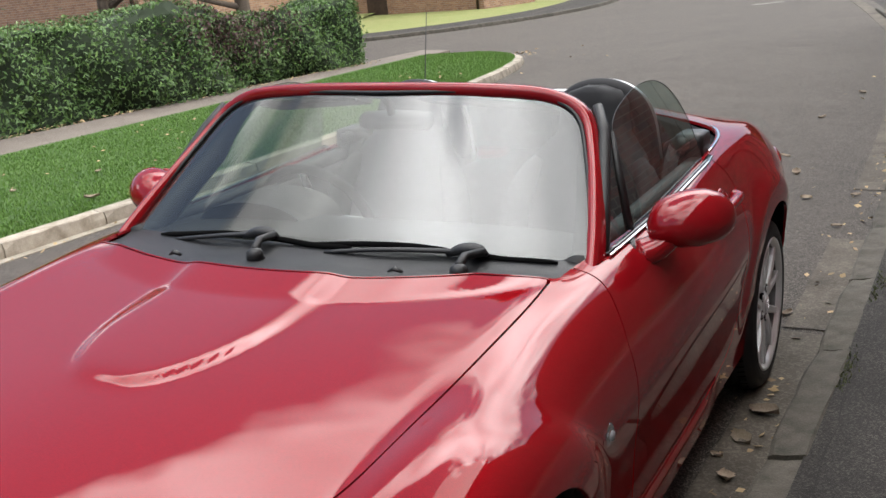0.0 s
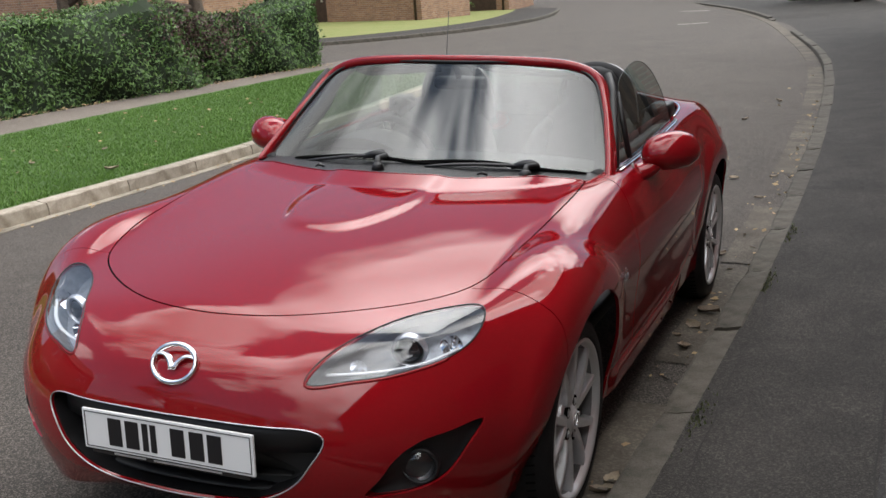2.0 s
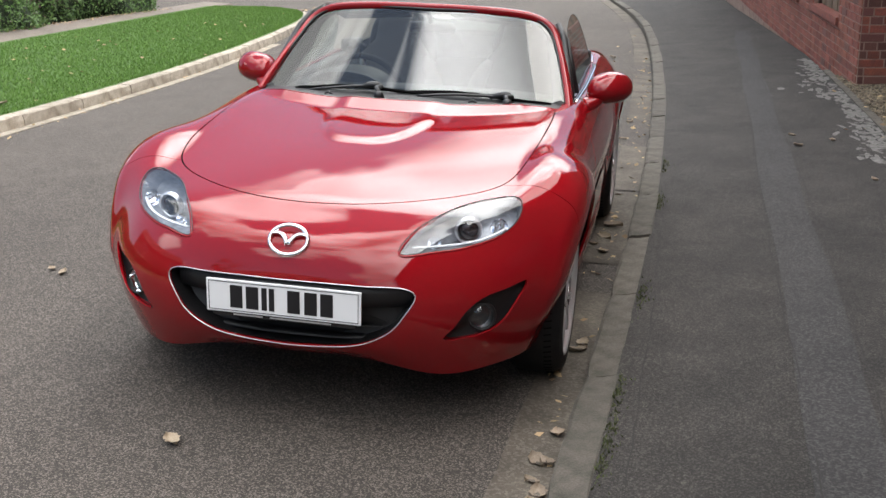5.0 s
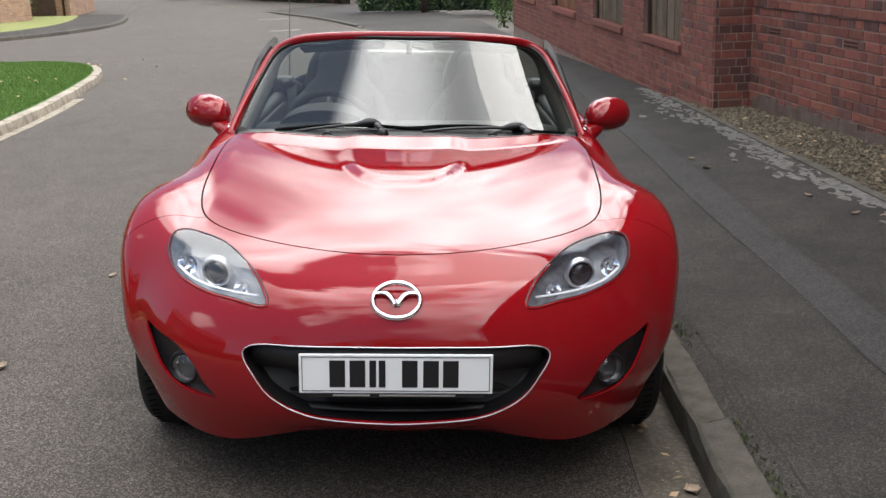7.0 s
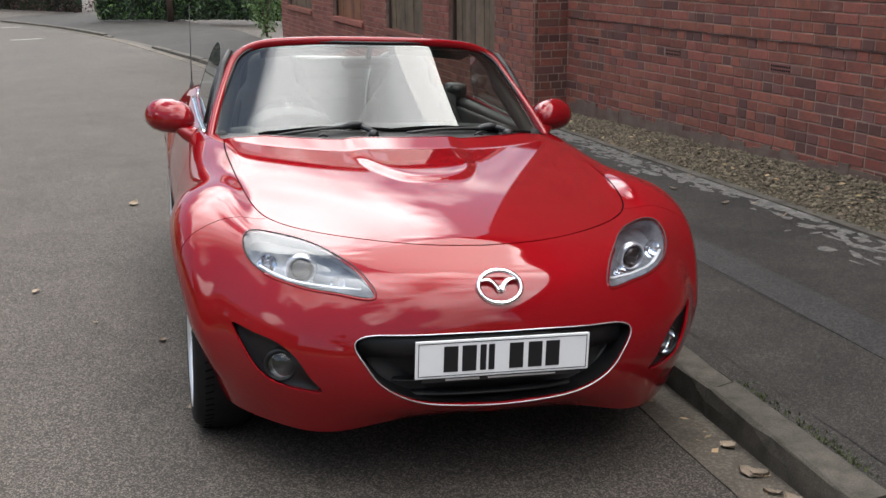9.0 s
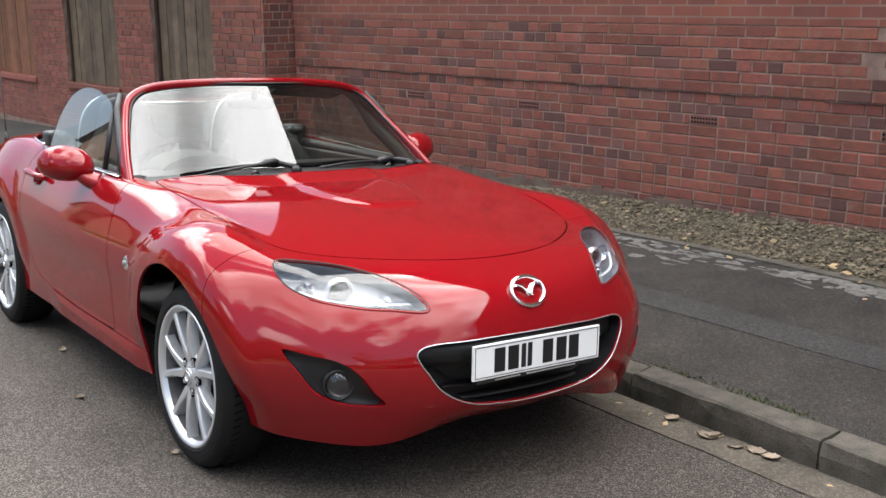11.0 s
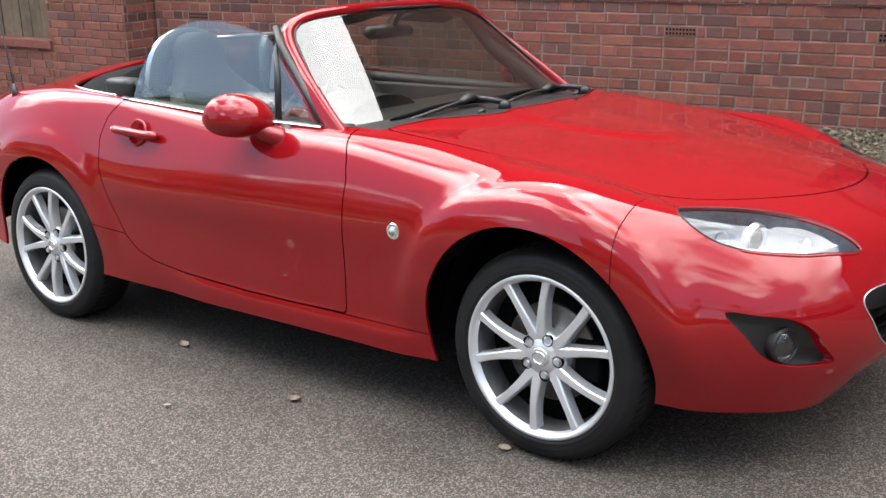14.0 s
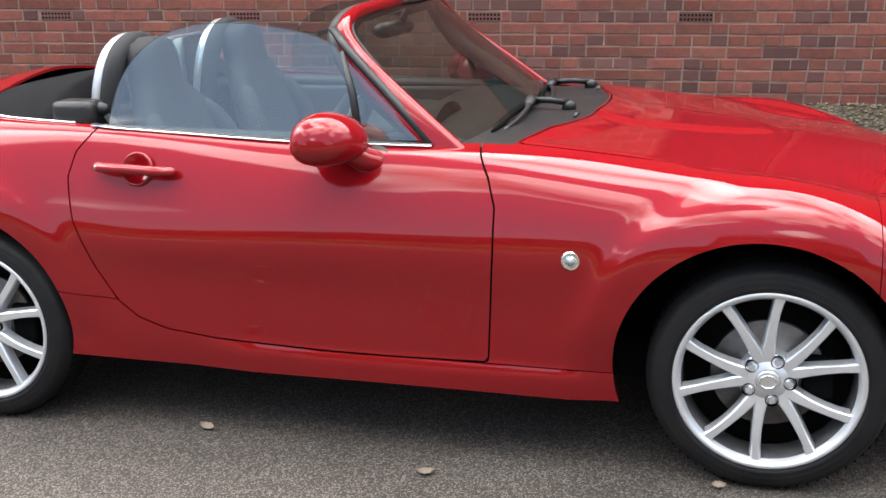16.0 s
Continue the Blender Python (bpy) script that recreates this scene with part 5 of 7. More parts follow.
for a in (radians(0), radians(180), radians(270)):
    bm = bmesh.new()
    tube(bm, [wheel_at @ Vector((.05 * math.cos(a), .05 * math.sin(a), .0)), wheel_at @ Vector((.175 * math.cos(a), .175 * math.sin(a), 0))], [.02, .012], 8, .5)
    part("wheel_spoke", bm, SILVER, steer)


def make_seat(x):
    owner = new("seat")
    owner.parent = car
    owner["label"] = "black cloth bucket seat with a built-in headrest"
    owner.matrix_basis = pose(x, 0, -.025)
    bm_ = bmesh.new()
    rows_ = []
    back_line = [(1.72, .50, .245), (1.76, .60, .25), (1.80, .72, .245), (1.835, .84, .225), (1.865, .93, .19), (1.885, 1.0, .125), (1.895, 1.045, .118), (1.90, 1.095, .112), (1.905, 1.13, .085), (1.91, 1.148, .03)]
    for y, z, w in back_line:
        ring = []
        for k in range(18):
            a = 2 * math.pi * k / 18
            ca, sa = math.cos(a), math.sin(a)
            ring.append(bm_.verts.new((w * math.copysign(abs(ca) ** .6, ca), y + .058 * math.copysign(abs(sa) ** .8, sa) - .03 * (abs(ca) ** 3) * (w > .18), z)))
        rows_.append(ring)
    for a, b in zip(rows_, rows_[1:]):
        for k in range(18):
            bm_.faces.new((a[k], a[(k + 1) % 18], b[(k + 1) % 18], b[k]))
    bm_.faces.new(rows_[-1])
    part("backrest", bm_, LEATHER, owner)
    bm_ = bmesh.new()
    box(bm_, (-.245, 1.22, .40), (.245, 1.76, .54), .05)
    part("seat_cushion", bm_, LEATHER, owner)
    for w in (1, -1):
        bm_ = bmesh.new()
        tube(bm_, spline([(w * .225, 1.70, .52), (w * .24, 1.73, .65), (w * .225, 1.77, .80), (w * .17, 1.82, .92)], 12), [.03, .045, .048, .05, .05, .05, .05, .048, .045, .04, .034, .02], 10)
        part("side_bolster", bm_, LEATHER, owner)
    return owner


for x in (-.345, .345):
    make_seat(x)
for s in (1, -1):
    # padded roll hoop with a silver inner band
    for_hoop = [(s * .345 + dx, y, z) for dx, y, z in ((-.155, 1.99, .84), (-.150, 1.975, .95), (-.125, 1.962, 1.045), (-.06, 1.955, 1.098), (.06, 1.955, 1.098), (.125, 1.962, 1.045), (.150, 1.975, .95), (.155, 1.99, .86))]
    path = spline(for_hoop, 40)
    bm = bmesh.new()
    tube(bm, path, .034, 12)
    hoop = part("roll_hoop", bm, LEATHER, car, "black padded roll hoop with a silver rear band")
    bm = bmesh.new()
    tube(bm, [(s * .345 + (x - s * .345) * 1.07, y + .030, z + .006) for x, y, z in path], .024, 10, .9)
    part("hoop_band", bm, SILVER, hoop, "silver-white band")
    bm = bmesh.new()
    box(bm, (s * .345 - .17, 1.95, .82), (s * .345 + .17, 2.10, .90), .03)
    part("hoop_foot", bm, BLACK_PLASTIC, hoop)
    # belt with a pale tongue
    bm = bmesh.new()
    bx = s * .60
    rows = [[bm.verts.new((bx + s * w - s * k * .004, y, z)) for w in (-.023, .023)] for k, (y, z) in enumerate(((1.95, .93), (1.90, .88), (1.84, .76), (1.80, .62), (1.76, .5)))]
    for a, b in zip(rows, rows[1:]):
        bm.faces.new((a[0], a[1], b[1], b[0]))
    belt = part("seat_belt", bm, LEATHER, car, "black seat belt with a pale metal tongue", smooth=False)
    bm = bmesh.new()
    box(bm, (bx - .022, 1.838, .735), (bx + .022, 1.846, .785), .003)
    part("belt_tongue", bm, PLATE_WHITE, belt)
    bm = bmesh.new()
    tube(bm, [(s * .57, 1.99, .90), (s * .62, 1.95, .93), (s * .64, 1.90, .935)], [.03, .03, .015], 10)
    part("belt_guide", bm, BLACK_PLASTIC, belt)

for s in (1, -1):
    bm = bmesh.new()
    box(bm, (min(s * .595, s * .690), 1.925, .865), (max(s * .595, s * .690), 2.06, .962), .022)
    part("quarter_cover", bm, BLACK_PLASTIC, car, "black plastic cover beside the roll hoop")

# wind stop, folded roof, mirror, visors, aerial
bm = bmesh.new()
box(bm, (-.30, 2.045, .88), (.30, 2.052, 1.085), .003)
stop = part("wind_stop", bm, TINTED, car, "clear wind stop between the hoops", smooth=False)
stop.visible_shadow = False
bm = bmesh.new()
tube(bm, [(-.30, 2.048, 1.086), (.30, 2.048, 1.086)], .006, 8)
part("stop_rail", bm, SILVER, stop)
bm = bmesh.new()
g = []
for q in np.linspace(0, 1, 12):
    row = []
    for a in np.linspace(-1, 1, 25):
        width = np.interp(q, [0, .35, .7, 1], [.675, .675, .645, .56])
        row.append(bm.verts.new((width * a, 2.06 + .42 * q - .05 * a * a * q, .885 + float(np.interp(q, [0, .08, .3, .7, 1], [.04, .130, .118, .088, .070])) * (1 - .75 * a ** 4) - .02 * abs(a) ** 5)))
    g.append(row)
for r0, r1 in zip(g, g[1:]):
    for k in range(24):
        bm.faces.new((r0[k], r0[k + 1], r1[k + 1], r1[k]))
part("folded_roof", bm, SOFT_TOP, car, "black folded soft top behind the seats")
for s in (1, -1):
    # bright edge that runs on from the door round the folded roof
    bm = bmesh.new()
    tube(bm, [SKIN_TOP(s * (x + .009), y) + Vector((0, 0, .002)) for x, y in COCKPIT if 1.95 < y < 2.37], .0055, 8, .7)
    part("deck_bright_edge", bm, CHROME, car, "thin chrome edge beside the folded roof")
bm = bmesh.new()
tube(bm, [(-.112, 1.195, 1.118), (-.100, 1.192, 1.120), (0, 1.185, 1.123), (.100, 1.192, 1.120), (.112, 1.195, 1.118)], [.012, .042, .046, .042, .012], 14, .6)
inside = part("rear_view_mirror", bm, BLACK_PLASTIC, car, "black interior rear-view mirror")
bm = bmesh.new()
tube(bm, [(0, 1.165, 1.128), (0, 1.15, 1.17), (0, 1.12, 1.20)], .012, 8)
part("mirror_stem", bm, BLACK_PLASTIC, inside)
for s in (1, -1):
    bm = bmesh.new()
    pts = [(s * .10, 1.135, 1.200), (s * .47, 1.185, 1.172), (s * .46, 1.285, 1.145), (s * .11, 1.245, 1.172)]
    top_ = [bm.verts.new(p) for p in pts]
    low_ = [bm.verts.new((x, y, z - .014)) for x, y, z in pts]
    bm.faces.new(top_)
    bm.faces.new(low_[::-1])
    for k in range(4):
        bm.faces.new((top_[k], low_[k], low_[(k + 1) % 4], top_[(k + 1) % 4]))
    bmesh.ops.recalc_face_normals(bm, faces=bm.faces)
    part("sun_visor", bm, DASH, car, smooth=False)
bm = bmesh.new()
base_at = Vector((-.70, 2.66, .868))
tube(bm, [base_at, base_at + Vector((0, .02, .09)), base_at + Vector((0, .09, .46))], [.004, .003, .002], 6)
aerial = part("aerial", bm, BLACK_PLASTIC, car, "thin black rod aerial")
bm = bmesh.new()
tube(bm, [base_at + Vector((0, 0, -.012)), base_at + Vector((0, .004, .012)), base_at + Vector((0, .01, .045))], [.017, .013, .005], 12)
part("aerial_base", bm, BLACK_PLASTIC, aerial)
for s in (1, -1):
    bm = bmesh.new()
    tube(bm, spline([(s * .46, 3.05, .70), (s * .58, 3.01, .705), (s * .69, 2.94, .70), (s * .755, 2.83, .69)], 14), [.02, .05, .062, .066, .068, .068, .068, .066, .064, .06, .055, .046, .036, .018], 12, .9)
    part("tail_lamp", bm, material("red_lens", (.35, .01, .012), .12, coat=1.0), car, "red oval tail lamp")


# ---- ground, road, kerbs ----
def plumb(x, y, z=0.0, turn=0.0):
    """A pose that stands upright once the whole site is tilted."""
    return pose(x, y, z, 1.4, 0, 0) @ pose(0, 0, 0, 0, 0, turn)


KERB_Y = np.array([-16, -6, -1.35, 0, 1.6, 4.8, 9.5, 15.5, 19.6, 28, 36, 47, 62, 90], float)
KERB_X = np.array([-.15, .62, .905, .945, .98, .97, .80, .28, -.40, -2.0, -4.2, -8.5, -16, -32], float)


def kerb_x(y):
    return cubic(KERB_Y, KERB_X, np.atleast_1d(y))


def road_z(x, y):
    """Cambered carriageway."""
    x, y = np.asarray(x, float), np.asarray(y, float)
    t = np.clip(-1 - x, 0, 3.3)
    z = np.where(x > -1, -.0472 * np.minimum(x, .95), .0472 + .0472 * t - .0168 * t * t)
    fade = np.clip((y - 14) / 14, 0, 1)
    # farther on the street climbs
    return z * (1 - fade) + np.clip(y - 42, 0, None) * .034


def make_road():
    xs = np.r_[-160, -90, -60, -40, -28, -20, -15, -11, np.arange(-8, 3.01, .25), 5, 8, 12, 20, 35, 60, 110, 160]
    ys = np.r_[-120, -70, -45, -30, -20, np.arange(-14, 30.01, 1.0), 35, 40, 46, 54, 64, 80, 110, 170, 260, 400]
    gx, gy = np.meshgrid(xs, ys)
    gz = road_z(gx, gy)
    v = np.stack([gx, gy, gz], -1).reshape(-1, 3)
    n = len(xs)
    f = [(j * n + i, j * n + i + 1, (j + 1) * n + i + 1, (j + 1) * n + i) for j in range(len(ys) - 1) for i in range(n - 1)]
    ob = mesh_part("road", v, f, ROAD, None, smooth=True)
    return tagged(ob, "worn grey-brown tarmac road with fine chippings", "road", kind="structure")


road = make_road()


def strip(name, left, right, mat, label, category, z_left, z_right, kind="structure", cols=6, thick=.12):
    """A paved or grassed band between two plan curves (n, 2), with skirts down into the ground."""
    left, right = np.asarray(left, float), np.asarray(right, float)
    n = len(left)
    w = np.linspace(0, 1, cols)[None, :, None]
    xy = left[:, None] * (1 - w) + right[:, None] * w
    z = np.broadcast_to(z_left, (n,))[:, None] * (1 - w[..., 0]) + np.broadcast_to(z_right, (n,))[:, None] * w[..., 0]
    v = np.concatenate([xy, z[..., None]], -1)
    lowl, lowr = v[:, :1].copy(), v[:, -1:].copy()
    lowl[..., 2] -= thick
    lowr[..., 2] -= thick
    v = np.concatenate([lowl, v, lowr], 1)
    m = cols + 2
    f = [(i * m + j, i * m + j + 1, (i + 1) * m + j + 1, (i + 1) * m + j) for i in range(n - 1) for j in range(m - 1)]
    ob = mesh_part(name, v.reshape(-1, 3), f, mat, None)
    return tagged(ob, label, category, kind=kind)


def kerb_run(name, path, mat, label, height, width=.125, length=.915, z0=None, drop=None):
    """Kerb stones laid end to end along a plan path, with open joints and rounded top edges."""
    path = np.asarray(path, float)
    d = np.r_[0, np.cumsum(np.linalg.norm(np.diff(path, axis=0), axis=1))]
    owner = thing(name, Matrix(), label, "kerb", kind="structure")
    prof = [(0, -.2), (0, -.06), (0, -.014), (.005, -.005), (.014, 0), (width * .5, .001), (width - math.copysign(.006, width), 0), (width, -.006), (width, -.2)]
    if width < 0:
        prof = [(-q if 0 < q < .05 else q, z) for q, z in prof]
    half = (length - .012) / 2
    shapes, jit = [], random.Random(17)
    for _ in range(5):
        bm_ = bmesh.new()
        rings = []
        for w in np.linspace(-1, 1, 9):
            edge = .010 if abs(w) > .99 else 0.0
            worn = jit.uniform(0, .006) + edge
            rings.append([bm_.verts.new((q + (jit.uniform(-.003, .003) + math.copysign(worn, width) * (i_ in (2, 3, 4)) if 0 < i_ < 7 else 0), w * half, z - (worn if 2 < i_ < 6 else 0) + (jit.uniform(-.002, .002) if i_ > 1 else 0))) for i_, (q, z) in enumerate(prof)])
        for a, b in zip(rings, rings[1:]):
            for i_ in range(len(prof) - 1):
                bm_.faces.new((a[i_], b[i_], b[i_ + 1], a[i_ + 1]))
        bm_.faces.new(rings[0])
        bm_.faces.new(rings[-1][::-1])
        bmesh.ops.recalc_face_normals(bm_, faces=bm_.faces)
        me = bpy.data.meshes.new("kerb_stone")
        bm_.to_mesh(me)
        bm_.free()
        me.materials.append(mat)
        shapes.append(me)
    rnd = random.Random(len(path))
    for s in np.arange(length / 2, d[-1] - length / 2, length):
        a = np.array([np.interp(s - half, d, path[:, k]) for k in (0, 1)])
        b = np.array([np.interp(s + half, d, path[:, k]) for k in (0, 1)])
        c = (a + b) / 2
        ob = new("kerb_stone", shapes[rnd.randrange(5)])
        ob.parent = owner
        top = height(c[0], c[1])
        turn = math.degrees(math.atan2(-(b - a)[0], (b - a)[1]))
        ob.matrix_basis = pose(c[0], c[1], top + rnd.uniform(-.004, .004), 0, rnd.uniform(-.8, .8), turn + rnd.uniform(-.25, .25))
    return owner


ky = np.linspace(-14, 60, 200)
kx = kerb_x(ky)


def near_height(x, y):
    """The kerb drops for the driveway behind the garages."""
    return .076 - .066 * float(np.interp(y, [21.2, 22.2, 27.0, 28.0], [0, 1, 1, 0]))


kerb_run("kerb_near", np.stack([kx, ky], 1), KERB, "grey weathered concrete kerb stones along the pavement", near_height)
for ya, yb in ((-14, -1.9), (-1.84, .9), (1.35, 2.9), (2.95, 4.4), (5.6, 8.5), (9.3, 14), (15, 60)):
    gy_ = np.linspace(ya, yb, 24)
    gk = kerb_x(gy_)
    ragged = .20 + .003 * np.sin(gy_ * 9) + .002 * np.sin(gy_ * 23)
    strip("gutter", np.stack([gk - ragged, gy_], 1), np.stack([gk + .02, gy_], 1), CHANNEL, "dirty concrete gutter channel beside the kerb", "gutter",
          road_z(gk - .20, gy_) + .006, road_z(gk, gy_) + .004, cols=3, thick=.05)
EDGE_Y = np.array([-14, -.5, .5, 2.6, 4.1, 6.5, 9, 12, 16, 20.9, 26, 34, 60])
EDGE_X = np.array([2.5, 2.64, 2.70, 2.66, 2.62, 2.58, 2.52, 2.3, 1.98, 1.7, 1.5, .4, -9.0])


def edge_x(y):
    return np.interp(y, EDGE_Y, EDGE_X)


BACK_Z = .145   # the pavement's height along the gravel


def pave_z(x, y):
    k = float(kerb_x(y)[0]) + .115
    w = min(1.0, max(0.0, (x - k) / (float(edge_x(y)) - k)))
    return (near_height(0, y) - .002) * (1 - w) + BACK_Z * w


strip("pavement", np.stack([kx + .115, ky], 1), np.stack([edge_x(ky), ky], 1), PATH_TARMAC, "dark grey tarmac pavement with cracks and patches", "pavement",
      np.array([near_height(0, v) for v in ky]) - .002, BACK_Z, cols=8)

# ---- the brick house beside the pavement ----
WALL = plumb(3.86, 0, 0, 7.2)          # local y runs along the wall, local x into the house
Z0, COURSE = .028, .075
WINDOW = (-1.35, .42, 1.175, 2.35)
VENTS = (.38, 1.74, 3.36, 4.70, 6.0)


def brick_mesh(length, mat, depth=.03, height=.065):
    c = .004
    bm_ = bmesh.new()
    h = length / 2
    front = [bm_.verts.new((0, y, z)) for y, z in ((-h + c, c), (h - c, c), (h - c, height - c), (-h + c, height - c))]
    mid = [bm_.verts.new((c, y, z)) for y, z in ((-h, 0), (h, 0), (h, height), (-h, height))]
    back = [bm_.verts.new((depth, y, z)) for y, z in ((-h, 0), (h, 0), (h, height), (-h, height))]
    bm_.faces.new(front[::-1])
    for k in range(4):
        bm_.faces.new((front[k], front[(k + 1) % 4], mid[(k + 1) % 4], mid[k]))
        bm_.faces.new((mid[k], mid[(k + 1) % 4], back[(k + 1) % 4], back[k]))
    bmesh.ops.recalc_face_normals(bm_, faces=bm_.faces)
    me = bpy.data.meshes.new("brick")
    bm_.to_mesh(me)
    bm_.free()
    me.materials.append(mat)
    return me


def lay(y0, y1, courses, headers, rnd):
    """Bricks of a wall face (centre along, bottom, length, burnt): stretchers with runs of headers, burnt ones in drifts."""
    for c in courses:
        y, run = y0 - rnd.uniform(0, .2), 0
        while y < y1:
            if run == 0 and rnd.random() < headers(c):
                run = rnd.choice((1, 2, 2, 3, 4))
            head = run > 0
            run = max(0, run - 1)
            step = .1125 if head else .225
            a, b = max(y, y0), min(y + step, y1)
            if b - a > .03:
                drift = .5 + .5 * math.sin(y * 1.3 + c * .9) * math.sin(y * .47 - c * .35 + 1)
                yield (a + b) / 2, Z0 + c * COURSE, b - a - .011, rnd.random() < (.22 + .45 * drift if head else .14 * drift)
            y += step


house = thing("wall_east", WALL, "weathered red brick house wall with burnt headers", "wall", kind="structure")
bm = bmesh.new()
for y0, y1, z0, z1 in ((-14, WINDOW[0], -.3, 6.6), (WINDOW[1], 6.5, -.3, 6.6), (WINDOW[0], WINDOW[1], -.3, WINDOW[2]), (WINDOW[0], WINDOW[1], WINDOW[3], 6.6)):
    box(bm, (.005, y0, z0), (.30, y1, z1))
part("mortar_bed", bm, MORTAR, house, smooth=False)
bm = bmesh.new()
for y0, y1, z0 in ((-14, WINDOW[0], Z0 + 18 * COURSE), (WINDOW[1], 6.5, Z0 + 18 * COURSE), (WINDOW[0], WINDOW[1], WINDOW[3])):
    box(bm, (-.001, y0, z0), (.02, y1, 6.6))
part("upper_brickwork", bm, RED_COURSES, house, smooth=False)
bm = bmesh.new()
for k in range(96):
    y_ = -3.2 + k * .1
    box(bm, (-.007 + .002 * math.sin(k * 1.7), y_, -.2), (.02, y_ + .1, .150 + .018 * math.sin(k * .9) + .014 * math.sin(k * 2.3)))
part("cement_footing", bm, FOOTING, house, "pale cement footing along the base of the wall", smooth=False)
# damp course: a dark slate line
bm = bmesh.new()
for k in range(91):
    y_, dz = -14 + k * .2253, .003 * math.sin(k * 2.1)
    box(bm, (-.006 - .003 * math.sin(k * 1.3), y_, Z0 + 12 * COURSE - .010 + dz), (.02, y_ + .224, Z0 + 12 * COURSE - .002 + dz))
part("damp_course", bm, SLATE, house, smooth=False)
for y in VENTS:
    bm = bmesh.new()
    box(bm, (-.001, y - .107, Z0 + 9 * COURSE), (.03, y + .107, Z0 + 9 * COURSE + .065), .002)
    vent = part("air_brick", bm, BRICK_DARK, house, "terracotta air brick with two rows of holes", smooth=False)
    # no openings: raised near-black squares paint the shade inside the holes
    bm = bmesh.new()
    for k in range(9):
        for z in (.018, .045):
            box(bm, (-.0025, y - .094 + k * .0235 - .007, Z0 + 9 * COURSE + z - .007), (.0, y - .094 + k * .0235 + .007, Z0 + 9 * COURSE + z + .007))
    part("vent_holes", bm, BLACK_AND_SHADE, vent, smooth=False)

# window over the pavement: dark frame and sill
window_1 = thing("window_1", WALL, "dark wooden window with a deep sill in the brick wall", "window", kind="structure")
y0, y1, z0, z1 = WINDOW
bm = bmesh.new()
box(bm, (-.05, y0 - .06, z0 - .035), (.10, y1 + .06, z0 + .012), .006)
part("window_sill", bm, DARK_WOOD, window_1, smooth=False)
bm = bmesh.new()
for a, b in (((.05, y0, z0), (.11, y0 + .06, z1)), ((.05, y1 - .06, z0), (.11, y1, z1)), ((.05, (y0 + y1) / 2 - .03, z0), (.11, (y0 + y1) / 2 + .03, z1)), ((.05, y0, z1 - .06), (.11, y1, z1)), ((.05, y0, z0), (.11, y1, z0 + .06))):
    box(bm, a, b, .004)
part("window_frame", bm, DARK_WOOD, window_1, smooth=False)
bm = bmesh.new()
box(bm, (.075, y0, z0), (.083, y1, z1))
part("pane", bm, DARK_GLASS, window_1, smooth=False)

# roof and gable end that close the house
roof = thing("house_roof", WALL, "brown tiled pitched roof over the brick house", "roof", kind="structure")
mesh_part("roof_slope", [(-.45, -14.3, 6.45), (-.45, 6.75, 6.45), (4.2, 6.75, 9.7), (4.2, -14.3, 9.7), (8.8, 6.75, 6.45), (8.8, -14.3, 6.45), (-.45, -14.3, 6.3), (-.45, 6.75, 6.3)], [(0, 1, 2, 3), (2, 4, 5, 3), (0, 6, 7, 1)], ROOF_TILE, roof)
mesh_part("gable", [(.3, 6.45, -.3), (8.4, 6.45, -.3), (8.4, 6.45, 6.5), (4.2, 6.45, 9.6), (.3, 6.45, 6.5), (.3, 6.2, -.3), (8.4, 6.2, -.3), (8.4, 6.2, 6.5), (4.2, 6.2, 9.6), (.3, 6.2, 6.5)],
          [(0, 1, 2, 3, 4), (9, 8, 7, 6, 5), (0, 4, 9, 5), (1, 6, 7, 2), (4, 3, 8, 9), (3, 2, 7, 8)], RED_COURSES, roof)

# ---- garages beyond, with boarded openings ----
GARAGE = plumb(2.70, 6.55, 0, 3.8)
garage = thing("wall_garage", GARAGE, "red brick garage wall with boarded openings", "wall", kind="structure")
OPENINGS = ((.93, 2.37), (3.36, 5.02), (6.25, 8.15), (9.82, 12.0))
SILL_Z, GARAGE_TOP = .66, 2.75
bm = bmesh.new()
spans = [-.09] + [v for o in OPENINGS for v in o] + [12.7]
for a, b in zip(spans[::2], spans[1::2]):
    box(bm, (.008, a, -.3), (.24, b, GARAGE_TOP))
for a, b in OPENINGS:
    box(bm, (.008, a, -.3), (.24, b, SILL_Z - .07))
box(bm, (.008, 0, 2.2), (.24, 12.7, GARAGE_TOP))
part("mortar_bed", bm, MORTAR, garage, smooth=False)
bm = bmesh.new()
for a, b in zip(spans[::2], spans[1::2]):
    box(bm, (-.004, max(a, -.08), 1.6), (.01, b, GARAGE_TOP))
part("upper_brickwork", bm, RED_COURSES, garage, smooth=False)
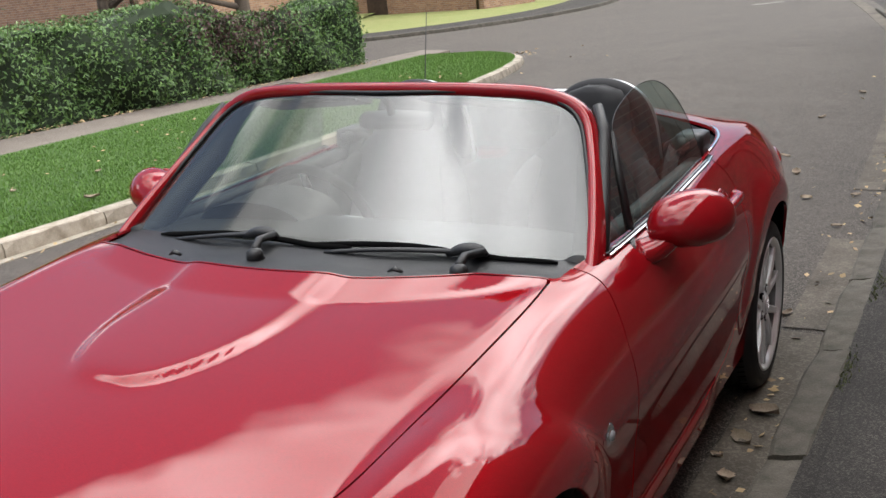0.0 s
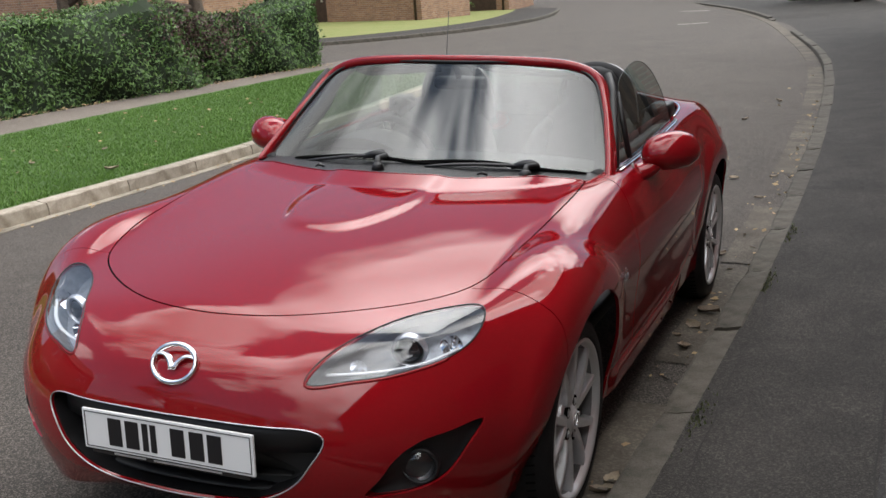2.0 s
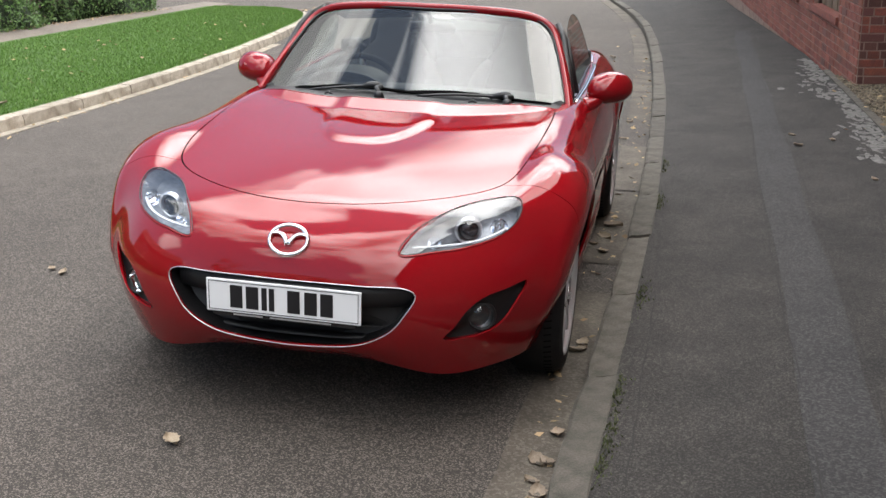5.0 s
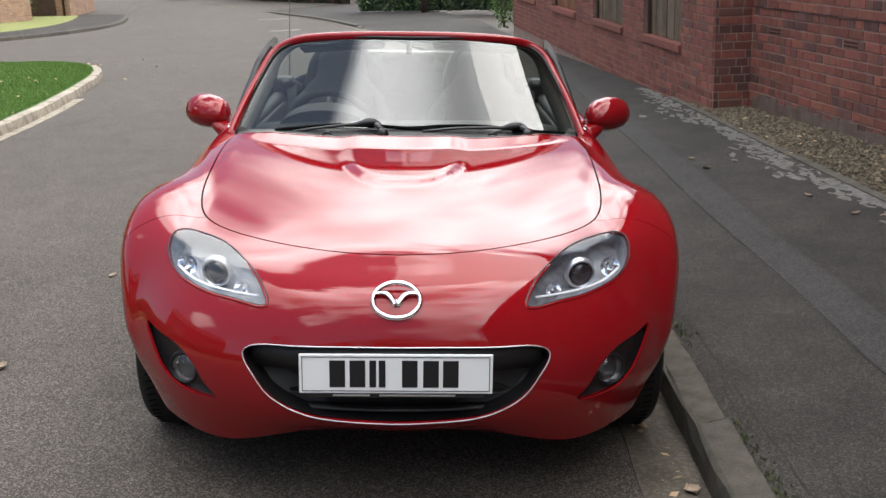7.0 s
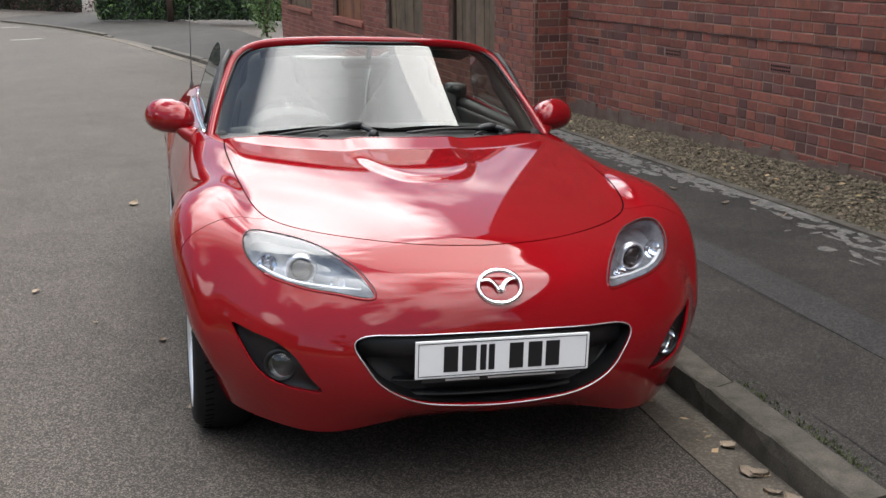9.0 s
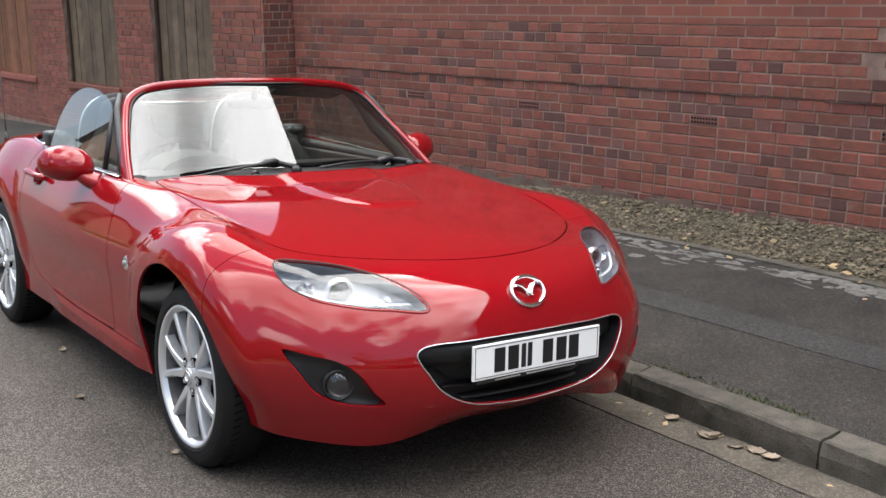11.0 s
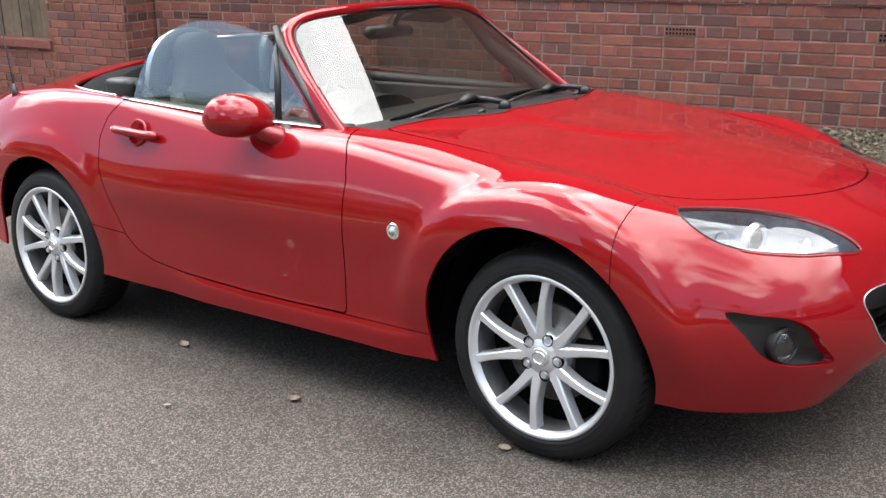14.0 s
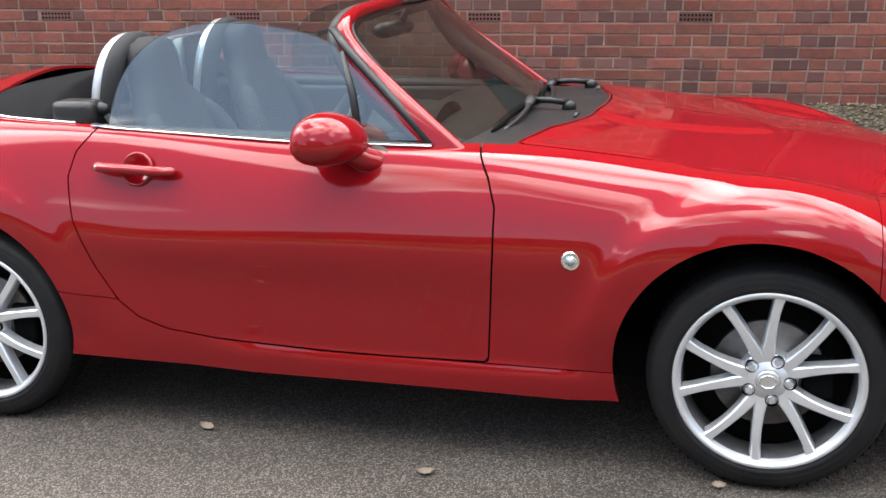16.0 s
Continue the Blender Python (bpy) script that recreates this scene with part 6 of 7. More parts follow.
# deep pier at the corner
bm = bmesh.new()
box(bm, (.009, -.092, -.3), (.62, .26, GARAGE_TOP))
part("pier_bed", bm, MORTAR, garage, smooth=False)
rnd = random.Random(5)
for a, b in OPENINGS:
    bm = bmesh.new()
    box(bm, (-.03, a - .03, SILL_Z - .075), (.10, b + .03, SILL_Z), .006)
    part("brick_sill", bm, BRICK, garage, smooth=False)
    bm = bmesh.new()
    for y in (a, b - .05):
        box(bm, (.05, y, SILL_Z), (.10, y + .05, 2.2))
    part("opening_frame", bm, DARK_WOOD, garage, smooth=False)
    y = a + .05
    while y < b - .06:
        w = min(rnd.uniform(.11, .16), b - .05 - y)
        bm = bmesh.new()
        x = .075 + rnd.uniform(-.006, .006)
        box(bm, (x, y + .003, SILL_Z + .004), (x + .02, y + w - .003, 2.2), .003)
        part("board", bm, BOARDS_RED if a > 6 and a < 9 else BOARDS, garage, smooth=False)
        y += w
g_roof = thing("garage_roof", GARAGE, "brown tiled garage roof", "roof", kind="structure")
mesh_part("roof_slope", [(-.3, -.05, 2.7), (-.3, 13.0, 2.7), (3.2, 13.0, 4.3), (3.2, -.05, 4.3), (6.5, 13.0, 2.7), (6.5, -.05, 2.7), (-.3, -.05, 2.6), (-.3, 13.0, 2.6)], [(0, 1, 2, 3), (2, 4, 5, 3), (0, 6, 7, 1)], ROOF_TILE, g_roof)
bm = bmesh.new()
box(bm, (.24, 12.45, -.3), (6.2, 12.7, 2.75))
part("end_wall", bm, RED_COURSES, g_roof, smooth=False)
# grey conduit in the corner
bm = bmesh.new()
tube(bm, [(.40, -.135, .0), (.40, -.135, 2.6)], .028, 10)
pipe = part("drainpipe", bm, material("grey_pipe", (.10, .09, .085), .5, scale=6, tint=(.06, .055, .05)), None)
pipe.matrix_world = GARAGE
tagged(pipe, "grey plastic drainpipe in the corner of two brick walls", "drainpipe")

# gravel bed between pavement and wall
gy = np.linspace(-14, 7.2, 60)
strip("gravel_bed", np.stack([edge_x(gy) + .06, gy], 1), np.stack([3.90 - .126 * gy, gy], 1), SOIL, "bed of brown gravel and soil against the wall", "gravel", .142, .160, cols=10, thick=.2)
ey = np.linspace(-14, 7.6, 70)
strip("edging", np.stack([edge_x(ey) - .005, ey], 1), np.stack([edge_x(ey) + .06, ey], 1), KERB, "narrow worn concrete edging along the gravel", "edging", .156, .158, cols=3, thick=.1)


def pebbles(n, seed):
    r = np.random.RandomState(seed)
    y = r.uniform(-2.5, 7.1, n)
    lo, hi = edge_x(y) + .05, 3.84 - .126 * y
    x = lo + (hi - lo) * r.uniform(0, 1, n)
    size = r.uniform(.006, .017, n) * (1 + .6 * (r.uniform(0, 1, n) > .93))
    base = np.array([(1, 0, 0), (-1, 0, 0), (0, 1, 0), (0, -1, 0), (0, 0, 1), (0, 0, -1)], float)
    tri = np.array([(0, 2, 4), (2, 1, 4), (1, 3, 4), (3, 0, 4), (2, 0, 5), (1, 2, 5), (3, 1, 5), (0, 3, 5)])
    v = base[None] * size[:, None, None] * r.uniform(.6, 1.25, (n, 6, 1))
    a = r.uniform(0, 6.28, n)
    c, s = np.cos(a)[:, None], np.sin(a)[:, None]
    vx, vy = v[..., 0] * c - v[..., 1] * s, v[..., 0] * s + v[..., 1] * c
    w = np.stack([vx + x[:, None], vy + y[:, None], v[..., 2] * .6 + .148 + .018 * ((x - lo) / (hi - lo))[:, None] + (size * .2 + r.uniform(0, .012, n))[:, None]], -1)
    f = (tri[None] + 6 * np.arange(n)[:, None, None]).reshape(-1, 3)
    return w.reshape(-1, 3), f


pv, pf = pebbles(15000, 3)
tagged(mesh_part("gravel_stones", pv, pf, PEBBLE, None), "loose brown and grey gravel stones", "gravel", kind="stuff")


def blob(x, y, rx, ry, seed, zf, lift, turn=0.0, n=18):
    """An irregular flat patch laid on the ground."""
    r = random.Random(seed)
    k = [1 + r.uniform(-.75, .75) for _ in range(n)]
    pts = []
    for i in range(n):
        a = 2 * math.pi * i / n
        q = (k[i] + k[(i + 1) % n] + k[i - 1]) / 3
        dx, dy = rx * q * math.cos(a), ry * q * math.sin(a)
        px, py = x + dx * math.cos(turn) - dy * math.sin(turn), y + dx * math.sin(turn) + dy * math.cos(turn)
        pts.append((px, py, zf(px, py) + lift))
    return pts


patches = []
rnd = random.Random(11)
for i in range(520):
    y = rnd.uniform(-1.0, 8.6)
    x = float(edge_x(y)) - .015 - abs(rnd.gauss(0, .10 + .05 * math.sin(y * 2.1)))
    patches.append(blob(x, y, rnd.uniform(.006, .034), rnd.uniform(.012, .10), i, pave_z, .0018 + .0003 * (i % 6), rnd.uniform(-.3, .3), 15))
v_, f_ = [], []
for p_ in patches:
    f_.append(tuple(range(len(v_), len(v_) + len(p_))))
    v_ += p_
tagged(mesh_part("lime_stains", v_, f_, LIME, None), "pale lime stains on the pavement beside the edging", "stain", kind="stuff")


def crack(pts, width, zf, seed):
    """A thin wandering crack strip."""
    r = random.Random(seed)
    p = spline([(x + r.uniform(-.03, .03), y) for x, y in pts], len(pts) * 8)
    out = []
    for i, (x, y) in enumerate(p):
        w = width * (.15 + .45 * r.random())
        j = r.uniform(-.008, .008)
        out.append(((x + j - w, y, zf(x, y) + .0035), (x + j + w, y, zf(x, y) + .0035)))
    base = sum(out, ())
    return list(base), [(2 * i, 2 * i + 1, 2 * i + 3, 2 * i + 2) for i in range(len(out) - 1)]


v_, f_ = [], []
for k, (pts, w) in enumerate((([(1.62, -3.4), (1.645, -1.5), (1.67, .5), (1.705, 3), (1.75, 6), (1.7, 10)], .007), ([(1.85, -3), (1.885, 0), (1.93, 4), (1.96, 8)], .005),
                              ([(1.13, -.62), (1.16, -.45), (1.13, -.25), (1.17, .1), (1.15, .3)], .004), ([(1.12, -.42), (1.25, -.47), (1.45, -.44), (1.64, -.47)], .004), ([(1.20, -.95), (1.26, -.75), (1.24, -.6)], .004),
                              ([(1.45, 1.2), (1.4, 1.6), (1.48, 2.1)], .003), ([(1.10, -2), (1.12, -.6), (1.15, .4), (1.17, 2.4)], .005), ([(1.30, -.9), (1.38, -.7), (1.50, -.64)], .003), ([(1.28, .25), (1.33, .1), (1.30, -.05), (1.36, -.2)], .003),
                              ([(2.25, -1.2), (2.22, .4), (2.28, 2.0), (2.2, 3.6)], .003), ([(1.9, .8), (2.1, .86), (2.4, .8)], .003))):
    a, b = crack(pts, w, pave_z, k)
    f_ += [tuple(i + len(v_) for i in q) for q in b]
    v_ += a
tagged(mesh_part("pavement_cracks", v_, f_, CRACK, None), "dark cracks and seams in the pavement", "crack", kind="stuff")
# relaid strip of darker tarmac along the pavement
py_ = np.linspace(-6, 12, 60)
strip("pavement_patch", np.stack([1.665 + .014 * py_ + .010 * np.sin(py_ * 1.7), py_], 1), np.stack([1.885 + .012 * py_ + .010 * np.sin(py_ * 2.3), py_], 1), PATCH, "darker relaid strip of tarmac in the pavement", "patch",
      np.array([pave_z(1.665 + .014 * v, v) for v in py_]) + .003, np.array([pave_z(1.885 + .012 * v, v) for v in py_]) + .003, cols=3, thick=.01)

# ---- grass verge, footpath and hedge across the road ----
VERGE = spline([(-4.75, -14), (-4.5, -5), (-4.30, 2), (-4.20, 6), (-4.28, 8.3), (-4.52, 10.6), (-4.80, 12.6), (-5.15, 14.3), (-5.7, 15.6), (-6.5, 16.3), (-7.4, 16.6), (-8.0, 16.65)], 160)
kerb_run("kerb_far", VERGE, KERB_LIGHT, "pale concrete kerb stones along the grass verge", lambda x, y: .135, width=-.125)
fx = np.interp(ky, VERGE[:110, 1], VERGE[:110, 0])
sel = ky < 11.2
strip("gutter_far", np.stack([fx[sel] - .02, ky[sel]], 1), np.stack([fx[sel] + .13, ky[sel]], 1), KERB_LIGHT, "pale concrete gutter channel along the verge", "gutter",
      road_z(fx[sel], ky[sel]) + .004, road_z(fx[sel] + .13, ky[sel]) + .006, cols=3, thick=.05)
toward = np.stack([np.gradient(VERGE[:, 1]), -np.gradient(VERGE[:, 0])], 1)
inner = VERGE - toward / np.linalg.norm(toward, axis=1, keepdims=True) * .12
back_edge = np.stack([np.interp(inner[:, 1], [-14, 4, 9, 18], [-7.95, -7.98, -8.02, -8.06]), inner[:, 1]], 1)
strip("verge", inner, back_edge, GRASS_SOIL, "short green grass verge with a few fallen leaves", "grass", .130, .165, cols=12)
path_y = np.linspace(-14, 17.4, 60)
strip("footpath", np.stack([np.full(60, -7.9), path_y], 1), np.stack([np.interp(path_y, [-14, 5, 17.4], [-9.35, -9.2, -8.5]), path_y], 1), PATH_GREY, "grey tarmac footpath below the hedge", "path", .150, .19, cols=5)


def blades(n, seed, area, zf, tall=(.02, .05), wide=.006):
    r = np.random.RandomState(seed)
    xy = area(r, n)
    z = zf(xy)
    h, a = r.uniform(*tall, n), r.uniform(0, 6.28, n)
    lean = r.uniform(-.6, .6, (n, 2)) * h[:, None]
    dx, dy = np.cos(a) * wide, np.sin(a) * wide
    p0 = np.stack([xy[:, 0] - dx, xy[:, 1] - dy, z], -1)
    p1 = np.stack([xy[:, 0] + dx, xy[:, 1] + dy, z], -1)
    p2 = np.stack([xy[:, 0] + lean[:, 0], xy[:, 1] + lean[:, 1], z + h], -1)
    return np.stack([p0, p1, p2], 1)


def verge_area(r, n):
    y = r.uniform(0, 16.4, n)
    lo = np.interp(y, VERGE[:, 1], VERGE[:, 0]) - .16
    return np.stack([lo + (-7.88 - lo) * r.uniform(0, 1, n) ** 1.25, y], 1)


def verge_z(p):
    lo = np.interp(p[:, 1], VERGE[:125, 1], VERGE[:125, 0])
    return .130 + .035 * np.clip((lo - p[:, 0]) / (lo + 7.9), 0, 1)


tagged(quads("grass", blades(120000, 8, verge_area, verge_z, (.012, .034), .005), GRASS_BLADE, None), "short green grass blades", "grass", kind="stuff")


def leaf_cloud(n, seed, surface, size, flat=.35):
    """Leaves set on a rough surface: surface(r, n) gives points and outward normals."""
    r = np.random.RandomState(seed)
    p, nrm = surface(r, n)
    d = r.normal(size=(n, 3)) * .75 + nrm
    d /= np.linalg.norm(d, axis=1, keepdims=True)
    t = np.cross(d, r.normal(size=(n, 3)))
    t /= np.linalg.norm(t, axis=1, keepdims=True)
    b = np.cross(d, t)
    L = r.uniform(*size, n)[:, None]
    tip, mid = t * L, b * L * flat
    fold = d * L * .12
    return np.stack([p - tip * .5, p + mid * .5 + fold, p + tip * .5, p - mid * .5 + fold], 1)


def hedge(name, line, height, depth, label, seed, n, size, mats, lump=.16, turn_side=1.0, category="hedge"):
    """A clipped hedge along a plan line of its front foot: a dark sheet painted as the inner shade, then leaves over an
    uneven face.
    """
    owner = thing(name, Matrix(), label, category)
    line = np.asarray(line, float)
    d = np.r_[0, np.cumsum(np.linalg.norm(np.diff(line, axis=0), axis=1))]
    total = d[-1]

    def at(s, v):
        """s along the line, v over the section: 0 foot of the front, .5 top, 1 top of the back."""
        x = np.interp(s, d, line[:, 0])
        y = np.interp(s, d, line[:, 1])
        tx, ty = np.gradient(line[:, 0], d), np.gradient(line[:, 1], d)
        tx, ty = np.interp(s, d, tx), np.interp(s, d, ty)
        nx, ny = -ty * turn_side, tx * turn_side
        up = np.clip(v / .55, 0, 1)
        over = np.clip((v - .55) / .45, 0, 1)
        bulge = .10 * np.sin(np.pi * up) - .05 * up
        w = lump * (np.sin(s * 1.9 + 2.1 * np.sin(v * 5)) * .5 + np.sin(s * 4.7 + v * 9) * .3 + np.sin(s * 9.1 - v * 13) * .2)
        w = w + lump * .8 * np.sin(s * 1.15 + 1.1) * (lump > .3) * (lump < .4)
        inn = -bulge - w * .6 + over * depth
        hgt = height * (1 + .06 * np.sin(s * .9) + .05 * np.sin(s * 2.7) - .10 * lump * np.abs(np.sin(s * .55)))
        z = .17 + up * hgt + over * .06 * (1 - over) + w * .3 * (up > .98)
        return np.stack([x + nx * inn, y + ny * inn, z], -1), np.stack([-nx * (1 - over) , -ny * (1 - over), .25 + over * .9 + 0 * x], -1)

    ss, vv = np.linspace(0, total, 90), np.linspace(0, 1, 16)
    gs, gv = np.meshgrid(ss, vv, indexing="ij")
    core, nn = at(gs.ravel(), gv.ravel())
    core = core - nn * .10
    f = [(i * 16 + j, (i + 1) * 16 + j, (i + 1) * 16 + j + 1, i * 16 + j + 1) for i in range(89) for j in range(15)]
    mesh_part("hedge_core", core, f, HEDGE_SHADE, owner)
    # rounded end
    for k, (mat, share, zone) in enumerate(mats):
        def face(r, m, zone=zone):
            s = r.uniform(0, total, m)
            v = r.uniform(0, 1, m) ** 1.1
            if zone:
                s = np.clip(r.normal(zone[0], zone[1], m), 0, total)
                v = np.clip(r.normal(zone[2], zone[3], m), 0, 1)
            p, q = at(s, v)
            return p + q * r.uniform(-.10, .05, m)[:, None], q
        quads("leaves", leaf_cloud(int(n * share), seed + k, face, size), mat, owner)

    def end_face(r, m):
        v = r.uniform(0, 1, m)
        p, q = at(np.full(m, total), np.full(m, .3))
        x = r.uniform(0, depth, m)
        z = r.uniform(.17, height + .17, m)
        tx, ty = line[-1] - line[-2]
        nrm = math.hypot(tx, ty)
        tx, ty = tx / nrm, ty / nrm
        nx, ny = -ty * turn_side, tx * turn_side
        out_ = .25 * np.sin(np.pi * np.clip(x / depth, 0, 1)) + r.uniform(-.1, .06, m)
        return np.stack([line[-1, 0] + nx * x + tx * out_, line[-1, 1] + ny * x + ty * out_, z], -1), np.tile([tx, ty, .2], (m, 1))
    quads("end_leaves", leaf_cloud(int(n * .08), seed + 9, end_face, size), mats[0][0], owner)
    # a few bare twigs
    bm_ = bmesh.new()
    r = random.Random(seed)
    for _ in range(26):
        s = r.uniform(0, total)
        p, q = at(np.array([s]), np.array([r.uniform(.1, .5)]))
        a = Vector(p[0]) - Vector(q[0]) * .15
        tube(bm_, [a, a + Vector((r.uniform(-.15, .15), r.uniform(-.15, .15), r.uniform(.12, .35)))], [.006, .003], 5)
    part("twigs", bm_, TWIG, owner, smooth=False)["kind"] = "stuff"
    return owner


hedge("hedge", [(-9.45, -6), (-9.35, 2), (-9.25, 6), (-9.1, 9), (-8.85, 12), (-8.5, 15.2)], 1.22, 1.5, "dense clipped green hedge with a purple-brown patch", 21, 42000, (.045, .095),
      ((HEDGE_LEAF, .60, None), (HEDGE_TIP, .28, None), (HEDGE_DARK, .06, (18.2, .7, .45, .13))), lump=.34)
hedge("hedge", [(-9.6, -19.5), (-9.55, -13), (-9.45, -6.1)], 1.22, 1.5, "clipped green garden hedge along the footpath", 23, 9000, (.08, .16), ((HEDGE_LEAF, .7, None), (HEDGE_TIP, .3, None)), lump=.34)
hedge("hedge", [(-9.0, -20.5), (0.0, -21.5), (9.0, -21.0)], 1.5, 1.5, "clipped green garden hedge at the road's lower end", 25, 9000, (.08, .16), ((HEDGE_LEAF, .7, None), (HEDGE_TIP, .3, None)), lump=.34)
hedge("hedge", [(-2.3, 36.6), (-.4, 34.8), (1.5, 33.6), (3.4, 30.5)], 3.4, 2.0, "tall dark evergreen hedge behind the far pavement", 41, 12000, (.10, .22), ((FAR_LEAF, .65, None), (HEDGE_LEAF, .35, None)), lump=.5)
hedge("hedge", [(-10.2, 54.5), (-7.5, 50.5), (-3.3, 46.0)], 2.6, 1.6, "dark brown clipped hedge farther down the road", 43, 8000, (.10, .2), ((HEDGE_DARK, .7, None), (FAR_LEAF, .3, None)), lump=.3)


def fallen(owner_line, n, seed, spread, mat, size=(.02, .05), lift=.004):
    """Leaf litter along a plan line."""
    r = np.random.RandomState(seed)
    line = np.asarray(owner_line, float)
    d = np.r_[0, np.cumsum(np.linalg.norm(np.diff(line, axis=0), axis=1))]
    s = r.uniform(0, d[-1], n)
    p = np.stack([np.interp(s, d, line[:, k]) for k in range(3)], -1)
    p[:, :2] += r.normal(0, spread, (n, 2))
    L, a = r.uniform(*size, n), r.uniform(0, 6.28, n)
    t = np.stack([np.cos(a), np.sin(a), r.uniform(-.25, .25, n)], -1) * L[:, None]
    b = np.stack([-np.sin(a), np.cos(a), r.uniform(-.4, .4, n)], -1) * L[:, None] * .55
    up = np.zeros((n, 3))
    up[:, 2] = r.uniform(.1, .5, n) * L * .5 + lift
    return np.stack([p - t * .5 + up * .5, p + b * .5 + up, p + t * .5 + up * .6, p - b * .5 + up * .2], 1)


ln_ = [(-9.25, 0, .2), (-9.15, 6, .2), (-9.0, 9, .2), (-8.7, 12, .2), (-8.35, 15.3, .2)]
kl = [(float(kerb_x(v)[0]) - .10, v, -.038) for v in np.linspace(-2.2, 18, 40)]
litter = np.concatenate([fallen(ln_, 900, 1, .10, None), fallen(kl, 320, 2, .07, None, (.015, .05)), fallen([(-5.2, 2, .165), (-6.4, 8, .165), (-6.0, 14, .165)], 130, 4, .9, None, (.02, .06)), fallen([(-4.2, 2, .035), (-4.12, 6, .035), (-4.25, 8.3, .035), (-4.6, 10.6, .035), (-5.0, 12.6, .03)], 130, 14, .07, None, (.02, .06)),
                         fallen([(edge_x(v) + .35, v, .172) for v in (-2.0, 0, 3, 6)], 170, 6, .30, None, (.03, .06)), fallen([(-7.5, 16.3, .02), (-6.2, 17.2, .02)], 160, 7, .5, None, (.04, .08)),
                         fallen([(.8, 3.5, -.03), (.5, 9, -.02), (-.4, 17, 0)], 60, 9, .35, None, (.03, .06)), fallen([(1.2, 35, .06), (-3, 37, .06)], 150, 12, .5, None, (.05, .1))])
tagged(quads("leaf_litter", litter, LEAF_LITTER, None), "dry brown leaf litter along kerbs and hedges", "leaves", kind="stuff")


def dead_leaf(seed):
    """A curled dry leaf with a midrib fold and pointed lobes."""
    r = random.Random(seed)
    n = 9
    v, f = [], []
    for i in range(n):
        u = i / (n - 1)
        w = math.sin(math.pi * min(1, u * 1.02)) ** .7 * .34 * (1 + .18 * math.sin(i * 2.6 + seed))
        curl = .22 * (u - .5) ** 2 + .05 * math.sin(3 * u + seed)
        v += [(u - .5, -w, curl + .14 + r.uniform(-.02, .02)), (u - .5, -w * .5, curl + .04), (u - .5, 0, curl), (u - .5, w * .5, curl + .05), (u - .5, w, curl + .17 + r.uniform(-.02, .02))]
    for i in range(n - 1):
        for j in range(4):
            f.append((i * 5 + j, i * 5 + j + 1, (i + 1) * 5 + j + 1, (i + 1) * 5 + j))
    me = bpy.data.meshes.new("leaf")
    me.from_pydata(v, [], f)
    me.materials.append(LEAF_DEAD)
    me.polygons.foreach_set("use_smooth", [True] * len(me.polygons))
    return me


leaf_shapes = [dead_leaf(k) for k in range(5)]
SINGLE = [(-.32, -.98, .075), (-1.64, .49, .05), (-1.56, .45, .06), (-.92, .89, .05), (-.77, 1.62, .05), (-.84, .11, .04), (-1.2, 1.19, .03), (.84, -.80, .08), (.87, .17, .09), (.88, .25, .07), (.88, 2.05, .12), (.86, 1.55, .08), (.85, 1.83, .09),
          (.80, 1.69, .05), (.77, 3.12, .06), (.77, 4.65, .06), (.88, -.59, .07), (.87, -.80, .07), (.84, -.93, .06), (.87, -1.0, .08), (.86, -1.07, .07), (2.0, 3.78, .08), (2.24, 3.95, .06), (2.34, 2.72, .06), (2.42, 2.2, .06), (1.99, 4.17, .05),
          (.16, 6.6, .07), (.33, 6.04, .09), (.16, 8.4, .08), (-1.05, 3.84, .09), (.32, 9.9, .1), (.51, 5.3, .07), (-5.8, 4.87, .08), (-4.68, 4.64, .12), (-5.65, 5.71, .07), (-1.49, 1.75, .05), (.78, 5.43, .06)]
rnd = random.Random(4)
for k, (x, y, size) in enumerate(SINGLE):
    ob = new("leaf", leaf_shapes[k % 5])
    z = pave_z(x, y) if x > 1.1 else (.155 if x < -4.4 else float(road_z(x, y)) + .004)
    ob.matrix_world = pose(x, y, z + .002, rnd.uniform(-8, 8), rnd.uniform(-8, 8), rnd.uniform(0, 360)) @ Matrix.Scale(size, 4)
    tagged(ob, "curled dry brown leaf lying on the ground", "leaf", "fallen leaves")

# weeds along the back of the kerb


def weed_area(r, n):
    y = np.concatenate([r.normal(c, .10, n // 6 + 1) for c in (-.98, -.80, -.45, .55, 2.2, 3.2)])[:n]
    return np.stack([kerb_x(y) + .125 + np.abs(r.normal(0, .022, n)), y], 1)


tagged(quads("weeds", blades(520, 5, weed_area, lambda p: np.full(len(p), .074), (.006, .018), .004), WEED, None), "small weeds and moss behind the kerb", "weeds", kind="stuff")

# ---- side road, far lawn and houses ----
far_kerb = spline([(-40, 21), (-25, 22.4), (-16, 23.9), (-12.8, 26), (-11, 29.5), (-10.6, 34), (-11.6, 40), (-14, 48), (-19, 58)], 120)
kerb_run("kerb_side", far_kerb, KERB, "grey concrete kerb of the side road", lambda x, y: .11, width=-.125)
nrm = np.stack([-np.gradient(far_kerb[:, 1]), np.gradient(far_kerb[:, 0])], 1)
nrm /= np.linalg.norm(nrm, axis=1, keepdims=True)
strip("pavement_side", far_kerb + nrm * .1, far_kerb + nrm * 2.0, PATH_TARMAC, "dark tarmac pavement along the side road", "pavement", .105, .14, cols=4)
strip("lawn", far_kerb + nrm * 2.0, far_kerb + nrm * np.array([[16.0]]), LAWN_SUNLIT, "sunlit pale green lawn before the houses", "lawn", .14, .45, cols=10)


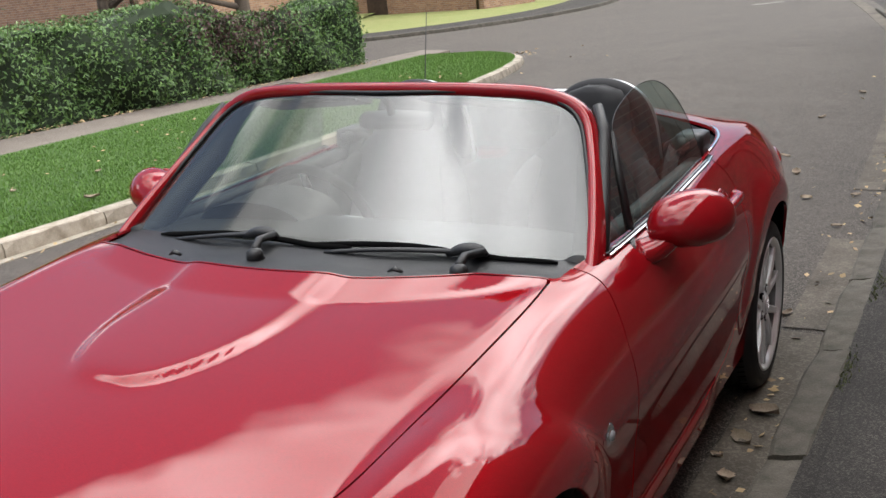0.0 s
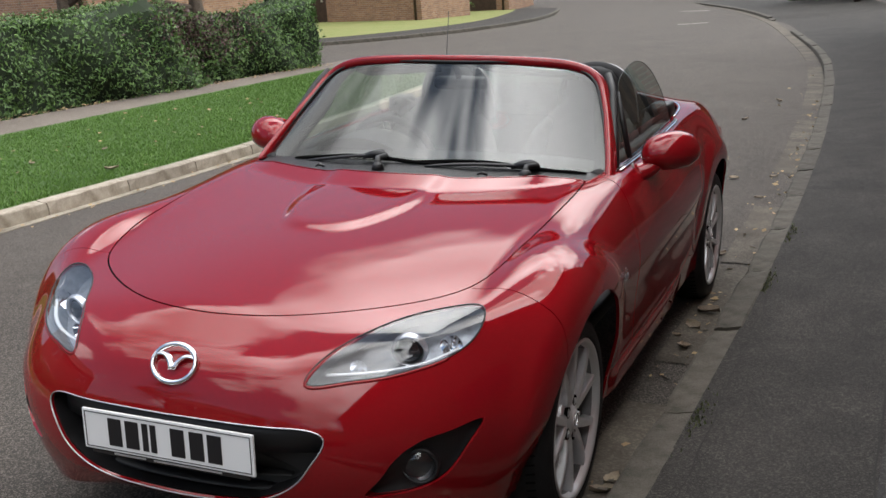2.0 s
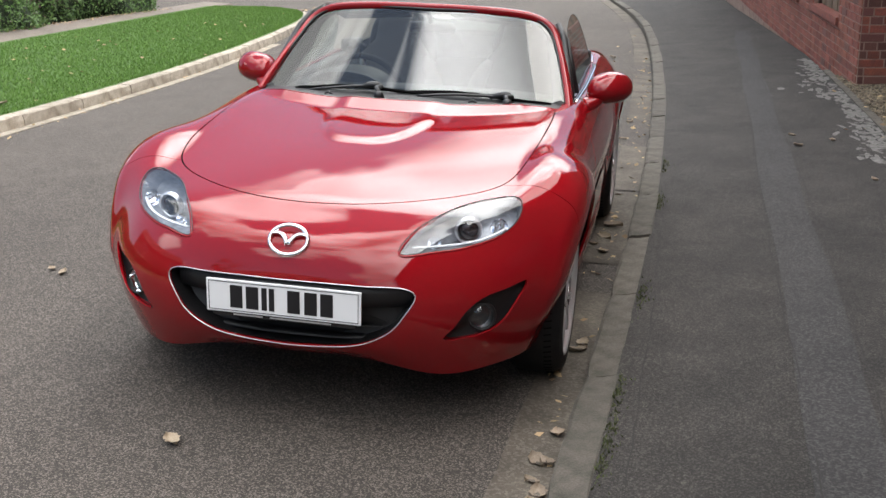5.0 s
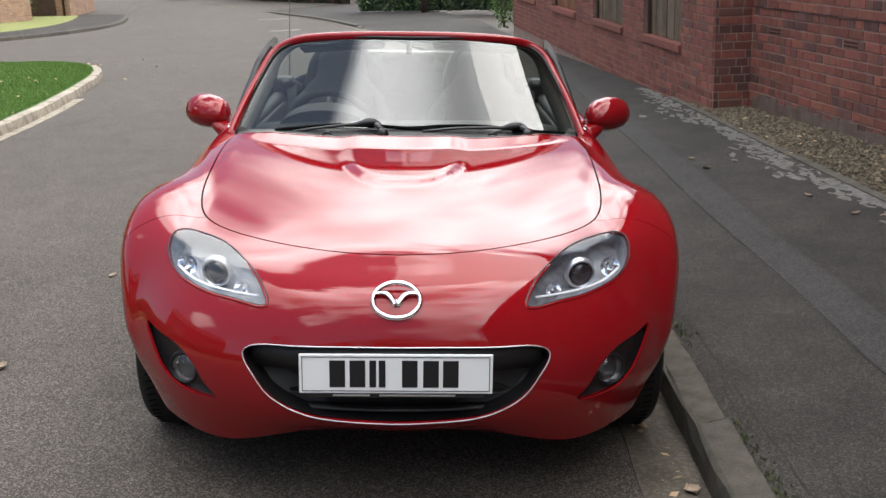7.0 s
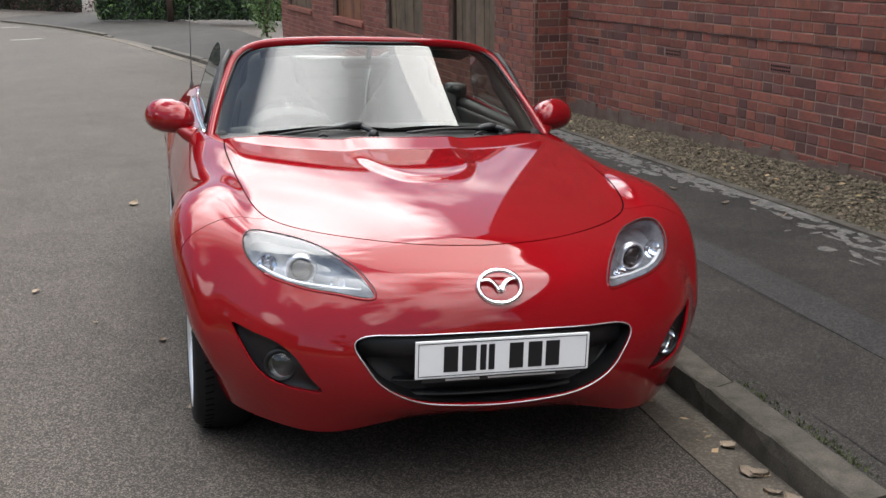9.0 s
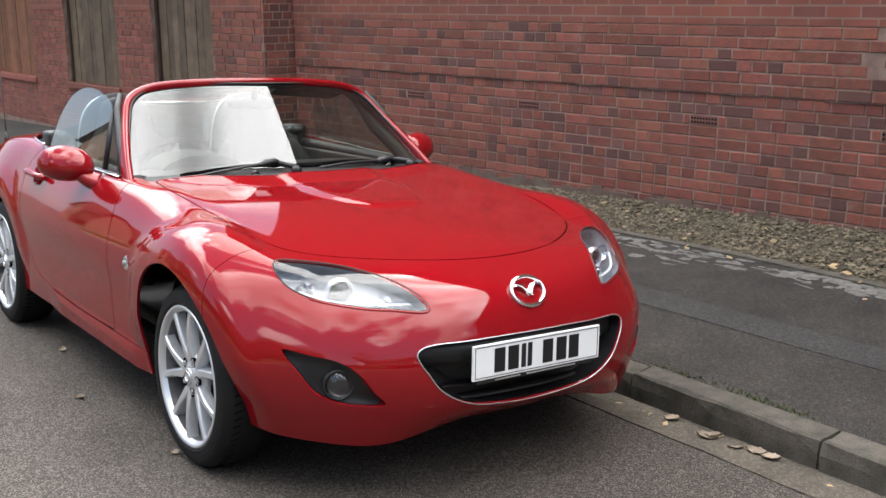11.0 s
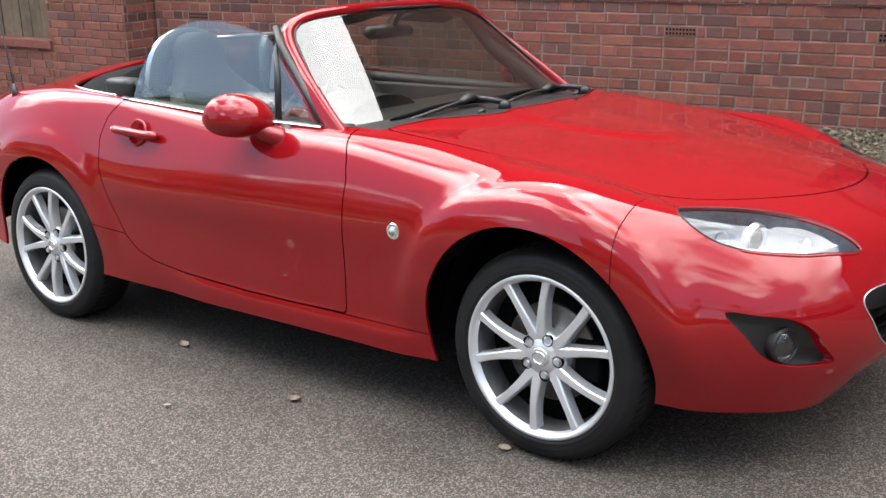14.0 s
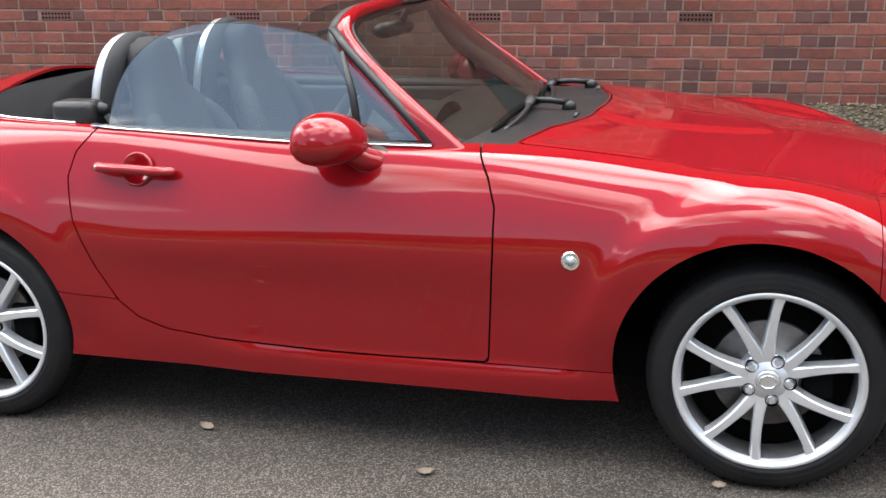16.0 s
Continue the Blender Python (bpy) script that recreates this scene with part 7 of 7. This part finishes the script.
def far_house(name, m, length, depth, eaves, ridge, wall, label, seed, openings):
    """A house: walls, tiled roof, and per opening (along, bottom, width, height, kind) a window or door on the front (local -y)."""
    owner = thing(name, m, label, "house")
    bm_ = bmesh.new()
    box(bm_, (0, 0, -.5), (length, depth, eaves))
    part("wall", bm_, wall, owner, smooth=False)
    mesh_part("gable", [(0, 0, eaves), (0, depth, eaves), (0, depth / 2, ridge), (length, 0, eaves), (length, depth, eaves), (length, depth / 2, ridge)], [(0, 1, 2), (3, 5, 4)], wall, owner)
    mesh_part("roof", [(-.3, -.35, eaves - .05), (length + .3, -.35, eaves - .05), (length + .3, depth / 2, ridge + .1), (-.3, depth / 2, ridge + .1), (length + .3, depth + .35, eaves - .05), (-.3, depth + .35, eaves - .05)], [(0, 1, 2, 3), (3, 2, 4, 5)], ROOF_TILE, owner)
    bm_ = bmesh.new()
    tube(bm_, [(length - .25, -.06, 0), (length - .25, -.06, eaves)], .05, 8)
    part("downpipe", bm_, DARK_WOOD, owner)
    for a, z, w, h, kind in openings:
        bm_ = bmesh.new()
        box(bm_, (a, -.05, z), (a + w, .0, z + h), .01)
        win = part("window" if kind == "window" else "door", bm_, WHITE_PAINT if kind == "window" else DARK_WOOD, owner, smooth=False)
        if kind == "window":
            for k in range(2):
                bm_ = bmesh.new()
                box(bm_, (a + .06 + k * w / 2, -.056, z + .06), (a + w / 2 - .04 + k * w / 2, -.045, z + h - .06))
                part("pane", bm_, DARK_GLASS, win, smooth=False)
        else:
            bm_ = bmesh.new()
            box(bm_, (a + w * .8, -.08, z + h * .45), (a + w * .88, -.05, z + h * .5))
            part("door_handle", bm_, SILVER, win, smooth=False)
    return owner


far_house("house", plumb(-32.6, 39.0, .1, -10), 17.2, 3.5, 5.2, 8, BUFF_COURSES, "buff brick house with a white-framed window and brown roof", 1, ((1.5, .9, 2.4, 1.3, "window"), (6.6, 1.05, 3.6, 1.4, "window"), (11.6, .1, 1.0, 2.1, "door")))
far_house("house", plumb(-19.0, 44.6, .1, 0), 3.8, 3.5, 5.2, 8, BUFF_COURSES, "buff brick house with a dark door behind the lawn", 2, ((1.9, .1, 1.3, 2.1, "door"),))
far_house("house", plumb(-34, 25.5, .1, -8), 13.2, 8, 5.2, 8, BUFF_COURSES, "buff brick house behind the hedge", 3, ((3, 1.0, 2.0, 1.3, "window"),))

# houses across the road and at its lower end, mirrored in the paint
far_house("house", plumb(-17.5, -11.0, .1, 90), 14.0, 8, 5.0, 7.6, RED_COURSES, "red brick house behind the clipped hedge", 4, ((1.6, .9, 2.2, 1.2, "window"), (6.2, .1, 1.0, 2.1, "door"), (9.6, .9, 2.2, 1.2, "window"), (1.6, 3.3, 2.2, 1.2, "window"), (9.6, 3.3, 2.2, 1.2, "window")))
far_house("house", plumb(13.0, -27.0, .1, 180), 15.0, 8, 5.0, 7.6, RED_COURSES, "red brick house facing the lower end of the road", 5, ((1.6, .9, 2.2, 1.2, "window"), (6.2, .1, 1.0, 2.1, "door"), (10.6, .9, 2.2, 1.2, "window"), (1.6, 3.3, 2.2, 1.2, "window"), (10.6, 3.3, 2.2, 1.2, "window")))
far_house("house", plumb(-5.0, -29.0, .1, 172), 14.0, 8, 5.0, 7.6, BUFF_COURSES, "buff brick house facing the lower end of the road", 6, ((1.6, .9, 2.2, 1.2, "window"), (6.2, .1, 1.0, 2.1, "door"), (9.6, .9, 2.2, 1.2, "window"), (1.6, 3.3, 2.2, 1.2, "window"), (9.6, 3.3, 2.2, 1.2, "window")))


def shrub(name, x, y, z, r, h, seed, n, mats, label, size=(.06, .14)):
    owner = thing(name, pose(x, y, z), label, "shrub")
    bm_ = bmesh.new()
    rr = random.Random(seed)
    for _ in range(9):
        a = rr.uniform(0, 6.28)
        tube(bm_, [(0, 0, 0), (math.cos(a) * r * .3, math.sin(a) * r * .3, h * .5), (math.cos(a) * r * .7, math.sin(a) * r * .7, h * .85)], [.02, .014, .006], 5)
    part("stems", bm_, TWIG, owner, smooth=False)
    for k, (mat, share) in enumerate(mats):
        def ball(r_, m):
            d = r_.normal(size=(m, 3))
            d /= np.linalg.norm(d, axis=1, keepdims=True)
            lump = 1 + .22 * np.sin(d[:, 0] * 7 + seed) * np.sin(d[:, 1] * 6) + .12 * np.sin(d[:, 2] * 11 + d[:, 0] * 9)
            q = r_.uniform(.45, 1.0, m) ** .5
            p = d * np.array([r, r, h * .5]) * (lump * q)[:, None]
            p[:, 2] = np.abs(p[:, 2] + h * .5)
            return p, d
        quads("leaves", leaf_cloud(int(n * share), seed + k, ball, size), mat, owner)
    return owner


shrub("shrub", -16.5, 40.4, .3, 1.1, 1.2, 3, 4200, ((HEDGE_LEAF, .7), (HEDGE_TIP, .3)), "rounded green garden shrub by the house wall")
shrub("shrub", -17.0, 38.6, .3, .5, .8, 5, 1400, ((HEDGE_TIP, 1.0),), "small yellow-green shrub at the house corner")
shrub("shrub", -24.0, 36.5, .3, 1.5, 1.4, 7, 2000, ((HEDGE_LEAF, .8), (HEDGE_TIP, .2)), "spreading dark green shrub on the lawn")
shrub("shrub", -12.0, 56.0, .1, 1.6, 2.0, 15, 5000, ((FAR_LEAF, .6), (HEDGE_LEAF, .4)), "rounded dark shrub far down the road", (.1, .2))
shrub("shrub", 1.9, 22.6, .12, .45, 2.2, 9, 1500, ((HEDGE_LEAF, .7), (HEDGE_TIP, .3)), "leafy green shrub at the end of the garage wall")


def tree(x, y, h, spread, seed, n, mat, label):
    """A tapered trunk with forking limbs and a loose crown of leaf clumps."""
    owner = thing("tree", pose(x, y, .1), label, "tree")
    rr = random.Random(seed)
    bm_ = bmesh.new()
    tube(bm_, [(0, 0, -.2), (.05, .02, h * .15), (-.04, .05, h * .35), (.06, 0, h * .7)], [.24, .19, .15, .05], 10)
    clumps = []
    for k in range(13):
        a, z0 = rr.uniform(0, 6.28), h * rr.uniform(.22, .6)
        q = spread * rr.uniform(.45, 1.0)
        end = Vector((math.cos(a) * q, math.sin(a) * q, z0 + h * rr.uniform(.12, .42)))
        tube(bm_, [(0, 0, z0), end * .5 + Vector((0, 0, z0 * .45)), end], [.08, .05, .015], 6)
        clumps.append((end, rr.uniform(.7, 1.3)))
    part("trunk", bm_, BARK, owner)

    def crown(r_, m):
        i = r_.randint(0, len(clumps), m)
        c = np.array([clumps[k][0][:] for k in i])
        s = np.array([clumps[k][1] for k in i])[:, None]
        d = r_.normal(size=(m, 3))
        return c + d * s * np.array([.55, .55, .42]), d / np.linalg.norm(d, axis=1, keepdims=True)
    quads("crown", leaf_cloud(n, seed, crown, (.07, .13)), mat, owner)
    return owner


tree(-15.5, 16.5, 6.2, 2.8, 2, 22000, HEDGE_LEAF, "tall leafy tree behind the hedge")
tree(-11.5, -17.0, 7.5, 3.0, 8, 14000, HEDGE_LEAF, "broad leafy tree behind the end of the hedge")
tree(-2.5, -23.0, 6.5, 2.8, 12, 14000, HEDGE_LEAF, "leafy tree in the garden at the road's lower end")
tree(7.0, -21.0, 7.0, 2.8, 14, 14000, HEDGE_LEAF, "tall leafy tree beside the road's lower end")
tree(-14.2, 19.5, 5.4, 2.4, 6, 20000, HEDGE_LEAF, "slender leafy tree behind the hedge")

# dark lamp post on the far pavement
post = thing("street_lamp", plumb(.0, 33.2, .05), "dark painted steel lamp post on the far pavement", "street lamp")
bm = bmesh.new()
tube(bm, [(0, 0, 0), (0, 0, 1.2), (0, 0, 1.25), (0, 0, 5.2)], [.10, .10, .06, .05], 14)
part("post", bm, DARK_WOOD, post)
bm = bmesh.new()
tube(bm, [(0, 0, 5.2), (0, -.3, 5.45), (0, -.8, 5.5)], [.04, .05, .05], 10)
part("lamp_head", bm, GLOSS_BLACK, post)
# centre line dashes
v_, f_ = [], []
for (x0, y0), (x1, y1) in (((-4.25, 27.3), (-3.5, 27.65)), ((-1.85, 25.45), (-1.1, 24.95)), ((-11.5, 35.3), (-11.3, 36.2)), ((-5.9, 36.1), (-4.8, 35.7))):
    dx, dy = y1 - y0, x0 - x1
    k = .06 / math.hypot(dx, dy)
    v_ += [(x0 - dx * k, y0 - dy * k, .006), (x1 - dx * k, y1 - dy * k, .006), (x1 + dx * k, y1 + dy * k, .006), (x0 + dx * k, y0 + dy * k, .006)]
    f_.append(tuple(range(len(v_) - 4, len(v_))))
tagged(mesh_part("road_markings", v_, f_, ROAD_WHITE, None), "worn white road marking dashes", "marking", kind="structure")

# ---- bricks, one by one where the camera passes nearest ----
rnd = random.Random(9)
meshes = {}


def brick_of(length, mat):
    key = (round(length, 3), mat.name)
    if key not in meshes:
        meshes[key] = brick_mesh(length, mat)
    return meshes[key]


rest = {False: ([], []), True: ([], [])}
count = 0


def rest_brick(store, m, y, z, length, height=.065):
    v, f = store
    h, c, n = length / 2, .004, len(v)
    for x, e in ((0, c), (c, 0), (.03, 0)):
        for yy, zz in ((-h + e, e), (h - e, e), (h - e, height - e), (-h + e, height - e)):
            v.append(tuple(m @ Vector((x, y + yy, z + zz))))
    f.append((n + 3, n + 2, n + 1, n))
    for r_ in (0, 4):
        for k in range(4):
            f.append((n + r_ + k, n + r_ + 4 + k, n + r_ + 4 + (k + 1) % 4, n + r_ + (k + 1) % 4))


for y, z, length, burnt in lay(-3.2, 6.5, range(0, 18), lambda c: (.62 if c % 2 else .34) if c < 12 else .14, rnd):
    if abs(z - (Z0 + 9 * COURSE)) < .01:
        lo_, hi_ = y - length / 2, y + length / 2
        for v in VENTS:
            if hi_ > v - .118 and lo_ < v + .118:
                if lo_ < v - .118:
                    hi_ = v - .118
                else:
                    lo_ = max(lo_, v + .118)
        if hi_ - lo_ < .03:
            continue
        y, length = (lo_ + hi_) / 2, hi_ - lo_
    if z + .07 > WINDOW[2] - .03 and WINDOW[0] - .12 < y < WINDOW[1] + .12:
        continue
    if -.2 < y < 3.2 and z > .30 and count < 300 and z < 1.0:
        ob = new("brick", brick_of(length, BRICK_DARK if burnt else BRICK))
        ob.parent = house
        ob.matrix_basis = pose(rnd.uniform(-.003, .002), y, z, 0, 0, rnd.uniform(-.4, .4))
        count += 1
    else:
        rest_brick(rest[burnt], Matrix.Translation((rnd.uniform(-.003, .002), 0, 0)), y, z, length)
BRICK_DARK_REST = material("burnt_brick_rest", (0.130, 0.056, 0.046), 0.85, scale=11, tint=(0.14, 0.06, 0.05), bump=0.004, bump_scale=70, fine=0.2, fine_scale=190, island=0.3)
for burnt in (False, True):
    ob = mesh_part("brickwork", rest[burnt][0], rest[burnt][1], BRICK_DARK_REST if burnt else BRICK_FAR, house)
    ob["kind"] = "stuff"
rest = ([], [])
count = 0
for a, b, rows_up in [(a, b, 21) for a, b in zip(spans[::2], spans[1::2])] + [(a, b, 8) for a, b in OPENINGS]:
    for y, z, length, burnt in lay(a, b, range(0, rows_up), lambda c: .06, rnd):
        if y < 2.4 and count < 280:
            ob = new("brick", brick_of(length, BRICK_DARK if burnt else BRICK))
            ob.parent = garage
            ob.matrix_basis = pose(rnd.uniform(-.003, .002), y, z, 0, 0, rnd.uniform(-.4, .4))
            count += 1
        else:
            rest_brick(rest, Matrix(), y, z, length)
ob = mesh_part("brickwork", rest[0], rest[1], BRICK_FAR, garage)
ob["kind"] = "stuff"
rest = ([], [])
end_turn = pose(0, 0, 0, 0, 0, 90)
rest = {False: ([], []), True: ([], [])}
for y, z, length, burnt in lay(-.6, -.01, range(0, 26), lambda c: .4, rnd):
    rest_brick(rest[burnt or rnd.random() < .35], pose(0, -.096, 0) @ end_turn, y, z, length)
for burnt in (False, True):
    ob = mesh_part("pier_brickwork", rest[burnt][0], rest[burnt][1], BRICK_DARK_REST if burnt else BRICK_FAR, garage)
    ob["kind"] = "stuff"


# ---- the whole site falls gently away ----
for ob in list(scene.objects):
    if ob.parent is None and ob not in (cam, sun):
        ob.matrix_world = SITE @ ob.matrix_world
